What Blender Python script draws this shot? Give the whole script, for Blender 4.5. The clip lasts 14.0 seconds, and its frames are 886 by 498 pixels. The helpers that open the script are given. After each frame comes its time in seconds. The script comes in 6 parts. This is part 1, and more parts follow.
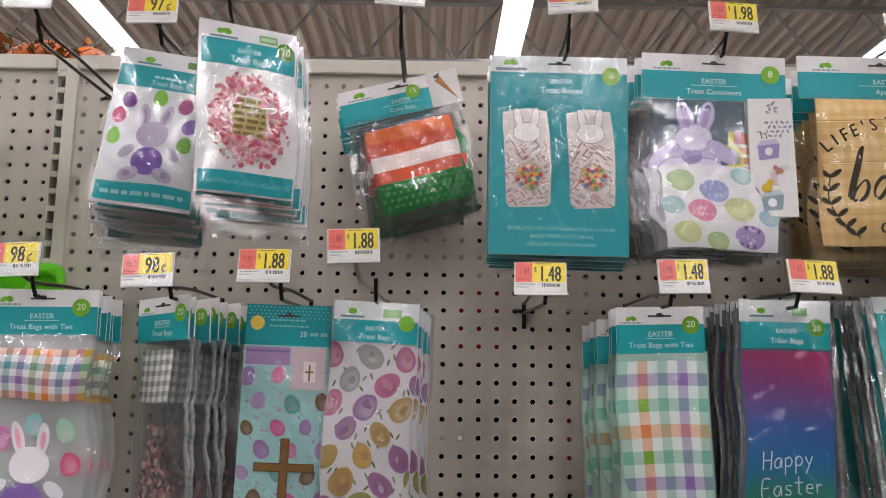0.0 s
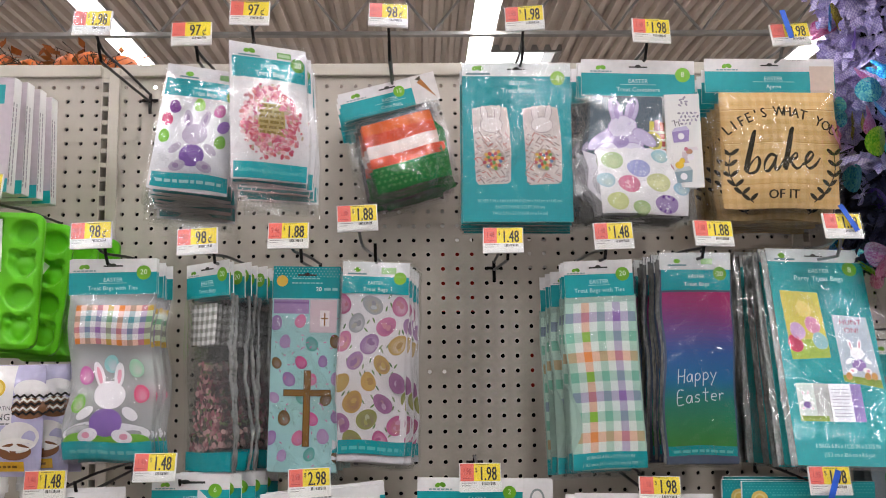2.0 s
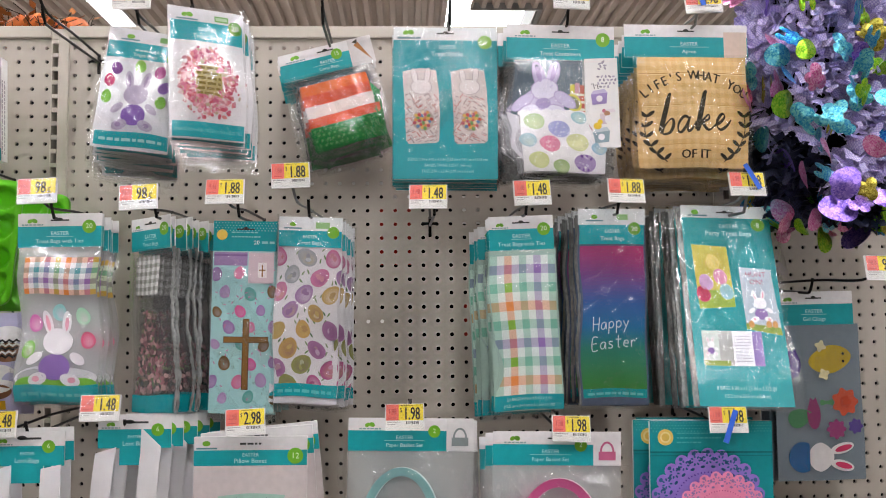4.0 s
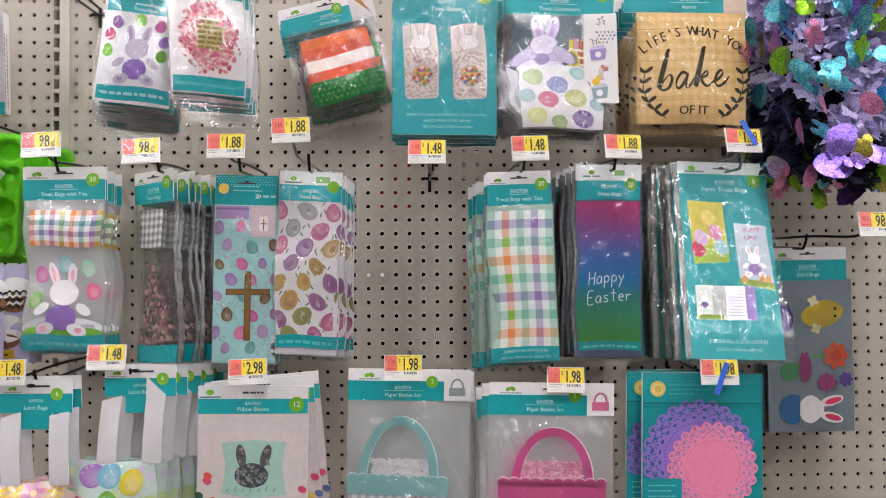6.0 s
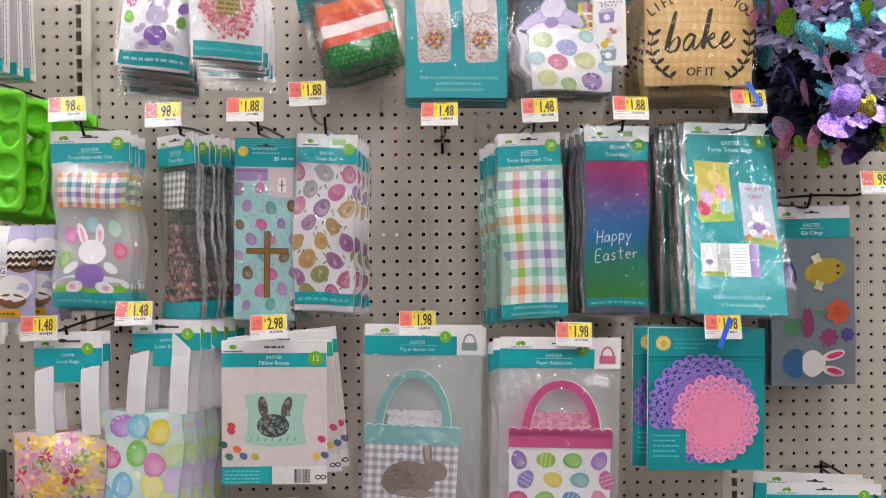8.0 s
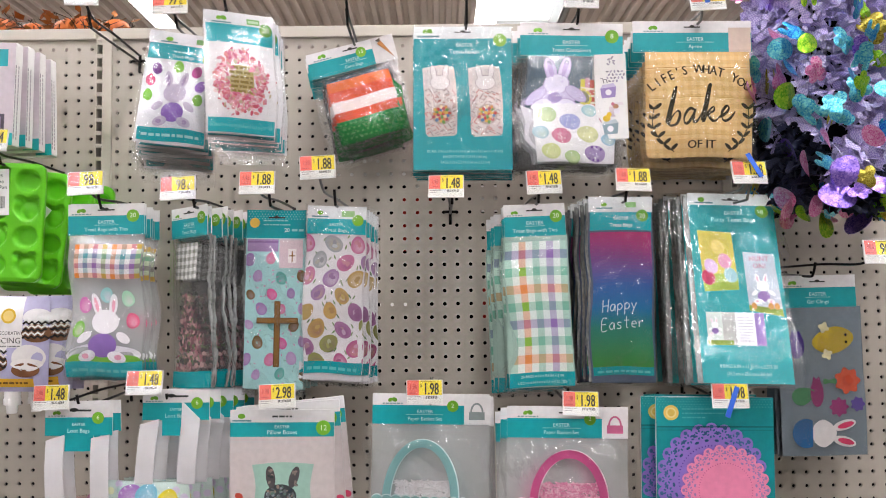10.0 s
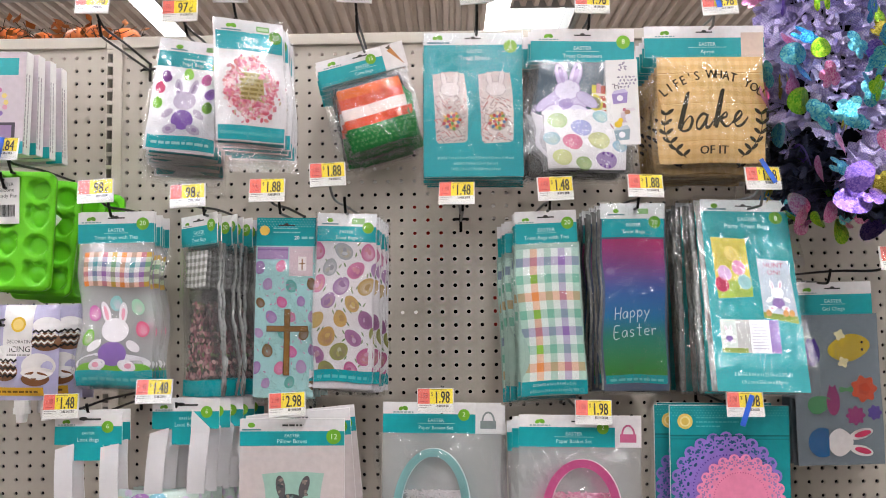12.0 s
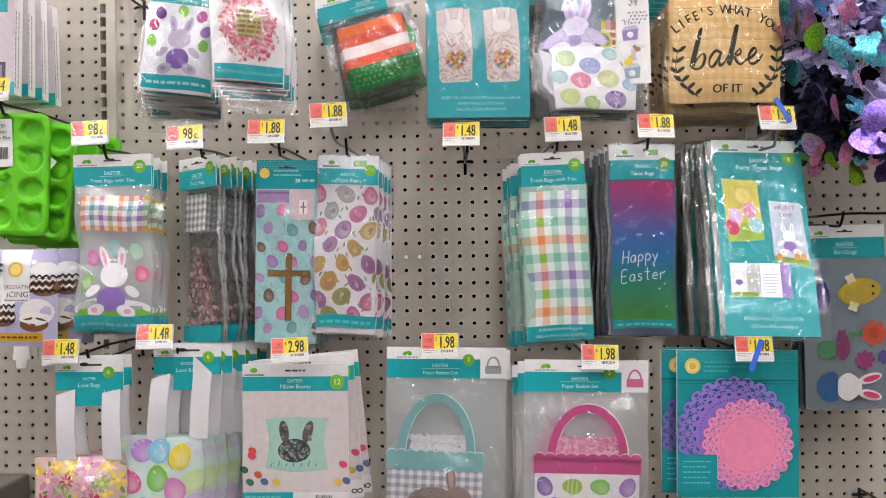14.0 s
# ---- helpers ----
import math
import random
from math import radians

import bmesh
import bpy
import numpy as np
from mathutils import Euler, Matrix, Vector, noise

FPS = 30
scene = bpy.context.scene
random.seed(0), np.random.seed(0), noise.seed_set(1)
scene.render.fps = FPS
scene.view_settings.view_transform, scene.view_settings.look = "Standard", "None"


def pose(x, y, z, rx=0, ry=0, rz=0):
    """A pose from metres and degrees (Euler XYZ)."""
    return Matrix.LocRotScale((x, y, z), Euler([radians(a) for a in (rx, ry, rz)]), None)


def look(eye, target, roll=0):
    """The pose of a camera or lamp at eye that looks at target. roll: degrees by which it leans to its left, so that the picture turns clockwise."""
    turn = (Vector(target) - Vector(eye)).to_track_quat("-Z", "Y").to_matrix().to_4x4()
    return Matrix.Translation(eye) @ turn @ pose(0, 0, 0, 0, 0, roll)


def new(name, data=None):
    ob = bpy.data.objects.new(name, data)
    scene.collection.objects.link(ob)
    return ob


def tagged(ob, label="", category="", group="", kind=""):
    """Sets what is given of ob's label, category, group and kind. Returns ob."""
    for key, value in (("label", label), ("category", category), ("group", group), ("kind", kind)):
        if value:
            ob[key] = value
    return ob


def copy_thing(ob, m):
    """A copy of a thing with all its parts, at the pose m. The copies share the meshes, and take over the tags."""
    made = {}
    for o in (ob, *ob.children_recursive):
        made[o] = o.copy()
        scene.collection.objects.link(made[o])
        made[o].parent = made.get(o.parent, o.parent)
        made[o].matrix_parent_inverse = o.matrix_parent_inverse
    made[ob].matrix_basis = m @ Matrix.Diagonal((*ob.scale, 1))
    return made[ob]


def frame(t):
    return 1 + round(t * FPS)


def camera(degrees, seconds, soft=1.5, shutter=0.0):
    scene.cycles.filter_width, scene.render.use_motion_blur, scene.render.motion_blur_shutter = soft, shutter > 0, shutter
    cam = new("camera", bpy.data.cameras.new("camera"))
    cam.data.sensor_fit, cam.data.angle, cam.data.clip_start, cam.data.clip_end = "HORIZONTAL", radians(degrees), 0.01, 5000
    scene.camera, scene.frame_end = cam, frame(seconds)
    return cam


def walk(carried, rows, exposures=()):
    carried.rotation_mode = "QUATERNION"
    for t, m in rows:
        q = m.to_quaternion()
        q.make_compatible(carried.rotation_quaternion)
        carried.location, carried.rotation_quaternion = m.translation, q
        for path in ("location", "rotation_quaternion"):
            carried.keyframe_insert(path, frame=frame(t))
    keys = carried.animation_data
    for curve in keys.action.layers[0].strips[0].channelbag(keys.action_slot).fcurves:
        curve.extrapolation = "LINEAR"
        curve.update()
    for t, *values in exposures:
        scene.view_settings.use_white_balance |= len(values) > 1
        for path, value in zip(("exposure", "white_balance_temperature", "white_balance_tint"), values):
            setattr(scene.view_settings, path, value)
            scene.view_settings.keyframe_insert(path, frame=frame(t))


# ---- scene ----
cam = camera(54.3, 14.0, soft=1.0)
EXPOSURES = ((0, -0.67), (1, -0.62), (1.5, -0.70), (2, -0.40), (2.5, -0.33), (3, -0.36), (5.5, -0.25), (7, -0.2), (9.5, -0.10), (14, -0.12))
PATH = [
    (0, (-0.088, -1.228, 1.508), (-0.072, 0.746, 1.83), 0.8),
    (0.5, (-0.08, -1.272, 1.492), (-0.064, 0.703, 1.802), 0.2),
    (1, (-0.091, -1.341, 1.481), (-0.065, 0.634, 1.794), -0.5),
    (1.5, (-0.103, -1.429, 1.467), (-0.072, 0.554, 1.722), -0.8),
    (2, (-0.092, -1.501, 1.465), (-0.037, 0.483, 1.716), -0.8),
    (2.5, (-0.071, -1.529, 1.466), (0.014, 0.454, 1.709), -0.9),
    (3, (-0.04, -1.551, 1.457), (0.05, 0.436, 1.666), -0.9),
    (5.5, (0.001, -1.598, 1.446), (0.081, 0.398, 1.534), -0.5),
    (6, (0.001, -1.602, 1.445), (0.077, 0.395, 1.5), -0.5),
    (6.5, (0.0, -1.613, 1.438), (0.072, 0.385, 1.486), -0.6),
    (7, (-0.004, -1.627, 1.439), (0.066, 0.371, 1.464), -0.7),
    (7.2, (-0.004, -1.632, 1.439), (0.062, 0.367, 1.437), -0.7),
    (9.3, (0.012, -1.669, 1.431), (0.032, 0.33, 1.396), -0.7),
    (9.5, (0.012, -1.671, 1.438), (0.032, 0.329, 1.445), -0.7),
    (10, (0.014, -1.67, 1.436), (0.025, 0.325, 1.57), -0.8),
    (10.5, (0.013, -1.667, 1.438), (0.016, 0.327, 1.597), -0.8),
    (11, (0.01, -1.664, 1.441), (0.008, 0.331, 1.591), -0.8),
    (11.5, (0.01, -1.663, 1.439), (0.003, 0.331, 1.593), -0.9),
    (12, (0.013, -1.66, 1.434), (0.001, 0.334, 1.589), -0.9),
    (12.5, (0.014, -1.651, 1.436), (0.001, 0.345, 1.562), -1.0),
    (13, (0.021, -1.644, 1.433), (0.0, 0.353, 1.546), -1.1),
    (13.5, (0.015, -1.636, 1.432), (-0.003, 0.362, 1.511), -0.9),
    (14, (0.01, -1.629, 1.43), (-0.01, 0.37, 1.462), -1.0),
]
walk(cam, [(t, look(eye, target, roll)) for t, eye, target, roll in PATH], EXPOSURES)

import numpy as np

# exposure and light of the shop: rows of tube lamps under a metal roof
ZC = 6.2
world = bpy.data.worlds.new("shop_air")
world.use_nodes = True
world.node_tree.nodes["Background"].inputs[0].default_value = (0.9, 0.95, 1.0, 1)
world.node_tree.nodes["Background"].inputs[1].default_value = 0.01
scene.world = world
scene.view_settings.exposure = 0.0
LAMP_X = (-8.15, -3.8, 0.72, 5.08)
LAMP_STRENGTH = 55.0

R = random.Random(7)


# ---- materials ----
def lin(h):
    v = [int(h[i:i + 2], 16) / 255 for i in (0, 2, 4)]
    return tuple(c / 12.92 if c < 0.04045 else ((c + 0.055) / 1.055) ** 2.4 for c in v) + (1,)


def nodes_of(name):
    m = bpy.data.materials.new(name)
    m.use_nodes = True
    t = m.node_tree
    return m, t, t.nodes["Principled BSDF"], t.nodes.new, t.links.new


def mat(name, colour, rough=0.5, metal=0.0, var=0.12, scale=30.0, bump=0.0, bscale=200.0, spec=0.5):
    """A plain surface with variation at two scales and a fine relief."""
    m, t, b, n, l = nodes_of(name)
    co = n("ShaderNodeTexCoord")
    n1, n2, mix = n("ShaderNodeTexNoise"), n("ShaderNodeTexNoise"), n("ShaderNodeMixRGB")
    n1.inputs["Scale"].default_value, n1.inputs["Detail"].default_value = scale, 4
    n2.inputs["Scale"].default_value, n2.inputs["Detail"].default_value = scale * 0.13, 3
    l(co.outputs["Object"], n1.inputs["Vector"]), l(co.outputs["Object"], n2.inputs["Vector"])
    add = n("ShaderNodeMath")
    add.operation = "ADD"
    l(n1.outputs["Fac"], add.inputs[0]), l(n2.outputs["Fac"], add.inputs[1])
    ramp = n("ShaderNodeMapRange")
    ramp.inputs["From Min"].default_value, ramp.inputs["From Max"].default_value = 0.6, 1.4
    l(add.outputs[0], ramp.inputs["Value"])
    c = colour if len(colour) == 4 else lin(colour)
    mix.inputs[1].default_value = tuple(x * (1 - var) for x in c[:3]) + (1,)
    mix.inputs[2].default_value = tuple(min(1, x * (1 + var)) for x in c[:3]) + (1,)
    l(ramp.outputs["Result"], mix.inputs[0]), l(mix.outputs[0], b.inputs["Base Color"])
    b.inputs["Roughness"].default_value, b.inputs["Metallic"].default_value = rough, metal
    b.inputs["Specular IOR Level"].default_value = spec
    if bump:
        n3, bp = n("ShaderNodeTexNoise"), n("ShaderNodeBump")
        n3.inputs["Scale"].default_value, n3.inputs["Detail"].default_value = bscale, 3
        l(co.outputs["Object"], n3.inputs["Vector"]), l(n3.outputs["Fac"], bp.inputs["Height"])
        bp.inputs["Strength"].default_value, bp.inputs["Distance"].default_value = bump, 0.002
        l(bp.outputs["Normal"], b.inputs["Normal"])
    return m


def ink_mat(name, rough, coat=0.0):
    """Printed card or film: the ink's colour is stored face by face."""
    m, t, b, n, l = nodes_of(name)
    at, co, no = n("ShaderNodeVertexColor"), n("ShaderNodeTexCoord"), n("ShaderNodeTexNoise")
    at.layer_name = "ink"
    no.inputs["Scale"].default_value, no.inputs["Detail"].default_value = 90, 5
    l(co.outputs["Object"], no.inputs["Vector"])
    mr, mul = n("ShaderNodeMapRange"), n("ShaderNodeMixRGB")
    mr.inputs["To Min"].default_value, mr.inputs["To Max"].default_value = 0.86, 1.08
    l(no.outputs["Fac"], mr.inputs["Value"])
    mul.blend_type = "MULTIPLY"
    mul.inputs[0].default_value = 1
    l(at.outputs["Color"], mul.inputs[1]), l(mr.outputs["Result"], mul.inputs[2])
    l(mul.outputs[0], b.inputs["Base Color"])
    bp, n3 = n("ShaderNodeBump"), n("ShaderNodeTexNoise")
    n3.inputs["Scale"].default_value = 60
    l(co.outputs["Object"], n3.inputs["Vector"]), l(n3.outputs["Fac"], bp.inputs["Height"])
    bp.inputs["Strength"].default_value, bp.inputs["Distance"].default_value = 0.25, 0.002
    l(bp.outputs["Normal"], b.inputs["Normal"])
    b.inputs["Roughness"].default_value = rough
    if coat:
        n4, b4 = n("ShaderNodeTexNoise"), n("ShaderNodeBump")
        n4.inputs["Scale"].default_value, n4.inputs["Detail"].default_value, n4.inputs["Distortion"].default_value = 16, 2, 0.6
        l(co.outputs["Object"], n4.inputs["Vector"]), l(n4.outputs["Fac"], b4.inputs["Height"])
        b4.inputs["Strength"].default_value, b4.inputs["Distance"].default_value = 0.35, 0.008
        l(b4.outputs["Normal"], b.inputs["Coat Normal"])
        b.inputs["Coat Weight"].default_value, b.inputs["Coat Roughness"].default_value, b.inputs["Coat IOR"].default_value = coat, 0.09, 1.5
    return m


def film_mat(name, tint, gloss, rough=0.12, scale=45.0, haze=0.02, deep=0.008, milk=0.85):
    """Clear crinkled plastic: mostly see-through, with sharp highlights."""
    m, t, b, n, l = nodes_of(name)
    t.nodes.remove(b)
    out = t.nodes["Material Output"]
    tr, gl, mix, fr = n("ShaderNodeBsdfTransparent"), n("ShaderNodeBsdfGlossy"), n("ShaderNodeMixShader"), n("ShaderNodeFresnel")
    co, w1, bp = n("ShaderNodeTexCoord"), n("ShaderNodeTexNoise"), n("ShaderNodeBump")
    w1.inputs["Scale"].default_value, w1.inputs["Detail"].default_value, w1.inputs["Distortion"].default_value = scale, 3, 1.2
    mp = n("ShaderNodeMapping")  # creases run mostly up and down
    mp.inputs["Scale"].default_value = (1.0, 1.0, 0.5)
    mp.inputs["Rotation"].default_value = (0.0, 0.35, 0.0)
    l(co.outputs["Object"], mp.inputs["Vector"]), l(mp.outputs[0], w1.inputs["Vector"]), l(w1.outputs["Fac"], bp.inputs["Height"])
    bp.inputs["Strength"].default_value, bp.inputs["Distance"].default_value = 0.2, deep
    fr.inputs["IOR"].default_value = gloss
    tr.inputs[0].default_value = tint
    gl.inputs["Roughness"].default_value = rough
    l(bp.outputs["Normal"], gl.inputs["Normal"]), l(bp.outputs["Normal"], fr.inputs["Normal"])
    hz, df = n("ShaderNodeMixShader"), n("ShaderNodeBsdfDiffuse")
    hz.inputs[0].default_value = haze
    df.inputs[0].default_value = (milk, milk, milk, 1)
    l(tr.outputs[0], hz.inputs[1]), l(df.outputs[0], hz.inputs[2])
    l(fr.outputs[0], mix.inputs[0]), l(hz.outputs[0], mix.inputs[1]), l(gl.outputs[0], mix.inputs[2])
    l(mix.outputs[0], out.inputs["Surface"])
    return m


def glow_mat(name, colour, strength):
    m, t, b, n, l = nodes_of(name)
    b.inputs["Base Color"].default_value = colour
    b.inputs["Emission Color"].default_value = colour
    b.inputs["Emission Strength"].default_value = strength
    return m


BOARD = mat("beige_board_paint", "b9b1a6", 0.42, var=0.05, scale=14, bump=0.08, bscale=700)
RAIL = mat("beige_steel_paint", "c4bdb1", 0.38, var=0.05, scale=10, bump=0.05, bscale=400)
# near-black colour that paints the shade seen in holes and slots
CAVITY_SHADE = mat("painted_cavity_shade", "0c0b0a", 0.9, var=0.2)
WIRE = mat("black_wire", "1d1b1a", 0.32, 0.6, var=0.2, scale=80)
STEEL = mat("zinc_wire", "8d8d8c", 0.3, 0.8, var=0.15, scale=80)
CARD = ink_mat("printed_card", 0.38)
FOILCARD = ink_mat("printed_film", 0.25, 1.0)
CLOTH = ink_mat("printed_cloth", 0.8)
FILM = film_mat("clear_film", (0.97, 0.975, 0.975, 1), 1.78, 0.08, 38.0, 0.004)
FILM_THICK = film_mat("thick_crinkled_film", (0.97, 0.975, 0.975, 1), 1.9, 0.09, 42.0, 0.008)
CLEARLIGHT = film_mat("milky_clear_bag", (0.9, 0.905, 0.91, 1), 1.55, 0.14, 18.0, 0.32, 0.008, 0.85)
CLEARBAG = film_mat("hazy_clear_bag", (0.88, 0.885, 0.89, 1), 1.55, 0.14, 18.0, 0.05, 0.008, 0.7)
FILM_HARD = film_mat("stiff_clear_film", (0.95, 0.96, 0.96, 1), 1.6, 0.04, 25)
PLASTIC = film_mat("clear_tag_plastic", (0.96, 0.97, 0.97, 1), 1.3, 0.15, 10)
DECK = mat("grey_roof_deck", "bdb0a6", 0.6, 0.1, var=0.12, scale=1.5)
TRUSS = mat("white_truss_paint", "8f8d8b", 0.5, var=0.08, scale=3)
TUBE = glow_mat("lamp_glow", (1.0, 0.962, 0.985, 1), LAMP_STRENGTH)
REFLECTOR = glow_mat("lamp_reflector_glow", (1, 0.98, 0.97, 1), 5.0)
SKY = glow_mat("skylight_glow", (0.95, 0.98, 1, 1), 4.0)
FLOOR = mat("polished_shop_floor", "7a746c", 0.35, var=0.08, scale=3)
WALL = mat("pale_shop_wall", "cfcbc2", 0.7, var=0.06, scale=2)
SHELFGREY = mat("grey_shelf_metal", "67635d", 0.45, var=0.08, scale=20)
REDCARD = mat("red_card", "c23b34", 0.45, var=0.08, scale=30)
LIME = mat("lime_silicone", "64c41b", 0.38, var=0.06, scale=20, spec=0.4)
FILMEDGE = mat("silvery_film_edge", "b2b5b3", 0.2, 0.5, var=0.5, scale=160, bump=0.6, bscale=220)
WHITECARD = mat("white_card", "e8e6e4", 0.5, var=0.04, scale=40)
TAPE = mat("blue_tape", "1457c4", 0.45, var=0.08, scale=60)
RIBBON = mat("white_ribbon", "dfdde0", 0.35, var=0.04, scale=40, bump=0.1, bscale=900)


# ---- building helpers ----
def part(name, bm, material, parent=None, label="", smooth=False):
    me = bpy.data.meshes.new(name)
    bm.normal_update()
    bm.to_mesh(me)
    bm.free()
    for m in (material if isinstance(material, (list, tuple)) else [material]):
        me.materials.append(m)
    if smooth:
        for p in me.polygons:
            p.use_smooth = True
    ob = new(name, me)
    ob.parent = parent
    return tagged(ob, label)


def empty(name, m):
    ob = new(name)
    ob.matrix_basis = m
    ob.empty_display_size = 0.02
    return ob


def box(bm, x0, y0, z0, x1, y1, z1, bevel=0.0):
    g = bmesh.ops.create_cube(bm, size=1)["verts"]
    for v in g:
        v.co = Vector(((x0 + x1) / 2 + v.co.x * (x1 - x0), (y0 + y1) / 2 + v.co.y * (y1 - y0), (z0 + z1) / 2 + v.co.z * (z1 - z0)))
    if bevel:
        es = list({e for v in g for e in v.link_edges})
        bmesh.ops.bevel(bm, geom=es, offset=bevel, segments=2, affect="EDGES", profile=0.5)
    return bm


def tube(bm, pts, r, sides=8):
    """A round wire through the points."""
    pts = [Vector(p) for p in pts]
    rings = []
    for i, p in enumerate(pts):
        d = (pts[min(i + 1, len(pts) - 1)] - pts[max(i - 1, 0)]).normalized()
        a = d.orthogonal().normalized() if abs(d.x) > 0.9 else d.cross(Vector((1, 0, 0))).normalized()
        b = d.cross(a)
        rings.append([bm.verts.new(p + r * (math.cos(k * math.tau / sides) * a + math.sin(k * math.tau / sides) * b)) for k in range(sides)])
    for u, v in zip(rings, rings[1:]):
        for k in range(sides):
            bm.faces.new((u[k], u[(k + 1) % sides], v[(k + 1) % sides], v[k]))
    bm.faces.new(rings[0][::-1]), bm.faces.new(rings[-1])
    return bm


TEXT = {}


def letters(s):
    """Vertices and faces of a line of letters, one unit high, from the built-in font."""
    if s not in TEXT:
        c = bpy.data.curves.new("t", "FONT")
        c.body, c.resolution_u, c.align_x = s, 2, "CENTER"
        ob = bpy.data.objects.new("t", c)
        me = bpy.data.meshes.new_from_object(ob)
        TEXT[s] = ([(v.co.x, v.co.y) for v in me.vertices], [tuple(p.vertices) for p in me.polygons])
        bpy.data.objects.remove(ob), bpy.data.meshes.remove(me), bpy.data.curves.remove(c)
    return TEXT[s]


class Art:
    """Flat inks on the front of a pack. x to the right, z up, layers one above the other."""

    def __init__(self, warp=None, step=0.00016):
        self.v, self.f, self.c, self.warp, self.step, self.clip = [], [], [], warp or (lambda x, z: 0.0), step, 9.0

    def put(self, pts, faces, col, layer):
        k, q = len(self.v), self.clip
        pts = [(max(-q, min(q, x)), z) for x, z in pts]
        self.v += [(x, -self.warp(x, z) - 0.0006 - self.step * layer, z) for x, z in pts]
        self.f += [tuple(k + i for i in f) for f in faces]
        self.c += [col if isinstance(col, tuple) else lin(col)] * len(faces)

    def poly(self, pts, col, layer=1):
        self.put(pts, [tuple(range(len(pts)))], col, layer)

    def rect(self, x0, z0, x1, z1, col, layer=1, cell=0.005):
        nx, nz = max(1, round(abs(x1 - x0) / cell)), max(1, round(abs(z1 - z0) / cell))
        pts = [(x0 + (x1 - x0) * i / nx, z0 + (z1 - z0) * j / nz) for j in range(nz + 1) for i in range(nx + 1)]
        w = nx + 1
        self.put(pts, [(j * w + i, j * w + i + 1, (j + 1) * w + i + 1, (j + 1) * w + i) for j in range(nz) for i in range(nx)], col, layer)

    def ell(self, cx, cz, rx, rz, col, layer=2, rot=0, egg=0.0, n=22):
        c, s = math.cos(radians(rot)), math.sin(radians(rot))
        pts = []
        for k in range(n):
            a = k * math.tau / n
            u, v = rx * math.cos(a) * (1 - egg * math.sin(a)), rz * math.sin(a)
            pts.append((cx + c * u - s * v, cz + s * u + c * v))
        self.put(pts + [(cx, cz)], [(k, (k + 1) % n, n) for k in range(n)], col, layer)

    def text(self, s, cx, cz, size, col, layer=3, rot=0, wide=1.0):
        pts, faces = letters(s)
        c, sn = math.cos(radians(rot)), math.sin(radians(rot))
        q = [(cx + c * x * size * wide - sn * y * size, cz + sn * x * size * wide + c * y * size) for x, y in pts]
        self.put(q, faces, col, layer)

    def stroke(self, pts, width, col, layer=3):
        n = len(pts)
        left, right = [], []
        for i, (x, z) in enumerate(pts):
            x0, z0 = pts[max(0, i - 1)]
            x1, z1 = pts[min(n - 1, i + 1)]
            d = math.hypot(x1 - x0, z1 - z0) or 1
            w = (width(i / (n - 1)) if callable(width) else width) / 2
            left.append((x - (z1 - z0) / d * w, z + (x1 - x0) / d * w))
            right.append((x + (z1 - z0) / d * w, z - (x1 - x0) / d * w))
        self.put(left + right, [(i, i + 1, n + i + 1, n + i) for i in range(n - 1)], col, layer)

    def bars(self, x0, z, x1, h, col, layer=3, seed=1):
        """Unreadable small print: a row of plain bars."""
        r, x = random.Random(seed), x0
        while x < x1:
            w = min(r.uniform(1.2, 3.2) * h, x1 - x)
            self.rect(x, z, x + w, z + h, col, layer)
            x += w + h * 0.6

    def mesh(self, name, material, parent, label=""):
        me = bpy.data.meshes.new(name)
        me.from_pydata(self.v, [], self.f)
        at = me.color_attributes.new("ink", "FLOAT_COLOR", "CORNER")
        k = 0
        for p, c in zip(me.polygons, self.c):
            for _ in p.vertices:
                at.data[k].color = c
                k += 1
        me.materials.append(material)
        ob = new(name, me)
        ob.parent = parent
        return tagged(ob, label)


def smooth_curve(pts, n=10):
    """A Catmull-Rom line through a few points."""
    out = []
    for i in range(len(pts) - 1):
        p0, p1, p2, p3 = pts[max(i - 1, 0)], pts[i], pts[i + 1], pts[min(i + 2, len(pts) - 1)]
        for k in range(n):
            t = k / n
            out.append(tuple(0.5 * (2 * b + (c - a) * t + (2 * a - 5 * b + 4 * c - d) * t * t + (3 * b - a - 3 * c + d) * t ** 3) for a, b, c, d in zip(p0, p1, p2, p3)))
    return out + [pts[-1]]


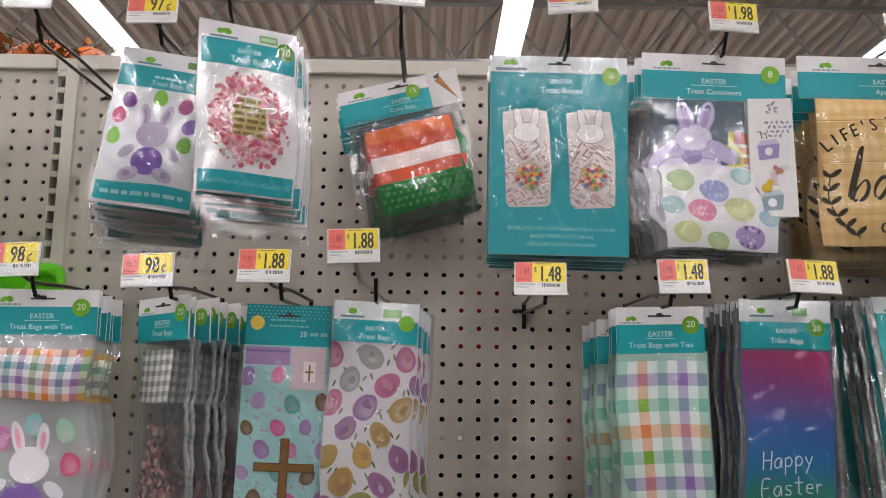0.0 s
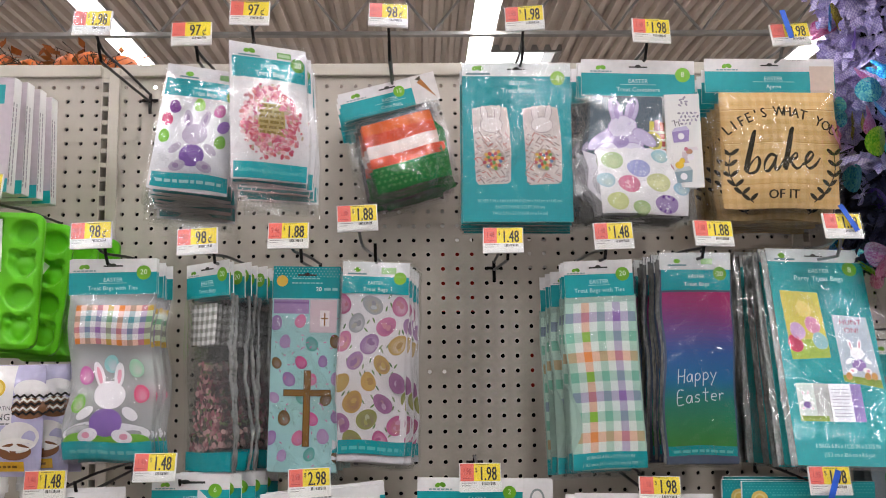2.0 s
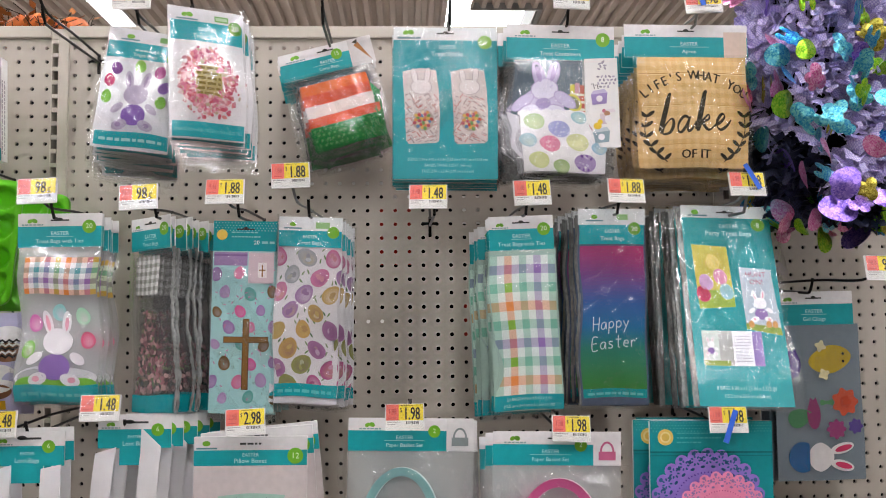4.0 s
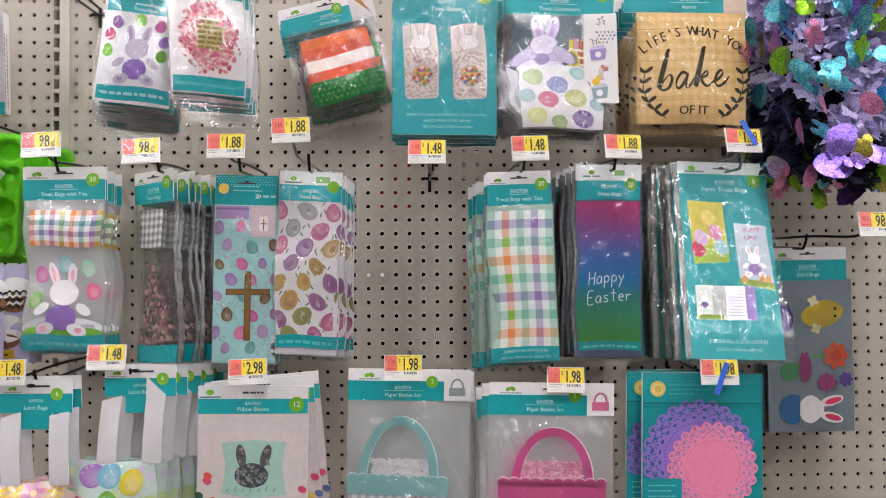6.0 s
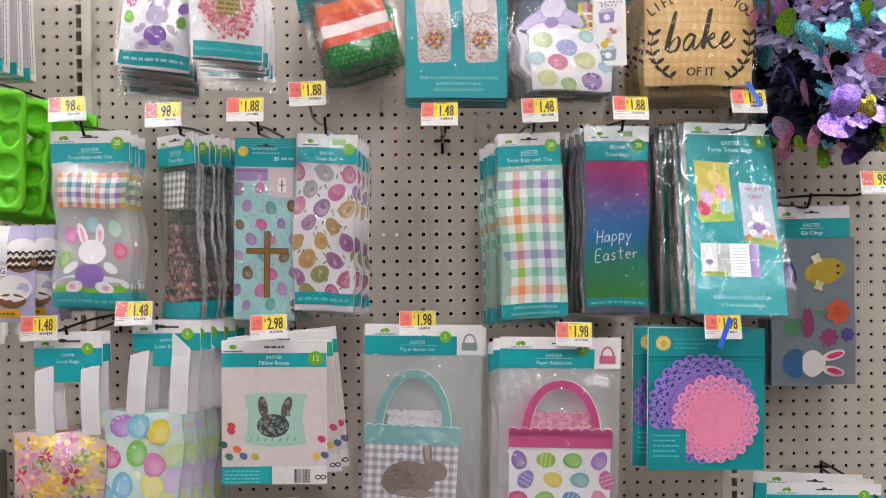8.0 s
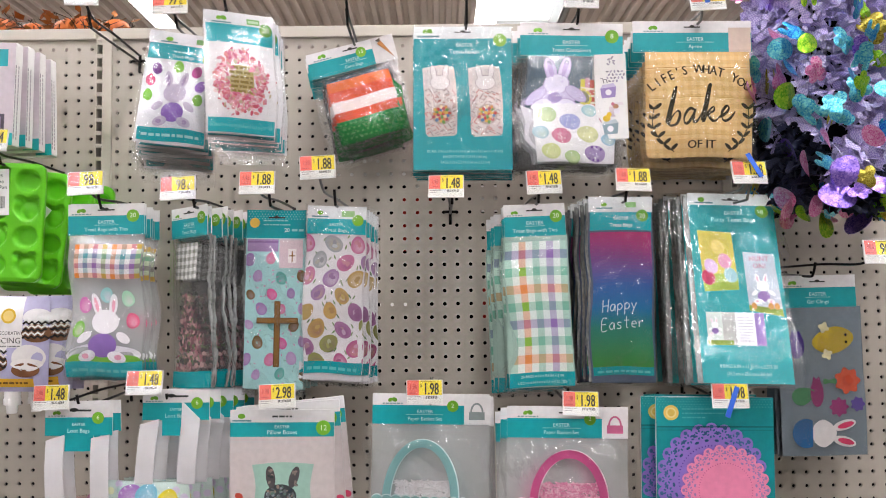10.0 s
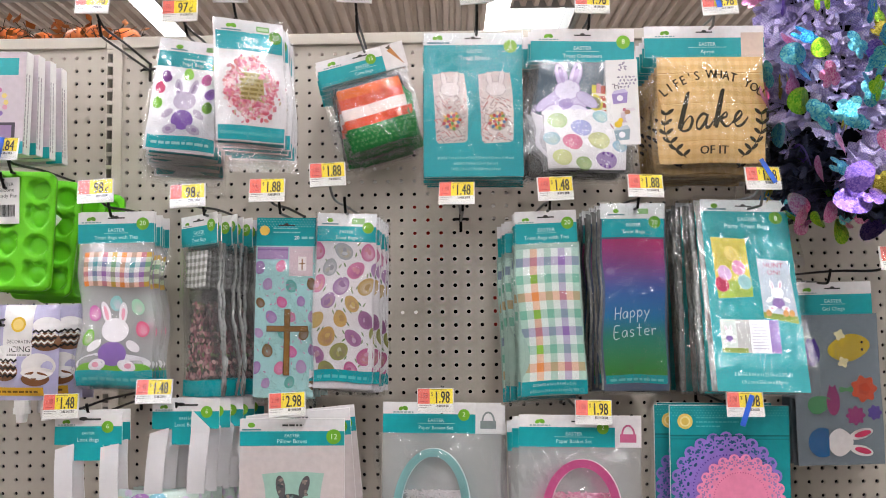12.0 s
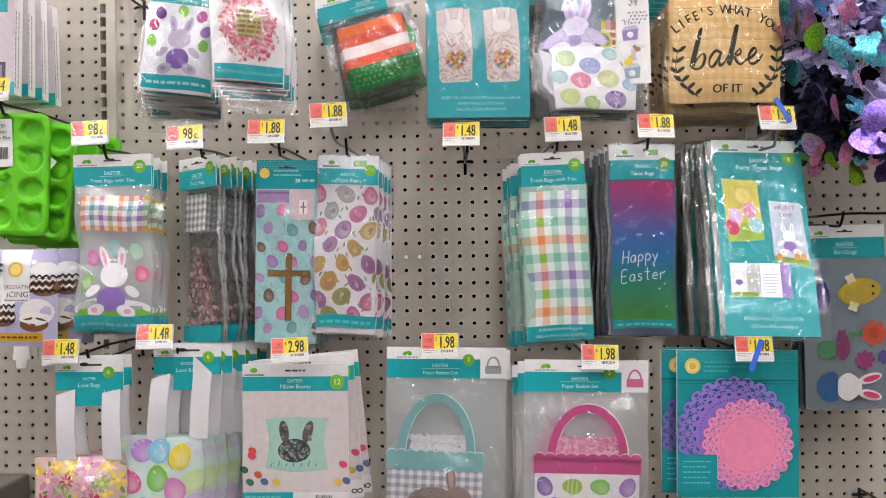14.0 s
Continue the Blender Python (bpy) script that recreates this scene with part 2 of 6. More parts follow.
# ---- the shop: floor, roof, walls, lamps ----
def shop():
    f = part("floor", box(bmesh.new(), -16, -14, -0.1, 16, 26, 0), FLOOR)
    tagged(f, "polished pale concrete shop floor", "floor", kind="structure")
    bm = bmesh.new()
    pitch, x, prof = 0.2, -16.0, []
    while x < 16:
        prof += [(x, 0), (x + 0.07, 0), (x + 0.1, 0.09), (x + 0.17, 0.09)]
        x += pitch
    rows = [[bm.verts.new((px, y, ZC + pz)) for px, pz in prof] for y in (-14, 11.45, 13.95, 26)]
    for j, (u, v) in enumerate(zip(rows, rows[1:])):
        for i in range(len(prof) - 1):
            if not (j == 1 and 0.9 < prof[i][0] < 2.05):
                bm.faces.new((u[i], u[i + 1], v[i + 1], v[i]))
    tagged(part("ceiling", bm, DECK), "grey corrugated steel roof deck", "ceiling", kind="structure")
    sk = part("skylight", box(bmesh.new(), 0.82, 11.3, ZC + 0.5, 2.2, 14.1, ZC + 0.52), SKY)
    tagged(sk, "bright white skylight panel in the roof", "skylight", kind="structure")
    bm = bmesh.new()
    for a in ((0.84, 11.4, 0.9, 14), (2.1, 11.4, 2.16, 14), (0.9, 11.4, 2.1, 11.45), (0.9, 13.95, 2.1, 14)):
        box(bm, a[0], a[1], ZC - 0.02, a[2], a[3], ZC + 0.5)
    tagged(part("skylight_curb", bm, TRUSS), "white curb round the skylight", "skylight curb", kind="structure")
    for n, a in (("wall_west", (-16.2, -14, 0, -16, 26, 7)), ("wall_east", (16, -14, 0, 16.2, 26, 7)), ("wall_north", (-16, 26, 0, 16, 26.2, 7)), ("wall_south", (-16, -14.2, 0, 16, -14, 7))):
        tagged(part(n, box(bmesh.new(), *a), WALL), "plain pale shop wall", "wall", kind="structure")
    # unseen block, added to cut low light and keep film reflections dark
    bm = box(bmesh.new(), -9, -3.1, 0, 9, -2.5, 2.35, 0.01)
    tagged(part("aisle_wall", bm, SHELFGREY), "unseen grey block across the aisle, added to dim light and reflections", "shelving", kind="structure")


WEB = {}


def web_mesh(k):
    """The two slants of a joist's web, each one mesh for all its bars."""
    if k not in WEB:
        bm = tube(bmesh.new(), [(0, 0, 0.72 if k else 0.02), (0.55, 0, 0.02 if k else 0.72)], 0.018, 6)
        WEB[k] = bpy.data.meshes.new("web_bar")
        bm.to_mesh(WEB[k])
        bm.free()
        WEB[k].materials.append(TRUSS)
    return WEB[k]


def roof_truss(y, z):
    t = empty("roof_truss", pose(0, y, z))
    tagged(t, "open web steel roof joist, painted white", "roof truss", "roof trusses")
    for n, zz, r in (("bottom_chord", 0, 0.045), ("top_chord", 0.75, 0.05)):
        part(n, box(bmesh.new(), -15.9, -r, zz - r * 0.5, 15.9, r, zz + r * 0.5), TRUSS, t)
    x, k = -12.0, 0
    while x < 12:
        b = new("web_bar", web_mesh(k % 2))
        b.parent, b.matrix_basis = t, pose(x, 0, 0)
        x, k = x + 0.55, k + 1
    return t


def strip_lamp(x, y0, y1):
    t = empty("strip_lamp", pose(x, 0, ZC - 0.75))
    tagged(t, "long white fluorescent strip lamp under the roof", "strip lamp", "strip lamps")
    part("housing", box(bmesh.new(), -0.12, y0, 0.02, 0.12, y1, 0.1, 0.01), TRUSS, t)
    part("reflector", box(bmesh.new(), -0.15, y0 + 0.02, -0.004, 0.15, y1 - 0.02, 0.018), REFLECTOR, t)
    part("tube", box(bmesh.new(), -0.1, y0 + 0.02, -0.03, 0.1, y1 - 0.02, -0.006), TUBE, t)
    y, me = y0 + 0.5, None
    while y < y1:
        if me is None:
            h = part("hanger", tube(bmesh.new(), [(0, 0, 0.1), (0, 0, 0.75)], 0.006, 5), TRUSS, t)
            me = h.data
        else:
            h = new("hanger", me)
            h.parent = t
        h.matrix_basis = pose(0, y, 0)
        y += 4.8


shop()
for y in (-5.0, 0.5, 5.5, 8.6, 14.9, 19.0):
    roof_truss(y, ZC - 0.82)
for x in LAMP_X:
    strip_lamp(x, -12, 22)

# ---- the gondola: pegboard panels, slotted posts, top rail ----
P, ZH = 0.0254, 1.62
ZB, ZT = 0.45, 1.972
POSTS = (-1.8542, -0.635, 0.5842, 1.8034)


def peg_panel(i0, i1):
    """One panel with its drilled holes, an inch apart."""
    bm = bmesh.new()
    j0, j1, r, n = -13, 27, 0.0037, 8
    ring = [(math.cos((k + 0.5) * math.tau / n), math.sin((k + 0.5) * math.tau / n)) for k in range(n)]
    x0, x1 = i0 * P - P / 2, i1 * P + P / 2
    vs, fs = [], []
    for i in range(i0, i1 + 1):
        for j in range(j0, j1 + 1):
            cx, cz, k = i * P, ZH - j * P, len(vs)
            for a, b in ring:
                vs.append((cx + r * a, 0, cz + r * b))
            for a, b in ring:
                vs.append((cx + r * a, 0.005, cz + r * b))
            h = P / 2
            for a, b in ring:
                s = h / max(abs(a), abs(b))
                vs.append((cx + (h if abs(a) > abs(b) else abs(a) * s) * (1 if a > 0 else -1), 0, cz + (h if abs(b) > abs(a) else abs(b) * s) * (1 if b > 0 else -1)))
            for a, b in ((1, 1), (-1, 1), (-1, -1), (1, -1)):
                vs.append((cx + a * h, 0, cz + b * h))
            for m in range(n):
                q = (m + 1) % n
                fs.append((k + m, k + n + m, k + n + q, k + q))
                fs.append((k + 2 * n + m, k + m, k + q, k + 2 * n + q))
            for c, m in ((0, 0), (1, 2), (2, 4), (3, 6)):
                fs.append((k + 3 * n + c, k + 2 * n + m, k + 2 * n + m + 1))
    zt, zb = ZH - j0 * P + P / 2, ZH - j1 * P - P / 2
    for a, b in ((zt, ZT), (ZB, zb)):
        k = len(vs)
        vs += [(x0, 0, a), (x1, 0, a), (x1, 0, b), (x0, 0, b)]
        fs.append((k, k + 1, k + 2, k + 3))
    me = bpy.data.meshes.new("peg_panel")
    me.from_pydata(vs, [], fs)
    me.materials.append(BOARD)
    ob = new("peg_panel", me)
    b2 = bmesh.new()
    b2.from_mesh(me)
    bmesh.ops.remove_doubles(b2, verts=b2.verts, dist=0.0002)
    bmesh.ops.recalc_face_normals(b2, faces=b2.faces)
    b2.to_mesh(me)
    b2.free()
    return tagged(ob, "beige painted pegboard panel full of small holes", "pegboard", "pegboard panels", "structure")


for a, b in ((-48, -26), (-24, 22), (24, 46)):
    peg_panel(a, b)


def post(x, off):
    t = empty("slotted_post", pose(x, 0, 0))
    tagged(t, "beige steel upright post with a row of slots", "shelf post", "shelf posts", "structure")
    w = 0.0155
    bm = bmesh.new()
    s = 0.005
    box(bm, -w, -0.006, 0, off - s, 0.03, 1.985, 0.0012)
    box(bm, off + s, -0.006, 0, w, 0.03, 1.985, 0.0012)
    z = 1.965
    while z > 0.5:
        box(bm, off - s, -0.0058, z - 0.0075, off + s, 0.001, z)
        z -= P
    box(bm, off - s, -0.0058, 1.966, off + s, 0.001, 1.985)
    part("channel", bm, RAIL, t)
    # near-black strip: the shade behind the slots, put in as colour
    part("inside", box(bmesh.new(), off - s, 0.02, 0, off + s, 0.028, 1.96), CAVITY_SHADE, t)


for x, off in zip(POSTS, (-0.008, -0.008, 0.008, 0.008)):
    post(x, off)


def rails():
    for x0, x1 in zip(POSTS, POSTS[1:]):
        bm = box(bmesh.new(), x0 + 0.0165, -0.008, 1.968, x1 - 0.0165, 0.05, 1.99, 0.002)
        tagged(part("top_rail", bm, RAIL), "beige steel rail along the top of the pegboard", "top rail", "top rails", "structure")
    # near-black sheet added so the peg holes look shaded
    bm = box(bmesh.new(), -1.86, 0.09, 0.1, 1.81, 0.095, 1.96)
    tagged(part("gondola_back", bm, CAVITY_SHADE), "near-black sheet painting the shade behind the pegboard", "shelving back", kind="structure")
    # white and red card pushed against the back of the board, seen through some holes
    back = ((-0.20, 1.683, -0.045, 1.735, 0), (-0.044, 1.658, 0.001, 1.71, 0), (0.08, 1.62, 0.14, 1.672, 0), (-0.058, 1.545, 0.008, 1.655, 1), (0.085, 1.41, 0.125, 1.478, 1), (-0.10, 1.43, -0.035, 1.455, 0))
    for x0, z0, x1, z1, red in back:
        bm = box(bmesh.new(), x0, 0.0062, z0, x1, 0.0085, z1)
        tagged(part("backing_card", bm, REDCARD if red else WHITECARD), ("red" if red else "white") + " card against the back of the pegboard", "backing card", "cards behind the pegboard", "structure")
    bm = box(bmesh.new(), -1.86, -0.55, 0.06, 1.81, 0.09, 0.12, 0.004)
    tagged(part("base_shelf", bm, SHELFGREY), "grey steel bottom shelf of the gondola", "shelf", kind="structure")


rails()


# ---- hooks and price tags ----
def hook(x, z, tip=0.25, tag_y=0.272, tz=None, tx=None, steel=False, bare=False):
    """A double wire hook: a lower wire that carries the packs and an upper one that carries the price tag."""
    tz, tx = (tz if tz is not None else z + 0.03), (tx if tx is not None else x)
    t = empty("peg_hook", pose(x, 0, z))
    tagged(t, "black wire peg hook pushed into the pegboard", "peg hook", "peg hooks")
    m = STEEL if steel else WIRE
    bm = bmesh.new()
    tube(bm, [(-0.014, -0.004, 0.0), (0.014, -0.004, 0.0)], 0.0028, 8)
    tube(bm, [(0, -0.004, 0.012), (0, -0.005, -0.02), (0, -0.003, -0.024)], 0.003, 8)
    part("base", bm, m, t)
    path = [(0, -0.004, -0.003), (0, -tip * 0.5, -0.008), (0, -tip + 0.02, -0.012), (0, -tip + 0.008, -0.009), (0, -tip, 0.002), (0, -tip - 0.004, 0.012)]
    part("carrying_wire", tube(bmesh.new(), smooth_curve(path, 5), 0.0024, 8), m, t)
    d = tx - x
    up = [(0, -0.004, 0.01), (d * 0.4, -tag_y * 0.5, 0.008 + (tz - z) * 0.05), (d * 0.8, -tag_y * 0.86, (tz - z) * 0.3 - 0.004), (d, -tag_y + 0.004, tz - z - 0.012)]
    part("tag_wire", tube(bmesh.new(), smooth_curve(up, 5), 0.0023, 8), STEEL if steel or bare else m, t)
    return t


def price_tag(x, y, z, price, old, lean=-12, roll=0, yaw=0, tape=None, seed=1):
    """A paper price label in a clear flip holder."""
    r = random.Random(seed)
    t = empty("price_tag", pose(x, y, z, lean, roll, yaw))
    say = "red, yellow and white paper price tag in a clear holder"
    tagged(t, "price tag in a clear holder, crossed with blue tape" if tape else say, "price tag", "price tags")
    w, h = 0.0275, 0.0175
    bm = box(bmesh.new(), -w - 0.0015, -0.0006, -h - 0.003, w + 0.0015, 0.0022, h + 0.001, 0.0005)
    part("holder", bm, WHITECARD, t, "white plastic tag holder")
    a = Art()
    c = 0.0008
    a.rect(-w, -h, w, h, "efece8", 1 + c / 0.00016)
    L = 3 + c / 0.00016
    a.rect(-w, -0.006, -0.009, h, "ec6a5c", L)
    a.rect(-0.009, -0.006, w, h, "f4d91f", L)
    big = price.replace("$", "")
    if price.startswith("$"):
        a.text("$", -0.0055, 0.0065, 0.0085, "1c1a12", L + 1, wide=0.8)
        for k in (-0.0004, 0.0, 0.0004):
            a.text(big, 0.0105 + k, -0.0048, 0.0262, "1c1a12", L + 1 + 200 * abs(k), wide=0.55)
    else:
        for k in (-0.0004, 0.0, 0.0004):
            a.text(big[:-1], 0.0055 + k, -0.0048, 0.0262, "1c1a12", L + 1 + 200 * abs(k), wide=0.62)
        a.text("¢", 0.0185, -0.0045, 0.019, "1c1a12", L + 1, wide=0.8)
    a.text(old, -0.0182, 0.003, 0.0118, "b02f26", L + 1, wide=0.58)
    a.bars(-0.0245, -0.003, -0.013, 0.0011, "b8392f", L + 1, seed)
    a.bars(-0.006, 0.0155, 0.012, 0.0009, "57501a", L + 1, seed + 1)
    a.bars(-0.0255, -0.009, -0.006, 0.001, "908d8b", L, seed + 2)
    a.bars(-0.0255, -0.0125, -0.014, 0.001, "908d8b", L, seed + 3)
    xx = 0.002
    while xx < 0.021:
        ww = r.choice((0.0005, 0.0008, 0.0012))
        a.rect(xx, -0.0115, xx + ww, -0.0075, "2a2826", L)
        xx += ww + r.choice((0.0005, 0.0009))
    a.mesh("label", CARD, t)
    part("cover", box(bmesh.new(), -w - 0.001, -0.0042, -h - 0.002, w + 0.001, -0.0036, h + 0.0005), PLASTIC, t, "clear plastic cover").visible_shadow = False
    if tape:
        dx, dz, ang, ln = tape
        bm = bmesh.new()
        box(bm, -0.004, -0.0004, -ln / 2, 0.004, 0.0004, ln / 2)
        for v in bm.verts:
            v.co.y -= 0.004 * (v.co.z / ln) ** 2 * 4
        k = part("tape", bm, TAPE, t, "strip of blue tape")
        k.matrix_basis = pose(dx, -0.0055, dz, 0, ang, 0)
    return t


TAGS = (
    (-0.565, 1.962, "$1.98", "1.98", None), (-0.421, 1.945, "97¢", "97¢", None), (-0.337, 1.976, "97¢", "97¢", None),
    (-0.134, 1.972, "98¢", "98.0", None), (0.067, 1.971, "$1.98", "1.98", None), (0.255, 1.951, "$1.98", "1.98", None),
    (0.463, 1.944, "$4.98", "4.98", (-0.006, 0.012, -6, 0.05)),
    (-0.555, 1.649, "98¢", "98.0", None), (-0.406, 1.639, "98¢", "98.0", None), (-0.278, 1.646, "$1.88", "9.4¢", None),
    (-0.180, 1.670, "$1.88", "1.88", None), (0.028, 1.640, "$1.48", "1.48", None), (0.187, 1.645, "$1.48", "1.48", None),
    (0.332, 1.647, "$1.88", "1.88", None), (0.521, 1.656, "$1.98", "1.98", (0.006, 0.008, -24, 0.045)),
    (-0.605, 1.306, "$1.48", "1.48", None), (-0.457, 1.327, "$1.48", "1.48", None), (-0.246, 1.303, "$2.98", "2.98", None),
    (-0.011, 1.310, "$1.98", "1.98", None), (0.238, 1.288, "$1.98", "1.98", None), (0.477, 1.297, "$1.98", "1.98", (0.0, -0.012, 22, 0.052)),
    (-0.712, 1.721, "$1.84", "1.84", (0.004, -0.01, 4, 0.05)), (0.730, 1.524, "98¢", "98.0", None),
)

# hooks whose tag hangs a little to one side of them
HOOK_X = {-0.555: -0.545, -0.406: -0.39, -0.278: -0.264, -0.180: -0.156, 0.187: 0.182, 0.332: 0.327, 0.521: 0.53, -0.605: -0.575, -0.457: -0.43, 0.028: 0.0381, 0.238: 0.222, -0.011: -0.002, 0.730: 0.673}


def hang_all():
    for k, (x, z, price, old, tape) in enumerate(TAGS):
        r = random.Random(k * 5 + 2)
        bx = HOOK_X.get(x, x)
        zb = 1.925 if z > 1.9 else 1.6962 if x < -0.7 else 1.62 if z > 1.6 else 1.493 if x > 0.7 else 1.2898
        steel = x in (0.521, 0.463)
        short = 0.16 if x == 0.730 else 0.25
        hook(bx, zb, short, 0.272, z, x, steel, x in (-0.180, 0.187))
        price_tag(x, -0.28, z - (0.004 if x < -0.1 else 0.008), price, old, r.uniform(-16, -6), r.uniform(-3, 3), r.uniform(-5, 5), tape, k * 7 + 3)


hang_all()


# ---- packs ----
TEAL, GREEN, WHITE = "12a5ac", "78b82c", "ece9ea"


def grid(bm, w, h, y, nx, nz, top=0.0, taper=0.0):
    vs = [[bm.verts.new(((i / nx - 0.5) * (w + taper * j / nz), y(i / nx, j / nz), top - h * j / nz)) for i in range(nx + 1)] for j in range(nz + 1)]
    for j in range(nz):
        for i in range(nx):
            bm.faces.new((vs[j][i], vs[j + 1][i], vs[j + 1][i + 1], vs[j][i + 1]))
    return vs


def bulge_of(w, h, top, depth):
    """How far a filled bag swells towards its middle."""
    def f(x, z):
        u, v = min(1, abs(2 * x / w)), min(1, max(0, abs(2 * (top - z) / h - 1)))
        return depth * (1 - u ** 3) * (1 - v ** 4)
    return f


def bag_body(name, w, h, top, depth, colour, parent, material=None, label="", side=None):
    """A flat bag's filled body: swollen front, flat back, closed sides."""
    f = bulge_of(w, h, top, depth)
    if colour in ("clear", "milky"):  # one sheet of hazy film
        bm = bmesh.new()
        grid(bm, w, h, lambda u, v: -f((u - 0.5) * w, top - v * h), round(w / 0.008), round(h / 0.008), top)
        ob = part(name, bm, CLEARBAG if colour == "clear" else CLEARLIGHT, parent, label or "hazy clear plastic", smooth=True)
        ob.visible_shadow = False
        return ob, f
    a = Art(f)
    a.rect(-w / 2, top - h, w / 2, top, colour, -1, 0.005)
    k = len(a.v)
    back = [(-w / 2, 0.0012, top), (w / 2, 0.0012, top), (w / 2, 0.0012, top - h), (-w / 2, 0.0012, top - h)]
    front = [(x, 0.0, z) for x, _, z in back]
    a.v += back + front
    # side: a darker edge colour that paints the shade between stacked packs
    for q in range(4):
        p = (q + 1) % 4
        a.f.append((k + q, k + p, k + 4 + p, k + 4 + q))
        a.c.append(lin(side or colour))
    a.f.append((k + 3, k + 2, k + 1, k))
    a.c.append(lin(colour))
    return a.mesh(name, material or CARD, parent, label), f


def crinkle(w, h, top, base, parent, seed, amp=0.0022, material=None, lift=0.0025, name="clear_wrap", dirs=(0.85, 0.6), cell=0.0036, spread=0.45):
    """Clear film over a pack, with creases that run across it."""
    r = random.Random(seed)
    waves = [(r.uniform(60, 180), r.gauss(dirs[0], spread), r.choice((1, 1, -1)) * r.gauss(dirs[1], spread), r.uniform(0, 6.3)) for _ in range(6)]
    bm = bmesh.new()

    def y(u, v):
        x, z = (u - 0.5) * w, -v * h
        s = 0
        bend = 2.4 * noise.noise((x * 14, z * 9, seed))
        for fq, a, b, ph in waves:
            on = max(0.0, 0.35 + 1.3 * noise.noise((x * 9, z * 9, fq)))
            s += on * (1 - abs(math.sin((a * x + b * z) * fq * 0.5 + ph + bend))) ** 3.5
        s = 2.2 * s / len(waves) + 0.5 * noise.noise((x * 17, z * 12, seed + 9)) + 0.2 * noise.noise((x * 95, z * 60, seed + 3)) + 0.25
        edge = min(1, 0.12 + 5 * min(u, 1 - u)) * min(1, 0.2 + 6 * min(v, 1 - v))
        return -(base(x, top + z) + lift * 0.5 + 2.2 * amp * max(0, s) * edge)
    grid(bm, w, h, y, max(4, round(w / cell)), max(4, round(h / cell)), top)
    ob = part(name, bm, material or FILM, parent, "clear crinkled plastic film", smooth=True)
    ob.visible_shadow = False
    return ob


def film_fold(t, x0, x1, top, h, seed, y=0.003):
    """The crumpled silvery edge where a pack's film is folded over."""
    bm = bmesh.new()
    nx, nz = 5, 70
    vs = []
    for j in range(nz + 1):
        z = top - h * j / nz
        row = []
        for i in range(nx + 1):
            n = noise.noise((i * 0.9, z * 60, seed)), noise.noise((i * 1.3, z * 110, seed + 5))
            x = x0 + (x1 - x0) * i / nx + 0.0014 * n[0] + (0.0015 * noise.noise((0, z * 40, seed)) if i == 0 else 0)
            row.append(bm.verts.new((x, y + 0.004 * n[0] + 0.002 * n[1] + 0.003 * (i % 2), z)))
        vs.append(row)
    for j in range(nz):
        for i in range(nx):
            bm.faces.new((vs[j][i], vs[j + 1][i], vs[j + 1][i + 1], vs[j][i + 1]))
    part("film_fold", bm, FILMEDGE, t, "crumpled silvery film edge", smooth=True)


def slot(a, z, wide=0.028, layer=4):
    """The dark hanging slot punched in a card."""
    a.rect(-wide / 2, z - 0.0011, wide / 2, z + 0.0011, "3a3938", layer)
    a.ell(0, z + 0.0012, 0.0042, 0.0026, "3a3938", layer)


def header_art(a, w, h, lines, count, white=0.38, disc=0.0095, xoff=0.0, badge=None, dash=True):
    """White strip, teal band, small leafy mark, title and round count badge of a header card."""
    a.rect(-w / 2, -h, w / 2, 0, WHITE, 1)
    zb = -h * white
    a.rect(-w / 2, -h, w / 2, zb, TEAL, 2)
    lx = -w / 2 + w * 0.17
    s = min(1.0, w / 0.13)
    a.ell(lx - 0.0035 * s, zb + 0.0085 * s, 0.0042 * s, 0.003 * s, GREEN, 3, 30)
    a.ell(lx + 0.0035 * s, zb + 0.009 * s, 0.0046 * s, 0.0034 * s, "6fae2b", 3, -25)
    a.bars(lx - 0.016 * s, zb + 0.0016 * s, lx + 0.017 * s, 0.0022 * s, "93abae", 3, 3)
    th = h - h * white
    if lines:
        a.text("EASTER", xoff, zb - th * 0.42, th * 0.26, "d9f1f0", 4)
        a.rect(xoff - w * 0.16, zb - th * 0.5, xoff + w * 0.16, zb - th * 0.48, "bfe5e4", 4)
        a.text(lines, xoff, zb - th * 0.80, th * 0.27, "d9f1f0", 4)
    if count:
        bx = w / 2 - w * 0.15 if badge is None else badge
        a.ell(bx, zb - 0.001, disc, disc, GREEN, 5)
        a.text(count, bx, zb - disc * 0.35, disc * 1.05, "eef5df", 6)


def head_card(w, h, t, lines, count, **k):
    a = Art()
    header_art(a, w, h, lines, count, **k)
    slot(a, -h * 0.2)
    bm = box(bmesh.new(), -w / 2, 0.0, -h, w / 2, 0.0012, 0)
    b = part("header_card", bm, WHITECARD, t, "white and teal printed header card")
    a.mesh("header_print", CARD, b)


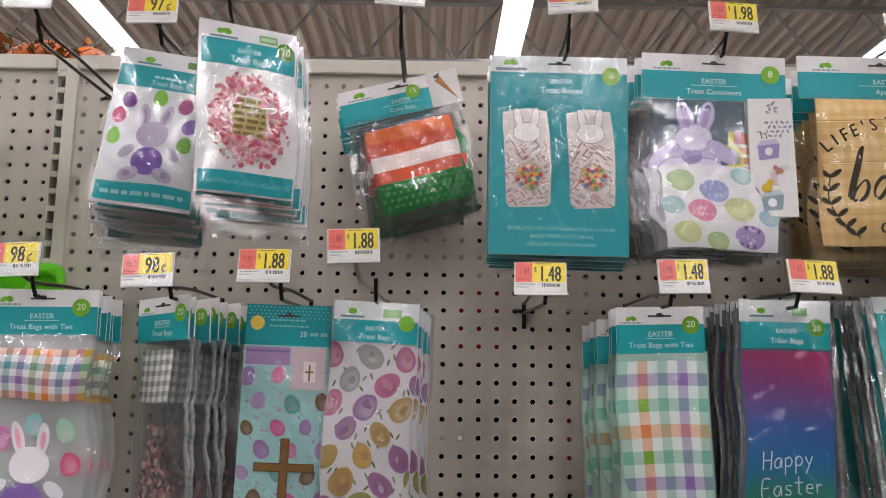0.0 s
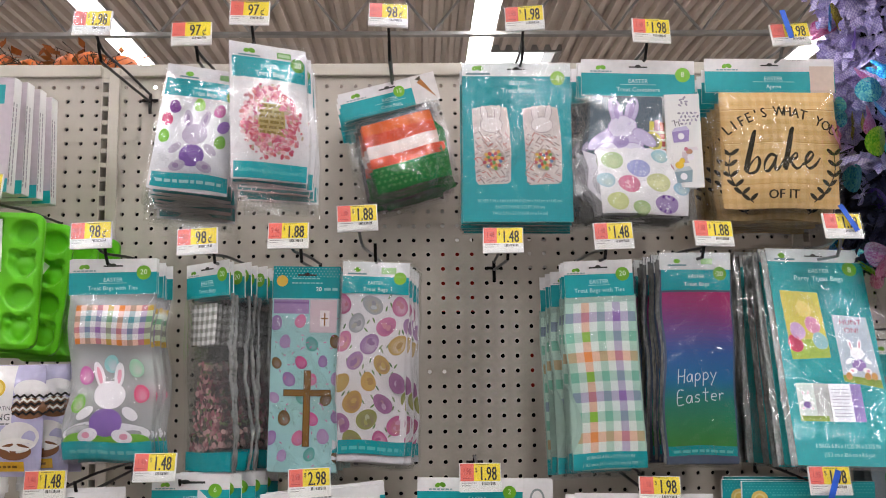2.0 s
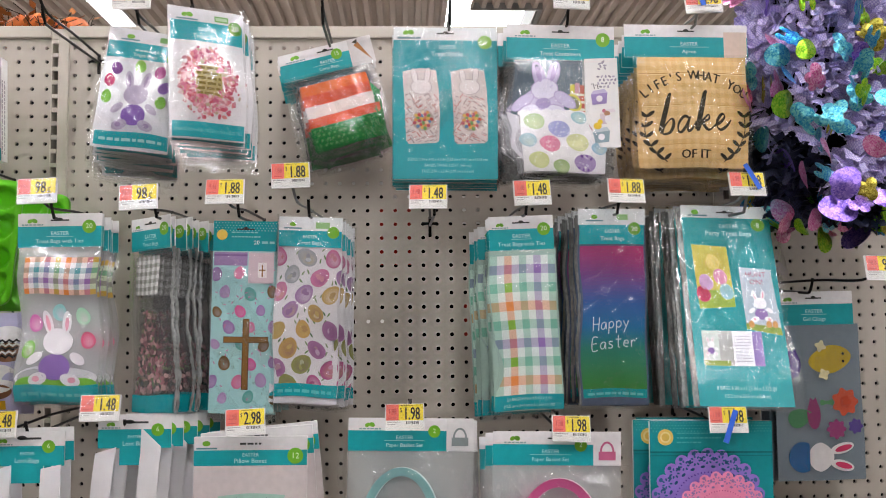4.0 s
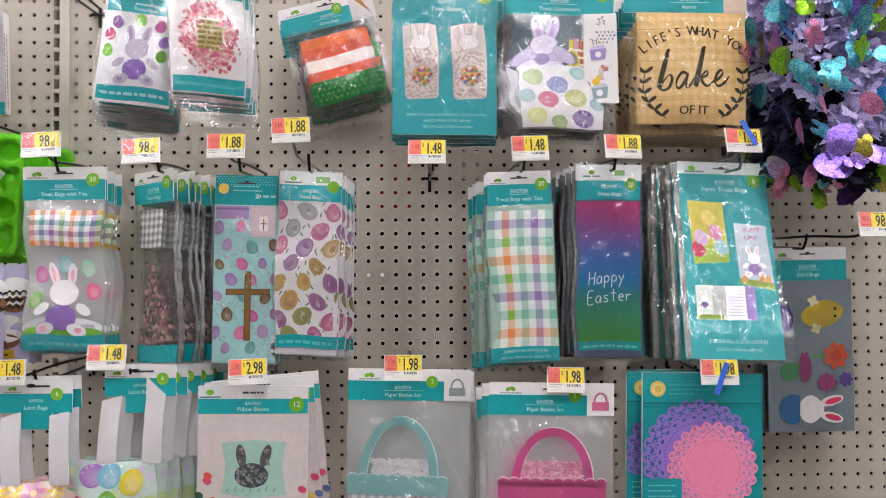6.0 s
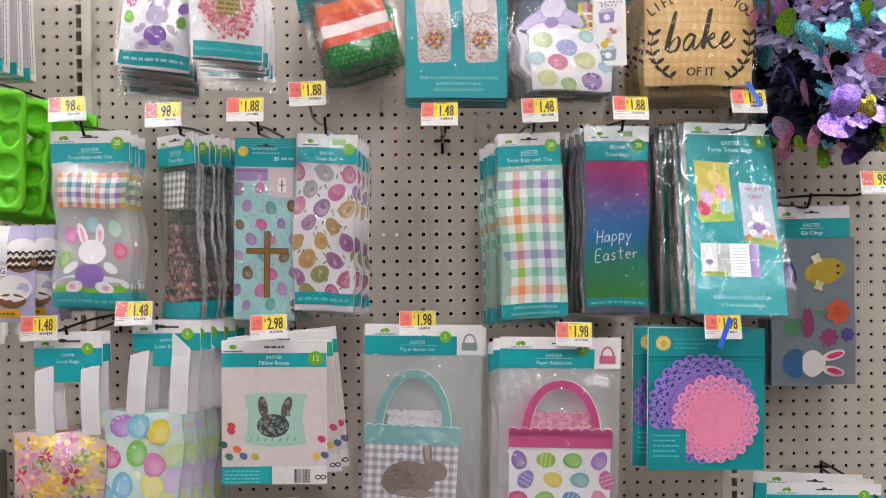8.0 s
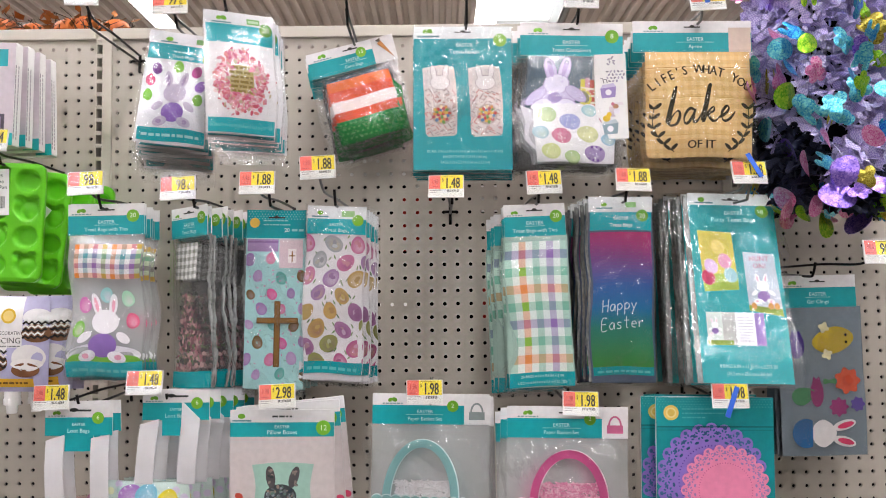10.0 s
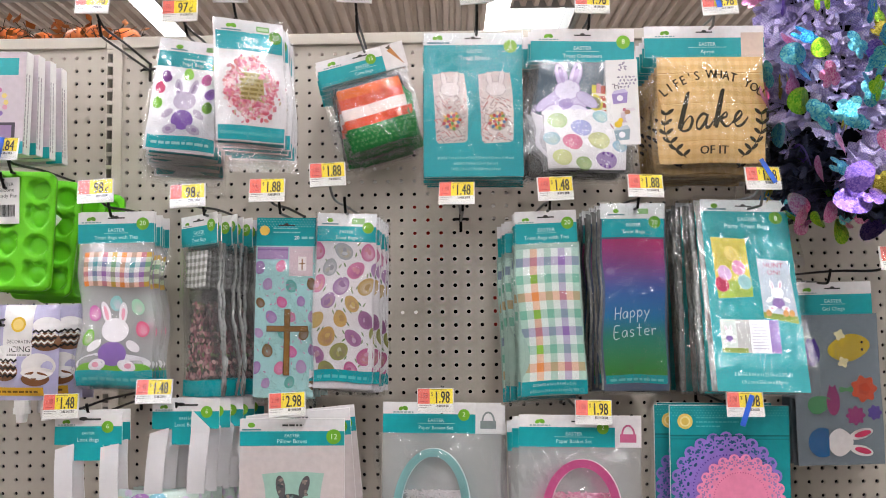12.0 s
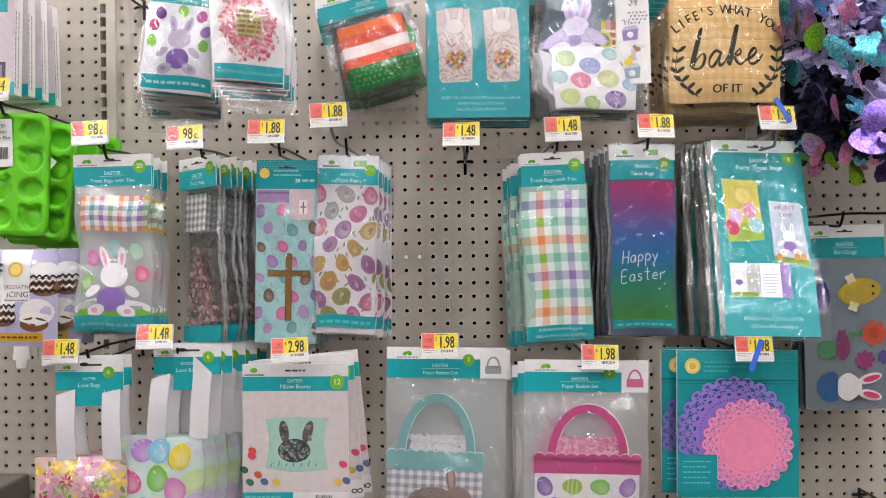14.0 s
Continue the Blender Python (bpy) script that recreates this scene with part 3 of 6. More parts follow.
def egg(a, x, z, r, col, layer=2, rot=0, stripe=None, dots=None, soft=None):
    a.ell(x, z, r * 0.78, r, col, layer, rot, 0.12)
    if soft:  # the colour runs over into a second one
        for k in range(1, 5):
            q = 0.16 * k
            a.ell(x + 0.3 * q * r, z - 0.45 * q * r, r * 0.78 * (0.97 - q), r * (0.97 - q), blend(col, soft, k / 5), layer + 0.4 * k, rot, 0.12)
    c, s = math.cos(radians(rot)), math.sin(radians(rot))
    if stripe:
        for k in (-0.45, 0.0, 0.42):
            half = r * 0.78 * math.sqrt(max(0, 1 - k * k)) * 0.93
            p = [(-half, k * r - r * 0.09), (half, k * r - r * 0.09), (half, k * r + r * 0.09), (-half, k * r + r * 0.09)]
            a.poly([(x + c * u - s * v, z + s * u + c * v) for u, v in p], stripe, layer + 1)
    if dots:
        rr = random.Random(int(x * 1e5) ^ int(z * 1e5))
        for _ in range(9):
            q, an = r * 0.62 * math.sqrt(rr.random()), rr.uniform(0, 6.3)
            a.ell(x + q * 0.8 * math.cos(an), z + q * math.sin(an), r * 0.09, r * 0.09, dots, layer + 1, n=8)


def long_ears(a, x, z, s, body="8a62b8", fur="f1ecef", inner="f0a9bc", layer=4, legs=True):
    """A soft printed figure of plain ovals: two long ones above, a round one, a violet one, four small ones."""
    a.ell(x - 0.30 * s, z + 0.62 * s, 0.13 * s, 0.34 * s, fur, layer, 14)
    a.ell(x + 0.22 * s, z + 0.64 * s, 0.13 * s, 0.34 * s, fur, layer, -10)
    a.ell(x - 0.30 * s, z + 0.60 * s, 0.055 * s, 0.23 * s, inner, layer + 1, 14)
    a.ell(x + 0.22 * s, z + 0.62 * s, 0.055 * s, 0.23 * s, inner, layer + 1, -10)
    a.ell(x, z + 0.12 * s, 0.40 * s, 0.36 * s, fur, layer + 2)
    a.ell(x - 0.56 * s, z - 0.36 * s, 0.24 * s, 0.13 * s, fur, layer, 38)
    a.ell(x + 0.56 * s, z - 0.34 * s, 0.24 * s, 0.13 * s, fur, layer, -38)
    a.ell(x, z - 0.58 * s, 0.40 * s, 0.36 * s, body, layer + 1)
    if legs:
        a.ell(x - 0.42 * s, z - 0.92 * s, 0.26 * s, 0.17 * s, fur, layer + 2, 20)
        a.ell(x + 0.42 * s, z - 0.92 * s, 0.26 * s, 0.17 * s, fur, layer + 2, -20)
        a.ell(x - 0.46 * s, z - 0.92 * s, 0.10 * s, 0.08 * s, inner, layer + 3)
        a.ell(x + 0.46 * s, z - 0.92 * s, 0.10 * s, 0.08 * s, inner, layer + 3)


def blend(c1, c2, t):
    a, b = (c if isinstance(c, tuple) else lin(c) for c in (c1, c2))
    return tuple(p + (q - p) * t for p, q in zip(a, b))


def plaid(a, x0, z0, x1, z1, cols, rows, base="f3f2f0", layer=1):
    """Woven checks: each cell mixes the colour of its column with that of its row."""
    nx, nz = len(cols), len(rows)
    for i in range(nx):
        for j in range(nz):
            c, d = cols[i], rows[j]
            if c and d:
                col = blend(c, d, 0.5) if c != d else lin(c)
            elif c or d:
                col = blend(base, c or d, 0.56)
            else:
                col = lin(base)
            a.rect(x0 + (x1 - x0) * i / nx, z1 - (z1 - z0) * (j + 1) / nz, x0 + (x1 - x0) * (i + 1) / nx, z1 - (z1 - z0) * j / nz, col, layer)


def wobble(t, seed, amp, own=True, stiff=False):
    """Soft bends of one limp pack: its header stays flat, the rest waves a little."""
    r = random.Random(seed)
    p = [r.uniform(0, 6.3) for _ in range(6)]
    k = [r.uniform(24, 44) for _ in range(6)]
    for o in t.children_recursive:
        if o.type != "MESH" or o.name.startswith(("header", "handle")) or (stiff and not o.name.startswith("clear")):
            continue
        if own:
            o.data = o.data.copy()
        co = np.empty(len(o.data.vertices) * 3)
        o.data.vertices.foreach_get("co", co)
        co = co.reshape(-1, 3)
        x, z = co[:, 0].copy(), co[:, 2].copy()
        free = np.clip((-0.04 - z) / 0.06, 0, 1)
        co[:, 0] += free * amp * (np.sin(k[0] * z + p[0]) + 14 * x * np.sin(k[1] * z + p[1]))
        co[:, 1] += free * amp * (-1.2 * stiff + 1.1 * np.sin(k[2] * z + p[2]) + 0.7 * np.sin(k[3] * 1.4 * x + k[4] * z + p[3]))
        co[:, 2] += free * amp * 0.7 * np.sin(k[5] * 1.5 * x + p[5])
        o.data.vertices.foreach_set("co", co.ravel())
        o.data.update()


def stack(t, n, dx, dy, dz, seed, roll=2.0, yaw=2.0, limp=0.0022, stiff=False):
    """Further packs of the same kind behind the front one on the hook."""
    r = random.Random(seed)
    wobble(t, seed, limp, False, stiff)
    m0 = t.matrix_basis.copy()
    for k in range(1, n + 1):
        j = Matrix.Translation((dx * k + r.gauss(0, 0.002), dy * k + r.gauss(0, 0.0012), dz * k + r.gauss(0, 0.0018)))
        c = copy_thing(t, j @ m0 @ pose(0, 0, 0, r.gauss(0, 0.8), r.gauss(0, roll), r.gauss(0, yaw)))
        wobble(c, seed * 31 + k, limp, True, stiff)


def pack(name, label, category, x, y, z, roll=0, yaw=0, lean=0, group=""):
    t = empty(name, pose(x, y, z, lean, roll, yaw))
    return tagged(t, label, category, group or category + "s on their hook")


def bunny_bags():
    t = pack("treat_bag_pack", "clear shiny bags printed with eggs and a violet figure", "treat bags", -0.408, -0.24, 1.901, 7, 6, -3)
    w, h = 0.112, 0.212
    b, f = bag_body("bag", w, h - 0.02, 0, 0.006, "e0dfe2", t, FOILCARD, side="b9babc")
    a = Art(f)
    a.rect(-w / 2, -0.022, w / 2, 0, "e4e2e4", 1)
    a.ell(-0.022, -0.013, 0.006, 0.004, GREEN, 2), a.rect(-0.036, -0.0195, -0.008, -0.017, "6b8f96", 2)
    a.rect(0.022, -0.017, 0.046, -0.008, "7db06a", 2)
    a.rect(-w / 2 + 0.002, -0.049, w / 2, -0.022, TEAL, 2)
    a.bars(-0.012, -0.036, 0.024, 0.003, "bfe5e4", 3, 4)
    a.text("Treat Bags", 0.004, -0.045, 0.0085, "d9f1f0", 3)
    a.ell(0.045, -0.042, 0.009, 0.009, GREEN, 4)
    a.rect(-w / 2 + 0.004, -0.188, w / 2, -0.166, TEAL, 2)
    a.bars(-0.045, -0.18, 0.05, 0.0045, "9ed8d8", 3, 9)
    for x, z, c, q in ((-0.034, -0.066, "7c3f8f", 20), (-0.042, -0.086, "c22766", 10), (-0.043, -0.112, "7cbf32", 0), (0.0, -0.06, "8cc653", 5), (0.03, -0.066, "c85aa0", -10), (0.04, -0.09, "9a6cbf", -20), (0.04, -0.114, "79b43a", -5)):
        egg(a, x, z, 0.0105, c, 2, q)
    long_ears(a, 0.002, -0.113, 0.046, "8661ae", "bcb0c4", "a58fb0")
    a.mesh("bag_print", FOILCARD, b)
    crinkle(w + 0.01, h + 0.012, 0.006, f, t, 11, 0.002, FILM_THICK)
    stack(t, 6, -0.0018, 0.011, -0.0045, 3, 1.2, 1.5)


def wreath_bags():
    t = pack("treat_bag_pack", "clear shiny bags printed with a pink flower wreath", "treat bags", -0.3135, -0.258, 1.929, -1, 28, -2.5)
    w, h = 0.117, 0.216
    b, f = bag_body("bag", w, h - 0.01, 0, 0.006, "e4e1e2", t, FOILCARD, side="b9babc")
    a = Art(f)
    a.rect(-w / 2, -0.022, w / 2, 0, "dcdadc", 1)
    a.ell(-0.034, -0.012, 0.0045, 0.0035, GREEN, 2, 20), a.ell(-0.026, -0.0115, 0.005, 0.004, "6fae2b", 2, -20), a.rect(-0.046, -0.0205, -0.014, -0.018, "6b8f96", 2)
    a.rect(0.012, -0.019, 0.034, -0.009, "7db06a", 2), a.rect(0.014, -0.0165, 0.032, -0.0115, "b9d4ac", 3)
    a.rect(-w / 2 + 0.003, -0.054, w / 2 - 0.002, -0.022, TEAL, 2)
    a.text("EASTER", 0, -0.037, 0.0085, "d9f1f0", 3), a.text("Treat Bags", 0.0, -0.049, 0.0105, "d9f1f0", 3)
    a.ell(0.044, -0.026, 0.0115, 0.0115, "4f8f1e", 4), a.text("20", 0.044, -0.030, 0.0125, "eef5df", 5)
    a.rect(-w / 2 + 0.003, -0.204, w / 2 - 0.002, -0.18, TEAL, 2)
    a.text("20 BAGS 4 IN x 6 IN (10.2 cm x 15.2 cm) 20 TIES", 0, -0.195, 0.0072, "7fd0d0", 3, wide=0.72)
    r = random.Random(5)
    for k in range(620):
        an, q = r.uniform(0, 6.3), r.gauss(0.0335, 0.0058)
        px, pz = q * math.cos(an), -0.117 + 1.2 * q * math.sin(an)
        if abs(px) > 0.054:
            continue
        turn = r.uniform(0, 180)
        a.ell(px, pz, r.uniform(0.002, 0.0052), r.uniform(0.0014, 0.0034), blend(r.choice(("d9708c", "e69aa8", "c8587a", "ecbcc2", "b9a98c", "dc8484", "e6c4c4", "cf8a98", "c84a62")), "e9e4e4", 0.06), 2 + k % 5, turn, n=8)
    a.rect(-0.02, -0.141, 0.02, -0.092, "b8a66a", 2)
    for k in range(6):
        a.bars(-0.018, -0.0985 - 0.0078 * k, 0.018, 0.0042, "8f7c3c", 3, 20 + k)
    a.mesh("bag_print", FOILCARD, b)
    crinkle(w + 0.006, h + 0.018, 0.006, f, t, 12, 0.002, FILM_THICK, dirs=(0.9, 0.25), spread=0.25)
    stack(t, 6, 0.0014, 0.009, -0.0042, 4, 0.7, 1.0, 0.0012)


def cone_bags():
    t = pack("cone_bag_pack", "orange and green cone bags under a teal header card", "cone bags", -0.145, -0.115, 1.918, -14)
    head_card(0.163, 0.048, t, "Cone Bags", "15", badge=0.018, disc=0.0095)
    a = Art()
    a.rect(0.04, -0.048, 0.0815, 0, "dcd7d6", 5)
    a.poly([(0.05, -0.012), (0.058, -0.007), (0.076, -0.043)], "b5763c", 6)
    a.poly([(0.048, -0.006), (0.058, -0.002), (0.056, -0.011)], "4a4335", 6)
    a.mesh("header_picture", CARD, t)
    w, h = 0.128, 0.136
    b, f = bag_body("bag", w, h, -0.046, 0.007, "clear", t)
    a = Art(f)
    x0, x1 = -0.058, 0.058
    z = -0.062
    for dz, c in ((0.018, "e9702c"), (0.019, "e2582c"), (0.021, "ecdcd4"), (0.017, "e0562a")):
        a.rect(x0, z - dz, x1 if z > -0.1 else x1 + 0.008, z, c, 2)
        z -= dz
    a.rect(x0, -0.178, x1 + 0.012, z, "18803a", 2)
    for i in range(13):
        for j in range(4):
            a.ell(x0 + 0.006 + i * 0.0096 + (j % 2) * 0.0045, z - 0.006 - j * 0.0088, 0.0021, 0.0021, "58aa62", 3, n=10)
    a.poly([(0.058, -0.08), (0.07, -0.10), (0.07, -0.15), (0.058, -0.13)], "18803a", 3)
    a.mesh("bag_print", FOILCARD, b)
    crinkle(w + 0.03, h + 0.012, -0.042, f, t, 13, 0.0045)
    stack(t, 7, -0.001, 0.011, -0.0024, 5, 3.0, 2)


def treat_boxes():
    t = pack("treat_box_pack", "teal card with two printed white treat boxes in film", "treat boxes", 0.061, -0.21, 1.9175, 0.5)
    w, h = 0.168, 0.249
    f = lambda x, z: 0.0
    part("backing_card", box(bmesh.new(), -w / 2, 0, -h, w / 2, 0.003, 0), WHITECARD, t)
    a = Art()
    a.rect(-w / 2, -h, w / 2, 0, TEAL, 1)
    a.rect(-w / 2, -0.021, w / 2, 0, "e3e6e6", 2)
    a.ell(-0.064, -0.0085, 0.005, 0.0035, GREEN, 3, 20), a.ell(-0.056, -0.008, 0.005, 0.004, "6fae2b", 3, -20)
    a.rect(-0.078, -0.019, -0.040, -0.0155, "6b8f96", 3)
    slot(a, -0.010)
    a.text("EASTER", 0.003, -0.035, 0.0085, "d9f1f0", 3), a.text("Treat Boxes", 0.003, -0.047, 0.0105, "d9f1f0", 3)
    a.ell(0.064, -0.024, 0.0115, 0.0115, "86bd3c", 4), a.text("4", 0.064, -0.029, 0.013, "eef5df", 5)
    r = random.Random(8)
    for cx, tilt in ((-0.0395, 1), (0.0385, -1)):
        side = [(cx - 0.030, -0.073), (cx - 0.0285, -0.10), (cx - 0.026, -0.14), (cx - 0.0245, -0.186), (cx - 0.020, -0.192)]
        other = [(cx + 0.024, -0.190), (cx + 0.029, -0.186), (cx + 0.030, -0.14), (cx + 0.028, -0.10), (cx + 0.024, -0.071), (cx, -0.067)]
        a.poly(side + other, "ddd0cc", 3)
        # a pale round head shape with two upright ovals, drawn in thin outline
        for ex, ez, rx, rz, rot in ((cx - 0.011, -0.080, 0.0045, 0.012, 12), (cx + 0.010, -0.079, 0.0045, 0.012, -8), (cx, -0.098, 0.0165, 0.012, 0)):
            a.ell(ex, ez, rx + 0.0008, rz + 0.0008, "a8989a", 4, rot), a.ell(ex, ez, rx, rz, "e9dfdd", 5, rot)
        for row in range(13):
            for col in range(7):
                px, pz = cx - 0.022 + col * 0.0075 + r.uniform(-0.003, 0.003), -0.114 - row * 0.006 + r.uniform(-0.003, 0.003)
                if abs(px - cx - 0.003) < 0.016 and abs(pz + 0.153) < 0.019:
                    continue
                n = r.uniform(0.0022, 0.0036)
                up = tilt * r.choice((0.45, 0.6, 0.5, -1.4))
                a.stroke([(px - n, pz - n * up), (px + n, pz + n * up)], 0.0015, r.choice(("a08a88", "c2706c", "8f8080", "b39c98", "c98f8a")), 6)
        a.ell(cx + 0.003, -0.153, 0.0178, 0.0178, "b9a79c", 6, n=30)
        for q in range(26):
            an, rad = q * 2.4, 0.0145 * math.sqrt((q + 0.5) / 26)
            a.ell(cx + 0.003 + rad * math.cos(an), -0.153 + rad * math.sin(an), 0.0034, 0.0028, ("c9463c", "dcae4c", "6f9a4a", "d98f4a", "b9505f", "e0c8a0", "5f7fa8")[q % 7], 7 + q % 3, math.degrees(an), n=10)
    for k, line in enumerate(("BOXES: 3 IN x 3 IN x 4.5 IN (7.62 cm x 7.62 cm x 11.43 cm)", "BAKER'S TWINE: 5.25 FT (160 cm)", "TAGS: 2 IN x 2.2 IN (5.08 cm x 5.6 cm)")):
        a.text(line, 0.003, -0.219 - 0.0095 * k, 0.007, "b5e3e2", 3, wide=0.74)
    a.mesh("card_print", CARD, t)
    crinkle(w + 0.004, h + 0.003, 0.0015, f, t, 14, 0.0036, FILM_THICK, lift=0.004, dirs=(1.0, 0.1), cell=0.0032, spread=0.12)
    stack(t, 5, 0.0003, 0.011, -0.0022, 6, 0.5, 1, 0.001, True)


def treat_containers():
    t = pack("treat_container_pack", "white egg-printed treat containers in film under a header card", "treat containers", 0.2455, -0.232, 1.914, 1.5)
    w = 0.174
    head_card(w, 0.057, t, "Treat Containers", "8", disc=0.0115, badge=0.0685)
    h = 0.19
    b, f = bag_body("bag", w, h, -0.056, 0.008, "clear", t)
    a = Art(f)
    # lilac cut-outs with pale outlines standing behind the container
    a.rect(-0.075, -0.150, 0.036, -0.058, "5c6c78", 0.2)
    pieces = ((-0.026, -0.128, 0.034, 0.022, 0), (-0.036, -0.084, 0.0085, 0.022, 16), (-0.012, -0.083, 0.0085, 0.022, -14), (-0.025, -0.108, 0.0205, 0.0165, 0), (-0.058, -0.128, 0.019, 0.0085, 38), (0.008, -0.124, 0.019, 0.0085, -34), (-0.047, -0.142, 0.016, 0.009, 15), (-0.006, -0.143, 0.016, 0.009, -15))
    for k, (x, z, rx, rz, rot) in enumerate(pieces):
        a.ell(x, z, rx + 0.0016, rz + 0.0016, "b6a6cc", 1 + 0.3 * k, rot), a.ell(x, z, rx, rz, "e2dcec" if k in (3, 6, 7) else "cbbfde", 1.2 + 0.3 * k, rot)
    for x, z, rot in ((-0.036, -0.083, 16), (-0.012, -0.082, -14)):
        a.ell(x, z, 0.004, 0.014, "b7a3cf", 3.4, rot)
    a.ell(-0.026, -0.131, 0.012, 0.009, "a896c6", 4)
    for k, c in enumerate(("d8cc5a", "cf9aa8", "c86a5a", "e0d27a")):
        a.rect(0.016 + 0.008 * k, -0.152, 0.0235 + 0.008 * k, -0.098 + 0.003 * (k % 2), c, 0.6 + 0.2 * (k % 2))
    for k in range(3):
        a.rect(0.016, -0.116 - 0.012 * k, 0.047, -0.112 - 0.012 * k, "e6dfc8", 1.2)
    a.ell(0.022, -0.128, 0.012, 0.015, "d6cc62", 1.4, 30), a.ell(0.022, -0.128, 0.008, 0.011, "8f8f70", 1.6, 30)
    x0, x1 = -0.064, 0.074
    a.rect(x0 + 0.003, -0.240, x1 - 0.003, -0.146, "efecee", 9)
    for k in range(8):
        a.ell(x0 + 0.009 + k * (x1 - x0 - 0.018) / 7, -0.146, 0.0105, 0.0055, "efecee", 9)
    a.poly([(-0.083, -0.142), (-0.064, -0.15), (-0.058, -0.225), (-0.078, -0.20), (-0.074, -0.17)], "d9d5dc", 4)
    for x, z, rr, c, st in ((-0.040, -0.160, 0.0165, "a9c983", None), (-0.002, -0.172, 0.017, "8d96cf", "a8a9da"), (0.029, -0.152, 0.0125, "86bfc6", None), (-0.017, -0.196, 0.0165, "d9678f", "e28aa8"), (0.026, -0.192, 0.0175, "cfd489", None), (-0.051, -0.190, 0.014, "97c4d0", None), (0.057, -0.165, 0.012, "a83a5c", None), (-0.036, -0.222, 0.0165, "cfd97f", None), (0.0, -0.231, 0.0135, "9fc26a", None), (0.038, -0.224, 0.0175, "9a76bb", "8661ad"), (0.060, -0.200, 0.0125, "84b8d0", None)):
        egg(a, x, z, rr, blend(c, "f0ecf0", 0.24), 10, 78, st, blend(c, "ffffff", 0.5), soft=None if st else blend(c, "f4f0d8", 0.5))
    a.mesh("bag_print", FOILCARD, b)
    bm = box(bmesh.new(), -0.0265, -0.0006, -0.144, 0.0265, 0.0006, 0, 0.0004)
    k = part("insert_card", bm, WHITECARD, t, "narrow white instruction card")
    k.matrix_basis = pose(0.0625, -0.0115, -0.056, 0, -3, 0)
    a = Art()
    q = 6
    for i in range(18):
        a.ell(-0.006 + (i % 5) * 0.0062 + (i // 5 % 2) * 0.003, -0.030 - (i // 5) * 0.0055, 0.0026, 0.0015, ("8f8a97", "b9b3c2", "a29cb0")[i % 3], q, i * 47, n=8)
    for i in range(7):
        a.ell(0.001 + 0.005 * math.cos(i), -0.012 + 0.006 * math.sin(i * 1.7), 0.003, 0.0016, "a8a2ae", q, i * 50, n=8)
    a.stroke([(-0.018, -0.042), (-0.014, -0.041), (-0.013, -0.05)], 0.0014, "5f5a66", q), a.stroke([(-0.012, -0.044), (-0.008, -0.043), (-0.007, -0.05)], 0.0014, "5f5a66", q)
    for cx, zz, c in ((-0.006, -0.076, "a08cc4"), (0.008, -0.108, "d3c3c9"), (-0.003, -0.138, "8fa5b0")):
        a.poly([(cx - 0.0115, zz), (cx + 0.0115, zz + 0.002), (cx + 0.0135, zz + 0.020), (cx - 0.0135, zz + 0.017)], c, q)
        a.poly([(cx - 0.0135, zz + 0.017), (cx + 0.0135, zz + 0.020), (cx + 0.009, zz + 0.026), (cx - 0.009, zz + 0.023)], blend(c, "ffffff", 0.35), q)
        a.ell(cx, zz + 0.010, 0.0052, 0.0052, "ece8ee", q + 1)
    a.ell(0.006, -0.090, 0.005, 0.004, "b98a6c", q + 1), a.ell(0.001, -0.086, 0.003, 0.003, "c8788c", q + 1)
    a.ell(-0.009, -0.1105, 0.0065, 0.0055, "e6c23a", q + 2), a.ell(-0.005, -0.104, 0.0042, 0.0042, "e6c23a", q + 2)
    a.mesh("insert_print", CARD, k)
    crinkle(w + 0.012, h + 0.01, -0.054, f, t, 15, 0.0045, dirs=(0.9, 0.5), spread=0.3)
    stack(t, 7, -0.0022, 0.014, 0.0006, 7, 0.8, 1.5)


BAKE = (  # the handwritten word, letter by letter
    ((0, 0.2), (0.12, 0.9), (0.3, 1.75), (0.42, 1.95), (0.36, 1.6), (0.16, 0.6), (0.1, 0.12), (0.22, 0.45), (0.5, 0.75), (0.62, 0.5), (0.5, 0.12), (0.22, 0.05), (0.1, 0.2)),
    ((1.3, 0.68), (1.08, 0.78), (0.86, 0.5), (0.84, 0.16), (1.0, 0.04), (1.22, 0.35), (1.36, 0.72), (1.28, 0.3), (1.34, 0.06), (1.5, 0.16), (1.66, 0.5)),
    ((1.66, 0.1), (1.8, 0.9), (2.0, 1.75), (2.12, 1.9), (2.05, 1.5), (1.86, 0.6), (1.76, 0.02), (1.9, 0.42), (2.2, 0.78), (2.24, 0.56), (1.98, 0.42), (2.16, 0.1), (2.34, 0.06), (2.5, 0.22)),
    ((2.5, 0.22), (2.8, 0.4), (2.98, 0.66), (2.86, 0.8), (2.66, 0.52), (2.66, 0.18), (2.84, 0.04), (3.1, 0.2), (3.3, 0.5)),
)


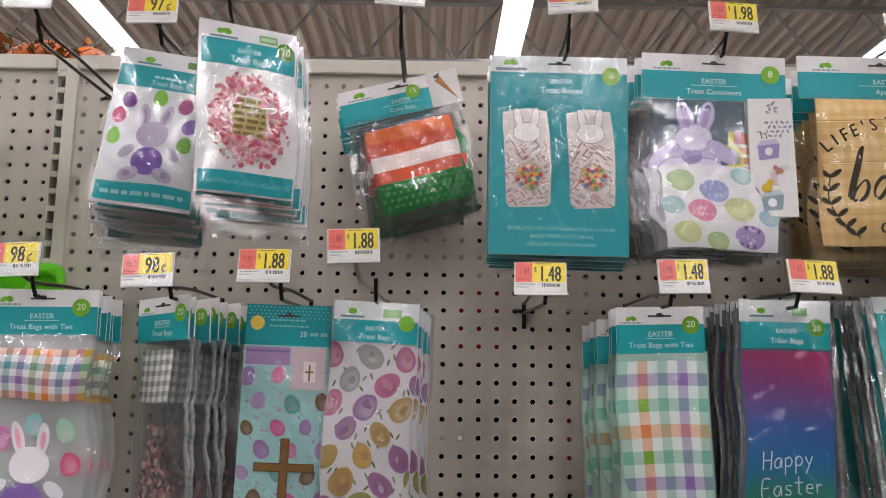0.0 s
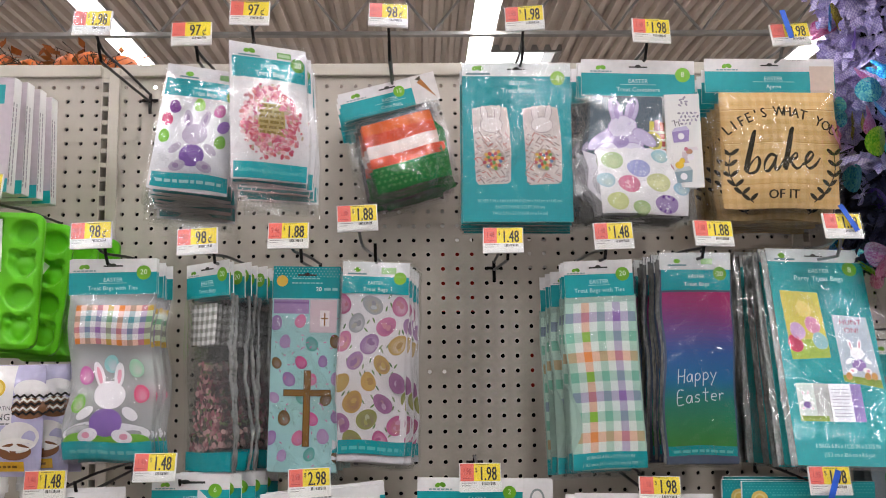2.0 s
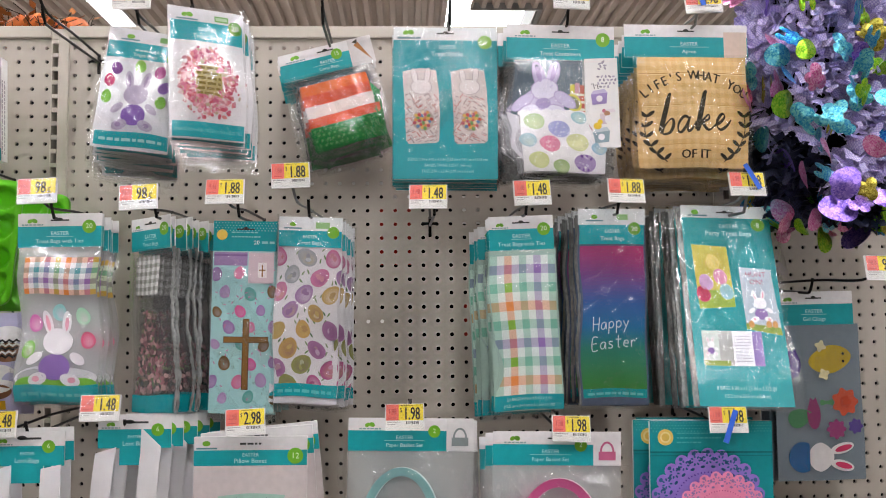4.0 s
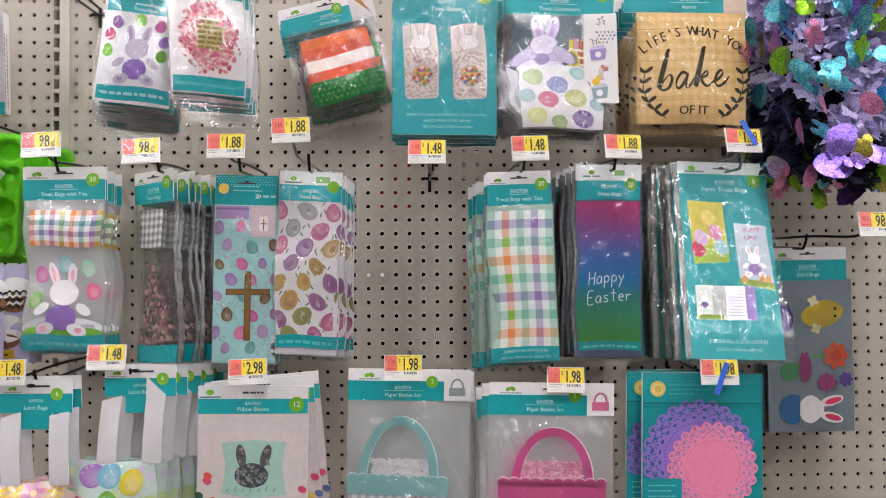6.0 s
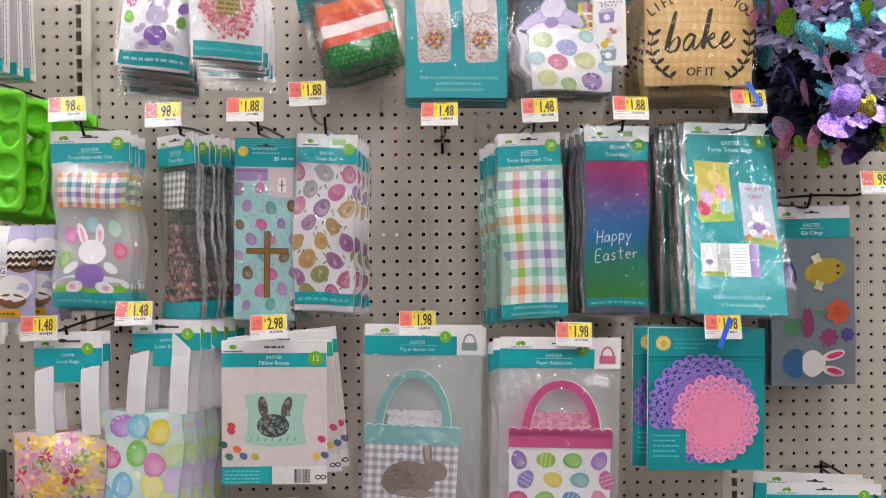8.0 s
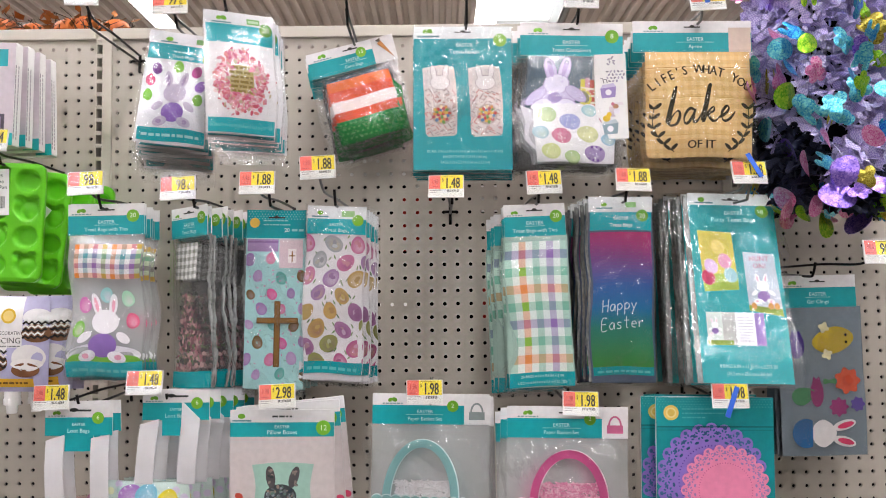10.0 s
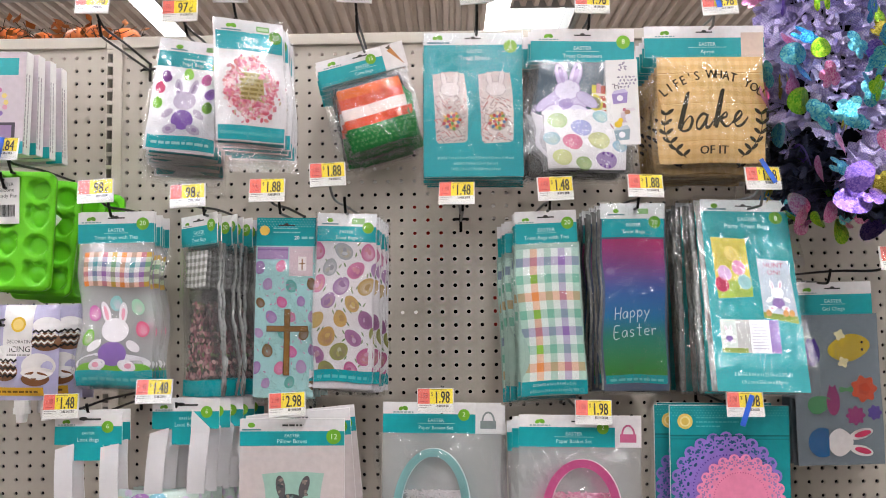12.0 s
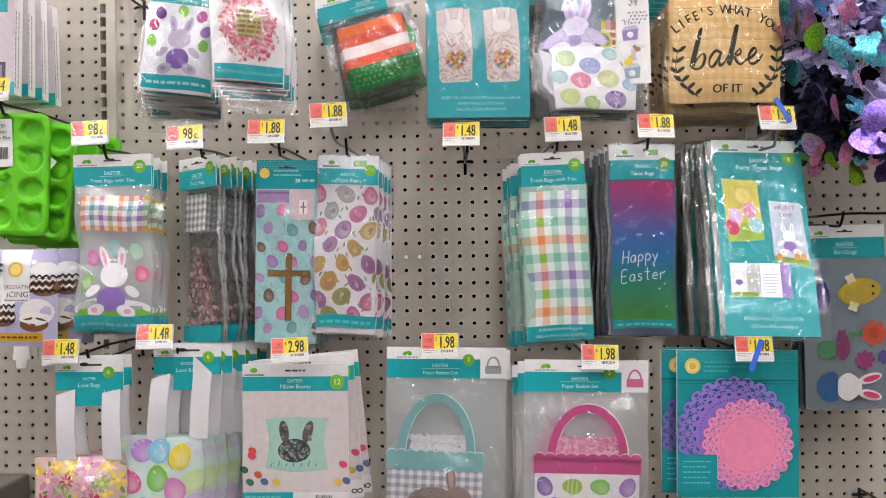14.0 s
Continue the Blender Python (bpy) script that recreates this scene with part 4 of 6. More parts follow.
def aprons():
    t = pack("apron_pack", "tan checked apron with dark lettering, folded in film", "aprons", 0.453, -0.222, 1.9185, 0.5)
    head_card(0.203, 0.054, t, "Apron", None, xoff=0.005)
    a = Art()
    a.rect(0.062, -0.054, 0.1, -0.012, "d8c3b4", 5)
    a.mesh("header_picture", CARD, t)
    w, h = 0.180, 0.182
    b, f = bag_body("folded_apron", w, h, -0.054, 0.010, "c9a468", t, None, "tan checked cotton cloth")
    a = Art(f)
    r = random.Random(3)
    plaid(a, -w / 2, -0.054 - h, w / 2, -0.054, ("d8b57a", None) * 13, ("d6b276", None) * 12, "e2c48e", 1)
    for z, c in ((-0.082, "b98f52"), (-0.0835, "ecd3a2"), (-0.134, "c9a264"), (-0.1352, "ead09c"), (-0.198, "cda668")):
        a.rect(-w / 2 + 0.002, z - 0.0011, w / 2 - 0.002, z, c, 2)
    ink = "35311f"
    for row, z0, s, rad in (("LIFE'S WHAT YOU", -0.094, 0.0225, 0.125),):
        n = len(row)
        for k, ch in enumerate(row):
            if ch == " ":
                continue
            an = (k - (n - 1) / 2) * 0.094
            for e in (-0.0004, 0.0004):
                a.text(ch, rad * math.sin(an) + e, z0 - rad * (1 - math.cos(an)), s, ink, 3 + 500 * (e + 0.0004), -math.degrees(an), 0.82)
    for k in (-0.0004, 0.0004):
        a.text("OF IT", 0.002 + k, -0.2215, 0.0195, ink, 3 + 200 * abs(k + 0.0004))
    for letter in BAKE:
        pts = [(-0.056 + 0.0345 * x + 0.001 * (z - 0.5), -0.184 + 0.034 * z + 0.003 * x) for x, z in letter]
        a.stroke(smooth_curve(pts, 7), lambda u: 0.002 + 0.003 * abs(math.sin(u * 9 + 0.6)), ink, 3)
    for sgn in (-1, 1):
        stem = smooth_curve([(sgn * 0.046 + 0.002, -0.226), (sgn * 0.066 + 0.002, -0.208), (sgn * 0.080 + 0.002, -0.180), (sgn * 0.078 + 0.002, -0.148)], 6)
        a.stroke(stem, 0.0016, ink, 3)
        for k in range(2, len(stem) - 1, 3):
            x, z = stem[k]
            a.ell(x + 0.006, z + 0.004, 0.003, 0.0075, ink, 4, -50), a.ell(x - 0.006, z + 0.004, 0.003, 0.0075, ink, 4, 50)
    b.matrix_basis = pose(0.0085, 0, 0)
    a.mesh("lettering", CLOTH, b)
    k = crinkle(w + 0.014, h + 0.012, -0.05, f, t, 16, 0.004, lift=0.003, dirs=(0.6, 0.8))
    k.matrix_basis = pose(0.0085, 0, 0)
    wobble(t, 8, 0.0015, False)
    m0 = t.matrix_basis.copy()
    r = random.Random(18)
    for k in range(1, 7):
        c = copy_thing(t, Matrix.Translation((0.003 - 0.0022 * k, 0.017 * k, -0.012 - 0.0018 * k)) @ m0 @ pose(0, 0, 0, r.gauss(0, 1), r.gauss(0, 0.8), r.gauss(0, 1.5)))
        wobble(c, 80 + k, 0.002)



def tie_bags():
    t = pack("tie_bag_pack", "clear bags with a rainbow check band and a printed figure", "treat bags", -0.540, -0.23, 1.616, -0.5)
    w, h = 0.122, 0.235
    head_card(w + 0.005, 0.052, t, "Treat Bags with Ties", "20", disc=0.0105)
    b, f = bag_body("bag", w, h, -0.052, 0.009, "milky", t)
    a = Art(f)
    plaid(a, -0.05, -0.125, 0.06, -0.068, ("e8893c", "f3f1f1", "5a9fa8", None, "9a6fb0", None, "8fb04a", None, "e8893c", None, "5a9fa8", None, "9a6fb0", "8fb04a"), ("e8893c", None, "5a9fa8", None, "9a6fb0", None, "e8893c"), "f3f1f1", 1)
    a.ell(0, -0.252, 0.06, 0.019, "e4e2e6", 1)
    for x, z, c, q in ((-0.036, -0.17, "c86aa8", 10), (0.002, -0.152, "8fc4c4", -25), (0.038, -0.157, "a3d3b4", 10), (0.044, -0.194, "de5f86", 20), (-0.043, -0.209, "74b441", -10)):
        egg(a, x, z, 0.0135, c, 2, q, soft=blend(c, "f0d0e0", 0.55))
    long_ears(a, 0.0, -0.203, 0.055, "8f6cb5", "f1edf0", "eda5ba", 4)
    for k in (-0.035, 0.0, 0.035):
        a.ell(k, -0.262, 0.024, 0.012, "79b83e", 3)
    a.rect(-w / 2, -0.287, w / 2, -0.262, TEAL, 10)
    a.bars(-0.05, -0.279, 0.05, 0.005, "5fc0c0", 11, 8)
    a.mesh("bag_print", FOILCARD, b)
    crinkle(w + 0.012, h + 0.008, -0.05, f, t, 17, 0.005, lift=0.004)
    stack(t, 5, 0.0012, 0.011, -0.001, 9, 0.8, 2.5, 0.003)


def grey_bags():
    t = pack("clear_bag_pack", "narrow clear bags with grey gingham and flowery figure", "treat bags", -0.409, -0.205, 1.612, -2, -36, 0)
    w, h = 0.094, 0.255
    head_card(w, 0.052, t, "Treat Bags", "20", disc=0.0105)
    b, f = bag_body("bag", w, h, -0.05, 0.004, "clear", t)
    a = Art(f)
    plaid(a, -0.034, -0.122, 0.022, -0.062, ("8f8f88", None) * 5, ("8f8f88", None) * 5, "eae9e6", 1)
    r = random.Random(6)
    for k in range(300):
        z = r.uniform(-0.274, -0.15)
        half = 0.009 + 0.027 * min(1, max(0, (-z - 0.165) / 0.08))
        a.ell(-0.002 + r.uniform(-half, half), z, r.uniform(0.002, 0.005), r.uniform(0.002, 0.005), r.choice(("8d6a70", "a9757c", "6f6a62", "b58f90", "7f8a6c", "c9a3a0", "5f5a58")), 2 + k % 4, r.uniform(0, 180), n=8)
    a.rect(-w / 2, -h - 0.05, w / 2, -0.278, TEAL, 6)
    a.mesh("bag_print", FOILCARD, b)
    crinkle(w + 0.012, h + 0.008, -0.048, f, t, 18, 0.004, lift=0.003, dirs=(1.0, 0.1), spread=0.15)
    film_fold(t, w / 2 + 0.001, w / 2 + 0.0045, -0.05, h, 11, 0.001)
    stack(t, 8, 0.0078, 0.0125, -0.0006, 10, 0.9, 2.0, 0.0012)


def cross_bags():
    t = pack("cellophane_bag_pack", "pale aqua egg-printed bags with a brown cross", "treat bags", -0.2605, -0.2, 1.605, 1.4)
    w, h = 0.101, 0.302
    b = part("card", box(bmesh.new(), -w / 2, 0, -h, w / 2, 0.004, 0, 0.0008), WHITECARD, t)
    a = Art()
    a.rect(-w / 2, -h, w / 2, 0, "a9d3d2", 2)
    a.rect(-w / 2, -0.048, w / 2, 0, "14989f", 3)
    for i in range(20):
        for j in range(4):
            a.ell(-w / 2 + 0.0035 + i * 0.005 + (j % 2) * 0.0025, -0.003 - j * 0.004, 0.0009, 0.0009, "8fd0d2", 4, n=6)
    slot(a, -0.013)
    a.ell(-0.037, -0.022, 0.0085, 0.0085, "e8c95a", 4)
    a.bars(-0.022, -0.019, 0.02, 0.002, "7fc8cb", 4, 2), a.bars(-0.022, -0.026, 0.024, 0.002, "7fc8cb", 4, 3)
    a.text("20", 0.018, -0.037, 0.009, "e6f3f3", 4), a.bars(0.026, -0.036, 0.046, 0.004, "7fc8cb", 4, 5)
    a.rect(-w / 2 + 0.002, -0.071, 0.004, -0.05, "a889b4", 4)
    a.rect(-w / 2 + 0.002, -0.056, 0.004, -0.053, "8d6ba0", 5)
    r = random.Random(12)
    cols = ("a07aae", "d9609a", "7a5c30", "62aaa0", "b592bc", "d9769c")
    a.clip = w / 2 - 0.0005
    for k in range(24):
        x, z = -0.044 + (k % 3) * 0.037 + (k // 3 % 2) * 0.018 + r.uniform(-0.004, 0.004), -0.086 - 0.0275 * (k // 3) + r.uniform(-0.004, 0.004)
        c = cols[(k * 5 + k // 3) % 6]
        egg(a, x, z, r.choice((0.009, 0.0105, 0.0115)), c, 4, r.uniform(-40, 40), soft=blend(c, "d8c8d8", 0.25))
    for k in range(90):
        x, z = r.uniform(-0.048, 0.048), r.uniform(-0.296, -0.078)
        a.ell(x, z, 0.0026, 0.001, r.choice(("d98ab4", "8fb0a8", "c77aa4")), 10, r.uniform(0, 180), n=6)
    a.rect(-0.0005, -0.266, 0.01, -0.155, "6e4a1e", 12), a.rect(-0.03, -0.193, 0.040, -0.183, "6e4a1e", 12)
    a.rect(0.001, -0.265, 0.0085, -0.156, "8c6430", 13), a.rect(-0.029, -0.1918, 0.039, -0.1842, "8c6430", 13)
    a.rect(0.006, -0.099, 0.046, -0.05, "d9c3c9", 12)
    a.rect(0.021, -0.09, 0.035, -0.066, "f0e9e6", 13), a.rect(0.027, -0.089, 0.029, -0.07, "8c6430", 14), a.rect(0.023, -0.079, 0.033, -0.077, "8c6430", 14)
    a.mesh("card_print", FOILCARD, t)
    crinkle(w + 0.006, h - 0.037, -0.049, lambda x, z: 0.004, t, 19, 0.0035, lift=0.003)
    stack(t, 5, 0.0014, 0.012, -0.001, 11, 0.9, 1.5, 0.002, True)


def egg_bags():
    t = pack("cellophane_bag_pack", "white glossy bags printed with big watercolour eggs", "treat bags", -0.156, -0.212, 1.609, 2.4)
    w, h = 0.1, 0.292
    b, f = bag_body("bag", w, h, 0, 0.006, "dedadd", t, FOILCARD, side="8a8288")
    a = Art(f)
    a.clip = w / 2 - 0.0005
    a.rect(-w / 2, -0.022, w / 2, 0, "e0e2e2", 2)
    a.ell(-0.028, -0.012, 0.005, 0.0035, GREEN, 3), a.rect(-0.042, -0.0195, -0.014, -0.017, "6b8f96", 3)
    a.rect(0.008, -0.018, 0.03, -0.008, "93c17e", 3)
    a.rect(-w / 2, -0.048, w / 2, -0.022, TEAL, 10)
    a.text("EASTER", 0, -0.034, 0.007, "d9f1f0", 11), a.text("Treat Bags", 0, -0.044, 0.0085, "d9f1f0", 11)
    a.ell(0.036, -0.024, 0.0095, 0.0095, GREEN, 12)
    r = random.Random(21)
    cols = ("bf6c94", "95965a", "c09c5e", "a27fa8", "a2a4a8", "b5628c", "a5749c", "b99c62", "c4789c")
    k = 0
    for j in range(8):
        for i in range(3):
            x = -0.046 + i * 0.041 + (0.02 if j % 2 else 0) + r.uniform(-0.003, 0.003)
            z = -0.064 - j * 0.0285 + r.uniform(-0.003, 0.003)
            if abs(x) < 0.056:
                c = cols[(k * 4 + j) % 9]
                rot, rr = r.uniform(-50, 50), r.uniform(0.014, 0.0175)
                egg(a, x, z, rr, c, 3, rot, soft=blend(c, r.choice(("e8e0e4", "c8b070", "7a4a78")), 0.45))
                for q in range(3):
                    a.ell(x + r.uniform(-0.004, 0.004), z + r.uniform(-0.005, 0.005), 0.0032, 0.0048, blend(c, r.choice(("ffffff", "5a3a5a", "d0c080")), 0.2), 5 + q, r.uniform(0, 180), n=14)
            k += 1
    for k in range(60):
        a.ell(r.uniform(-0.047, 0.047), r.uniform(-0.26, -0.05), 0.0045, 0.0013, r.choice(("6f8a5a", "8a9a7a", "5f7a5a")), 2, r.uniform(40, 140), n=7)
    a.rect(-w / 2, -0.282, w / 2, -0.262, "14989f", 10)
    a.bars(-0.044, -0.276, 0.044, 0.005, "4fb5b8", 11, 3)
    a.mesh("bag_print", FOILCARD, b)
    crinkle(w + 0.008, h + 0.012, 0.004, f, t, 20, 0.0045)
    stack(t, 7, 0.002, 0.012, -0.0016, 12, 1.3, 4)


def plaid_bags():
    t = pack("plaid_bag_pack", "green, orange and violet checked paper bags in film", "treat bags", 0.178, -0.205, 1.609, -1.6)
    w, h = 0.108, 0.256
    head_card(w - 0.004, 0.055, t, "Treat Bags with Ties", "20", disc=0.0105)
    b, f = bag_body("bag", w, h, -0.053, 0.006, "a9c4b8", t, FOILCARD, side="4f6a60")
    a = Art(f)
    g, o, v, l = "84c3ac", "f09a58", "9c78bd", "98c850"
    plaid(a, -w / 2 + 0.002, -0.285, w / 2 - 0.002, -0.064, (g, None, o, None, g, None, v, None, g), (None, v, None, g, None, o, None, g, None, v, None, g, None, o, None), "e9f0ea", 1)
    cw, rh = (w - 0.004) / 9, 0.221 / 15
    for j in (3, 7, 11):
        a.rect(-w / 2 + 0.002 + 2 * cw, -0.064 - (j + 1) * rh, -w / 2 + 0.002 + 3 * cw, -0.064 - j * rh, l, 2)
    a.rect(-w / 2, -0.309, w / 2, -0.285, TEAL, 3)
    a.text("20 BAGS 4 IN x 9.5 IN x 2 IN", 0, -0.294, 0.0068, "c9eae9", 4, wide=0.85), a.text("(10.2 cm x 24.1 cm x 5.1 cm) 20 TIES", 0, -0.304, 0.0062, "c9eae9", 4, wide=0.85)
    a.mesh("bag_print", FOILCARD, b)
    crinkle(w + 0.006, h + 0.008, -0.054, f, t, 21, 0.0035, lift=0.003)
    wobble(t, 13, 0.0018, False)
    m0 = t.matrix_basis.copy()
    r = random.Random(13)
    for k, (dx, dz) in enumerate(((-0.001, -0.001), (-0.002, -0.001), (-0.014, -0.011), (-0.0155, -0.012), (-0.018, -0.012), (-0.025, -0.016))):
        c = copy_thing(t, Matrix.Translation((dx, 0.007 + 0.0135 * (k + 1), dz)) @ m0 @ pose(0, 0, 0, r.gauss(0, 0.4), r.gauss(0, 0.7), r.gauss(0, 1.5)))
        wobble(c, 130 + k, 0.0018)


HAND = {  # thin handwritten capitals and small letters, stroke by stroke
    "H": (((0, 1), (0.02, 0)), ((0.45, 1), (0.42, 0)), ((0, 0.5), (0.45, 0.52))),
    "a": (((0.4, 0.5), (0.2, 0.55), (0.03, 0.3), (0.12, 0.05), (0.3, 0.1), (0.4, 0.5), (0.42, 0.02)),),
    "p": (((0.05, 0.5), (0.05, -0.4)), ((0.05, 0.4), (0.25, 0.55), (0.42, 0.3), (0.25, 0.05), (0.05, 0.12))),
    "y": (((0, 0.5), (0.2, 0.1)), ((0.42, 0.55), (0.05, -0.4))),
}
HAND.update({
    "E": (((0.4, 1), (0.03, 0.95), (0.03, 0), (0.42, 0.02)), ((0.03, 0.5), (0.33, 0.52))),
    "s": (((0.38, 0.5), (0.15, 0.52), (0.1, 0.35), (0.33, 0.22), (0.28, 0.03), (0.03, 0.05)),),
    "t": (((0.2, 0.95), (0.2, 0.05), (0.35, 0.02)), ((0, 0.62), (0.42, 0.65))),
    "e": (((0.05, 0.3), (0.4, 0.33), (0.3, 0.53), (0.08, 0.42), (0.08, 0.1), (0.38, 0.05)),),
    "r": (((0.05, 0.5), (0.07, 0)), ((0.07, 0.35), (0.22, 0.52), (0.36, 0.45))),
})


def handwrite(a, word, x, z, s, col, layer):
    for k, ch in enumerate(word):
        for line in HAND[ch]:
            pts = [(x + s * px, z + s * (pz + 0.06 * k)) for px, pz in line]
            a.stroke(smooth_curve(pts, 4) if len(pts) > 3 else pts, 0.0014, col, layer)
        x += s * 0.58


def ombre_bags():
    t = pack("ombre_bag_pack", "glossy bags fading from pink through blue to green", "treat bags", 0.3235, -0.215, 1.618, 0.6)
    w, h = 0.108, 0.31
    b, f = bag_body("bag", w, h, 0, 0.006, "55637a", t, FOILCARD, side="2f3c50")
    a = Art(f)
    a.rect(-w / 2, -0.026, w / 2, 0, "dfe1e1", 2)
    a.ell(-0.028, -0.013, 0.005, 0.0035, GREEN, 3), a.rect(-0.042, -0.0205, -0.014, -0.018, "6b8f96", 3), a.rect(0.008, -0.018, 0.026, -0.009, "93c17e", 3)
    a.rect(-w / 2 + 0.002, -0.057, w / 2 - 0.002, -0.026, TEAL, 3)
    a.text("EASTER", 0, -0.039, 0.0075, "d9f1f0", 4), a.text("Treat Bags", 0, -0.051, 0.009, "d9f1f0", 4)
    a.ell(0.036, -0.032, 0.0105, 0.0105, "5f9f2c", 4), a.text("20", 0.036, -0.036, 0.011, "eef5df", 5)
    keys = ((0, "a83a72"), (0.18, "7d4585"), (0.4, "30609e"), (0.56, "1e6fa0"), (0.72, "257f6e"), (1.0, "3f8a3c"))
    n, m = 40, 6
    for j in range(n):
        u = (j + 0.5) / n
        q = max(k for k in range(len(keys) - 1) if keys[k][0] <= u)
        c = blend(keys[q][1], keys[q + 1][1], (u - keys[q][0]) / (keys[q + 1][0] - keys[q][0]))
        for i in range(m):
            cc = blend(c, "c2336a" if u < 0.3 else "2a6a9a", (i / m) * 0.5 * max(0, 1 - u * 3.5) + 0.0)
            a.rect(-w / 2 + 0.003 + (w - 0.006) * i / m, -0.06 - 0.226 * (j + 1) / n, -w / 2 + 0.003 + (w - 0.006) * (i + 1) / m, -0.06 - 0.226 * j / n, cc, 3)
    handwrite(a, "Happy", -0.034, -0.195, 0.021, "cfe0e6", 5)
    handwrite(a, "Easter", -0.034, -0.226, 0.021, "cfe0e6", 5)
    a.rect(-w / 2 + 0.003, -0.3, w / 2 - 0.003, -0.286, "179a9e", 4)
    a.bars(-0.044, -0.296, 0.044, 0.004, "5fc0c0", 5, 6)
    a.mesh("bag_print", FOILCARD, b)
    crinkle(w + 0.006, h + 0.012, 0.004, f, t, 22, 0.0038)
    film_fold(t, -w / 2 - 0.004, -w / 2 + 0.002, -0.01, h - 0.012, 3, 0.002)
    stack(t, 9, -0.0022, 0.0115, -0.0004, 14, 0.9, 4, 0.0016)


def big_bags():
    t = pack("paper_bag_pack", "large teal card with printed party bags in crinkled film", "treat bags", 0.523, -0.172, 1.626, 2, 0, -17)
    w, h = 0.148, 0.335
    b = part("card", box(bmesh.new(), -w / 2, 0, -h, w / 2, 0.007, 0, 0.002), FILMEDGE, t)
    a = Art()
    a.rect(-w / 2, -h, w / 2, 0, "1ba7ab", 2)
    a.rect(-w / 2, -0.022, w / 2, 0, "dfe3e3", 3)
    a.ell(-0.05, -0.012, 0.006, 0.0045, GREEN, 4), a.rect(-0.062, -0.0195, -0.03, -0.0165, "6b8f96", 4)
    slot(a, -0.012)
    a.text("EASTER", 0.004, -0.04, 0.01, "d9f1f0", 4), a.text("Party Treat Bags", 0.002, -0.053, 0.0115, "d9f1f0", 4)
    a.ell(0.053, -0.033, 0.0115, 0.0115, GREEN, 4), a.text("8", 0.053, -0.038, 0.013, "eef5df", 5)
    a.poly([(-0.062, -0.07), (-0.004, -0.073), (0.0, -0.176), (-0.058, -0.180)], "d7c85a", 3)
    a.poly([(-0.06, -0.15), (0, -0.146), (0.0, -0.176), (-0.058, -0.180)], "a9c24a", 4)
    for x, z, c in ((-0.03, -0.10, "e6d27a"), (-0.02, -0.125, "d98ab0"), (-0.044, -0.135, "c9a0cf"), (-0.012, -0.15, "8fc0c8"), (-0.05, -0.155, "d9446c")):
        egg(a, x, z, 0.014, c, 5, 20)
    a.poly([(0.012, -0.108), (0.064, -0.112), (0.07, -0.222), (0.014, -0.212)], "b9c3cf", 3)
    a.text("HUNT", 0.038, -0.124, 0.012, "c8446c", 4), a.text("ON!", 0.038, -0.137, 0.012, "c8446c", 4)
    long_ears(a, 0.04, -0.172, 0.026, "9a76bb", "f1edf0", "eda5ba", 5)
    a.poly([(0.013, -0.202), (0.069, -0.209), (0.07, -0.222), (0.014, -0.212)], "97ad4a", 4)
    for x in (0.022, 0.05, 0.06):
        egg(a, x, -0.204, 0.006, "dfa05a", 8)
    for x0, x1, c in ((-0.06, -0.034, "cfd6cf"), (-0.034, -0.012, "b9b7b4"), (-0.012, 0.02, "e6e2e8"), (0.02, 0.036, "9c80bf")):
        a.rect(x0, -0.272, x1, -0.216, c, 3)
    long_ears(a, -0.047, -0.240, 0.0145, "9a76bb", "f1edf0", "eda5ba", 5)
    a.rect(-0.06, -0.272, -0.018, -0.264, "97ad4a", 4)
    for k in range(9):
        a.bars(-0.009, -0.225 - 0.005 * k, 0.017, 0.001, "b5aebb", 4, k)
    a.text("8 BAGS 6 IN x 11.25 IN x 3.375 IN", 0.002, -0.31, 0.009, "c9eae9", 4, wide=0.72), a.text("(15.2 cm x 28.6 cm x 8.6 cm)", 0.002, -0.322, 0.0085, "c9eae9", 4, wide=0.72)
    a.mesh("card_print", CARD, t)
    crinkle(w + 0.022, h + 0.014, 0.006, lambda x, z: 0.002, t, 23, 0.0032, FILM_THICK, lift=0.004, dirs=(1, 0.35))
    film_fold(t, -w / 2 - 0.009, -w / 2 + 0.002, -0.004, h - 0.004, 6, 0.001)
    film_fold(t, -w / 2 - 0.006, -w / 2 + 0.003, -0.008, h - 0.01, 16, 0.0085)
    wobble(t, 5, 0.0025, False, True)
    m0 = t.matrix_basis.copy()
    r = random.Random(17)
    for k in range(1, 9):
        y, lean = -0.172 + 0.0165 * k, -17 + 1.9 * k
        c = copy_thing(t, pose(0.523 - 0.0032 * k + r.gauss(0, 0.0015), y, 1.627 + r.gauss(0, 0.002), lean, 2 - 0.25 * k + r.gauss(0, 0.5), r.gauss(0, 3)))
        wobble(c, 90 + k, 0.003, True, True)


bunny_bags()
wreath_bags()
cone_bags()
treat_boxes()
treat_containers()
aprons()
tie_bags()
grey_bags()
cross_bags()
egg_bags()
plaid_bags()
ombre_bags()
big_bags()


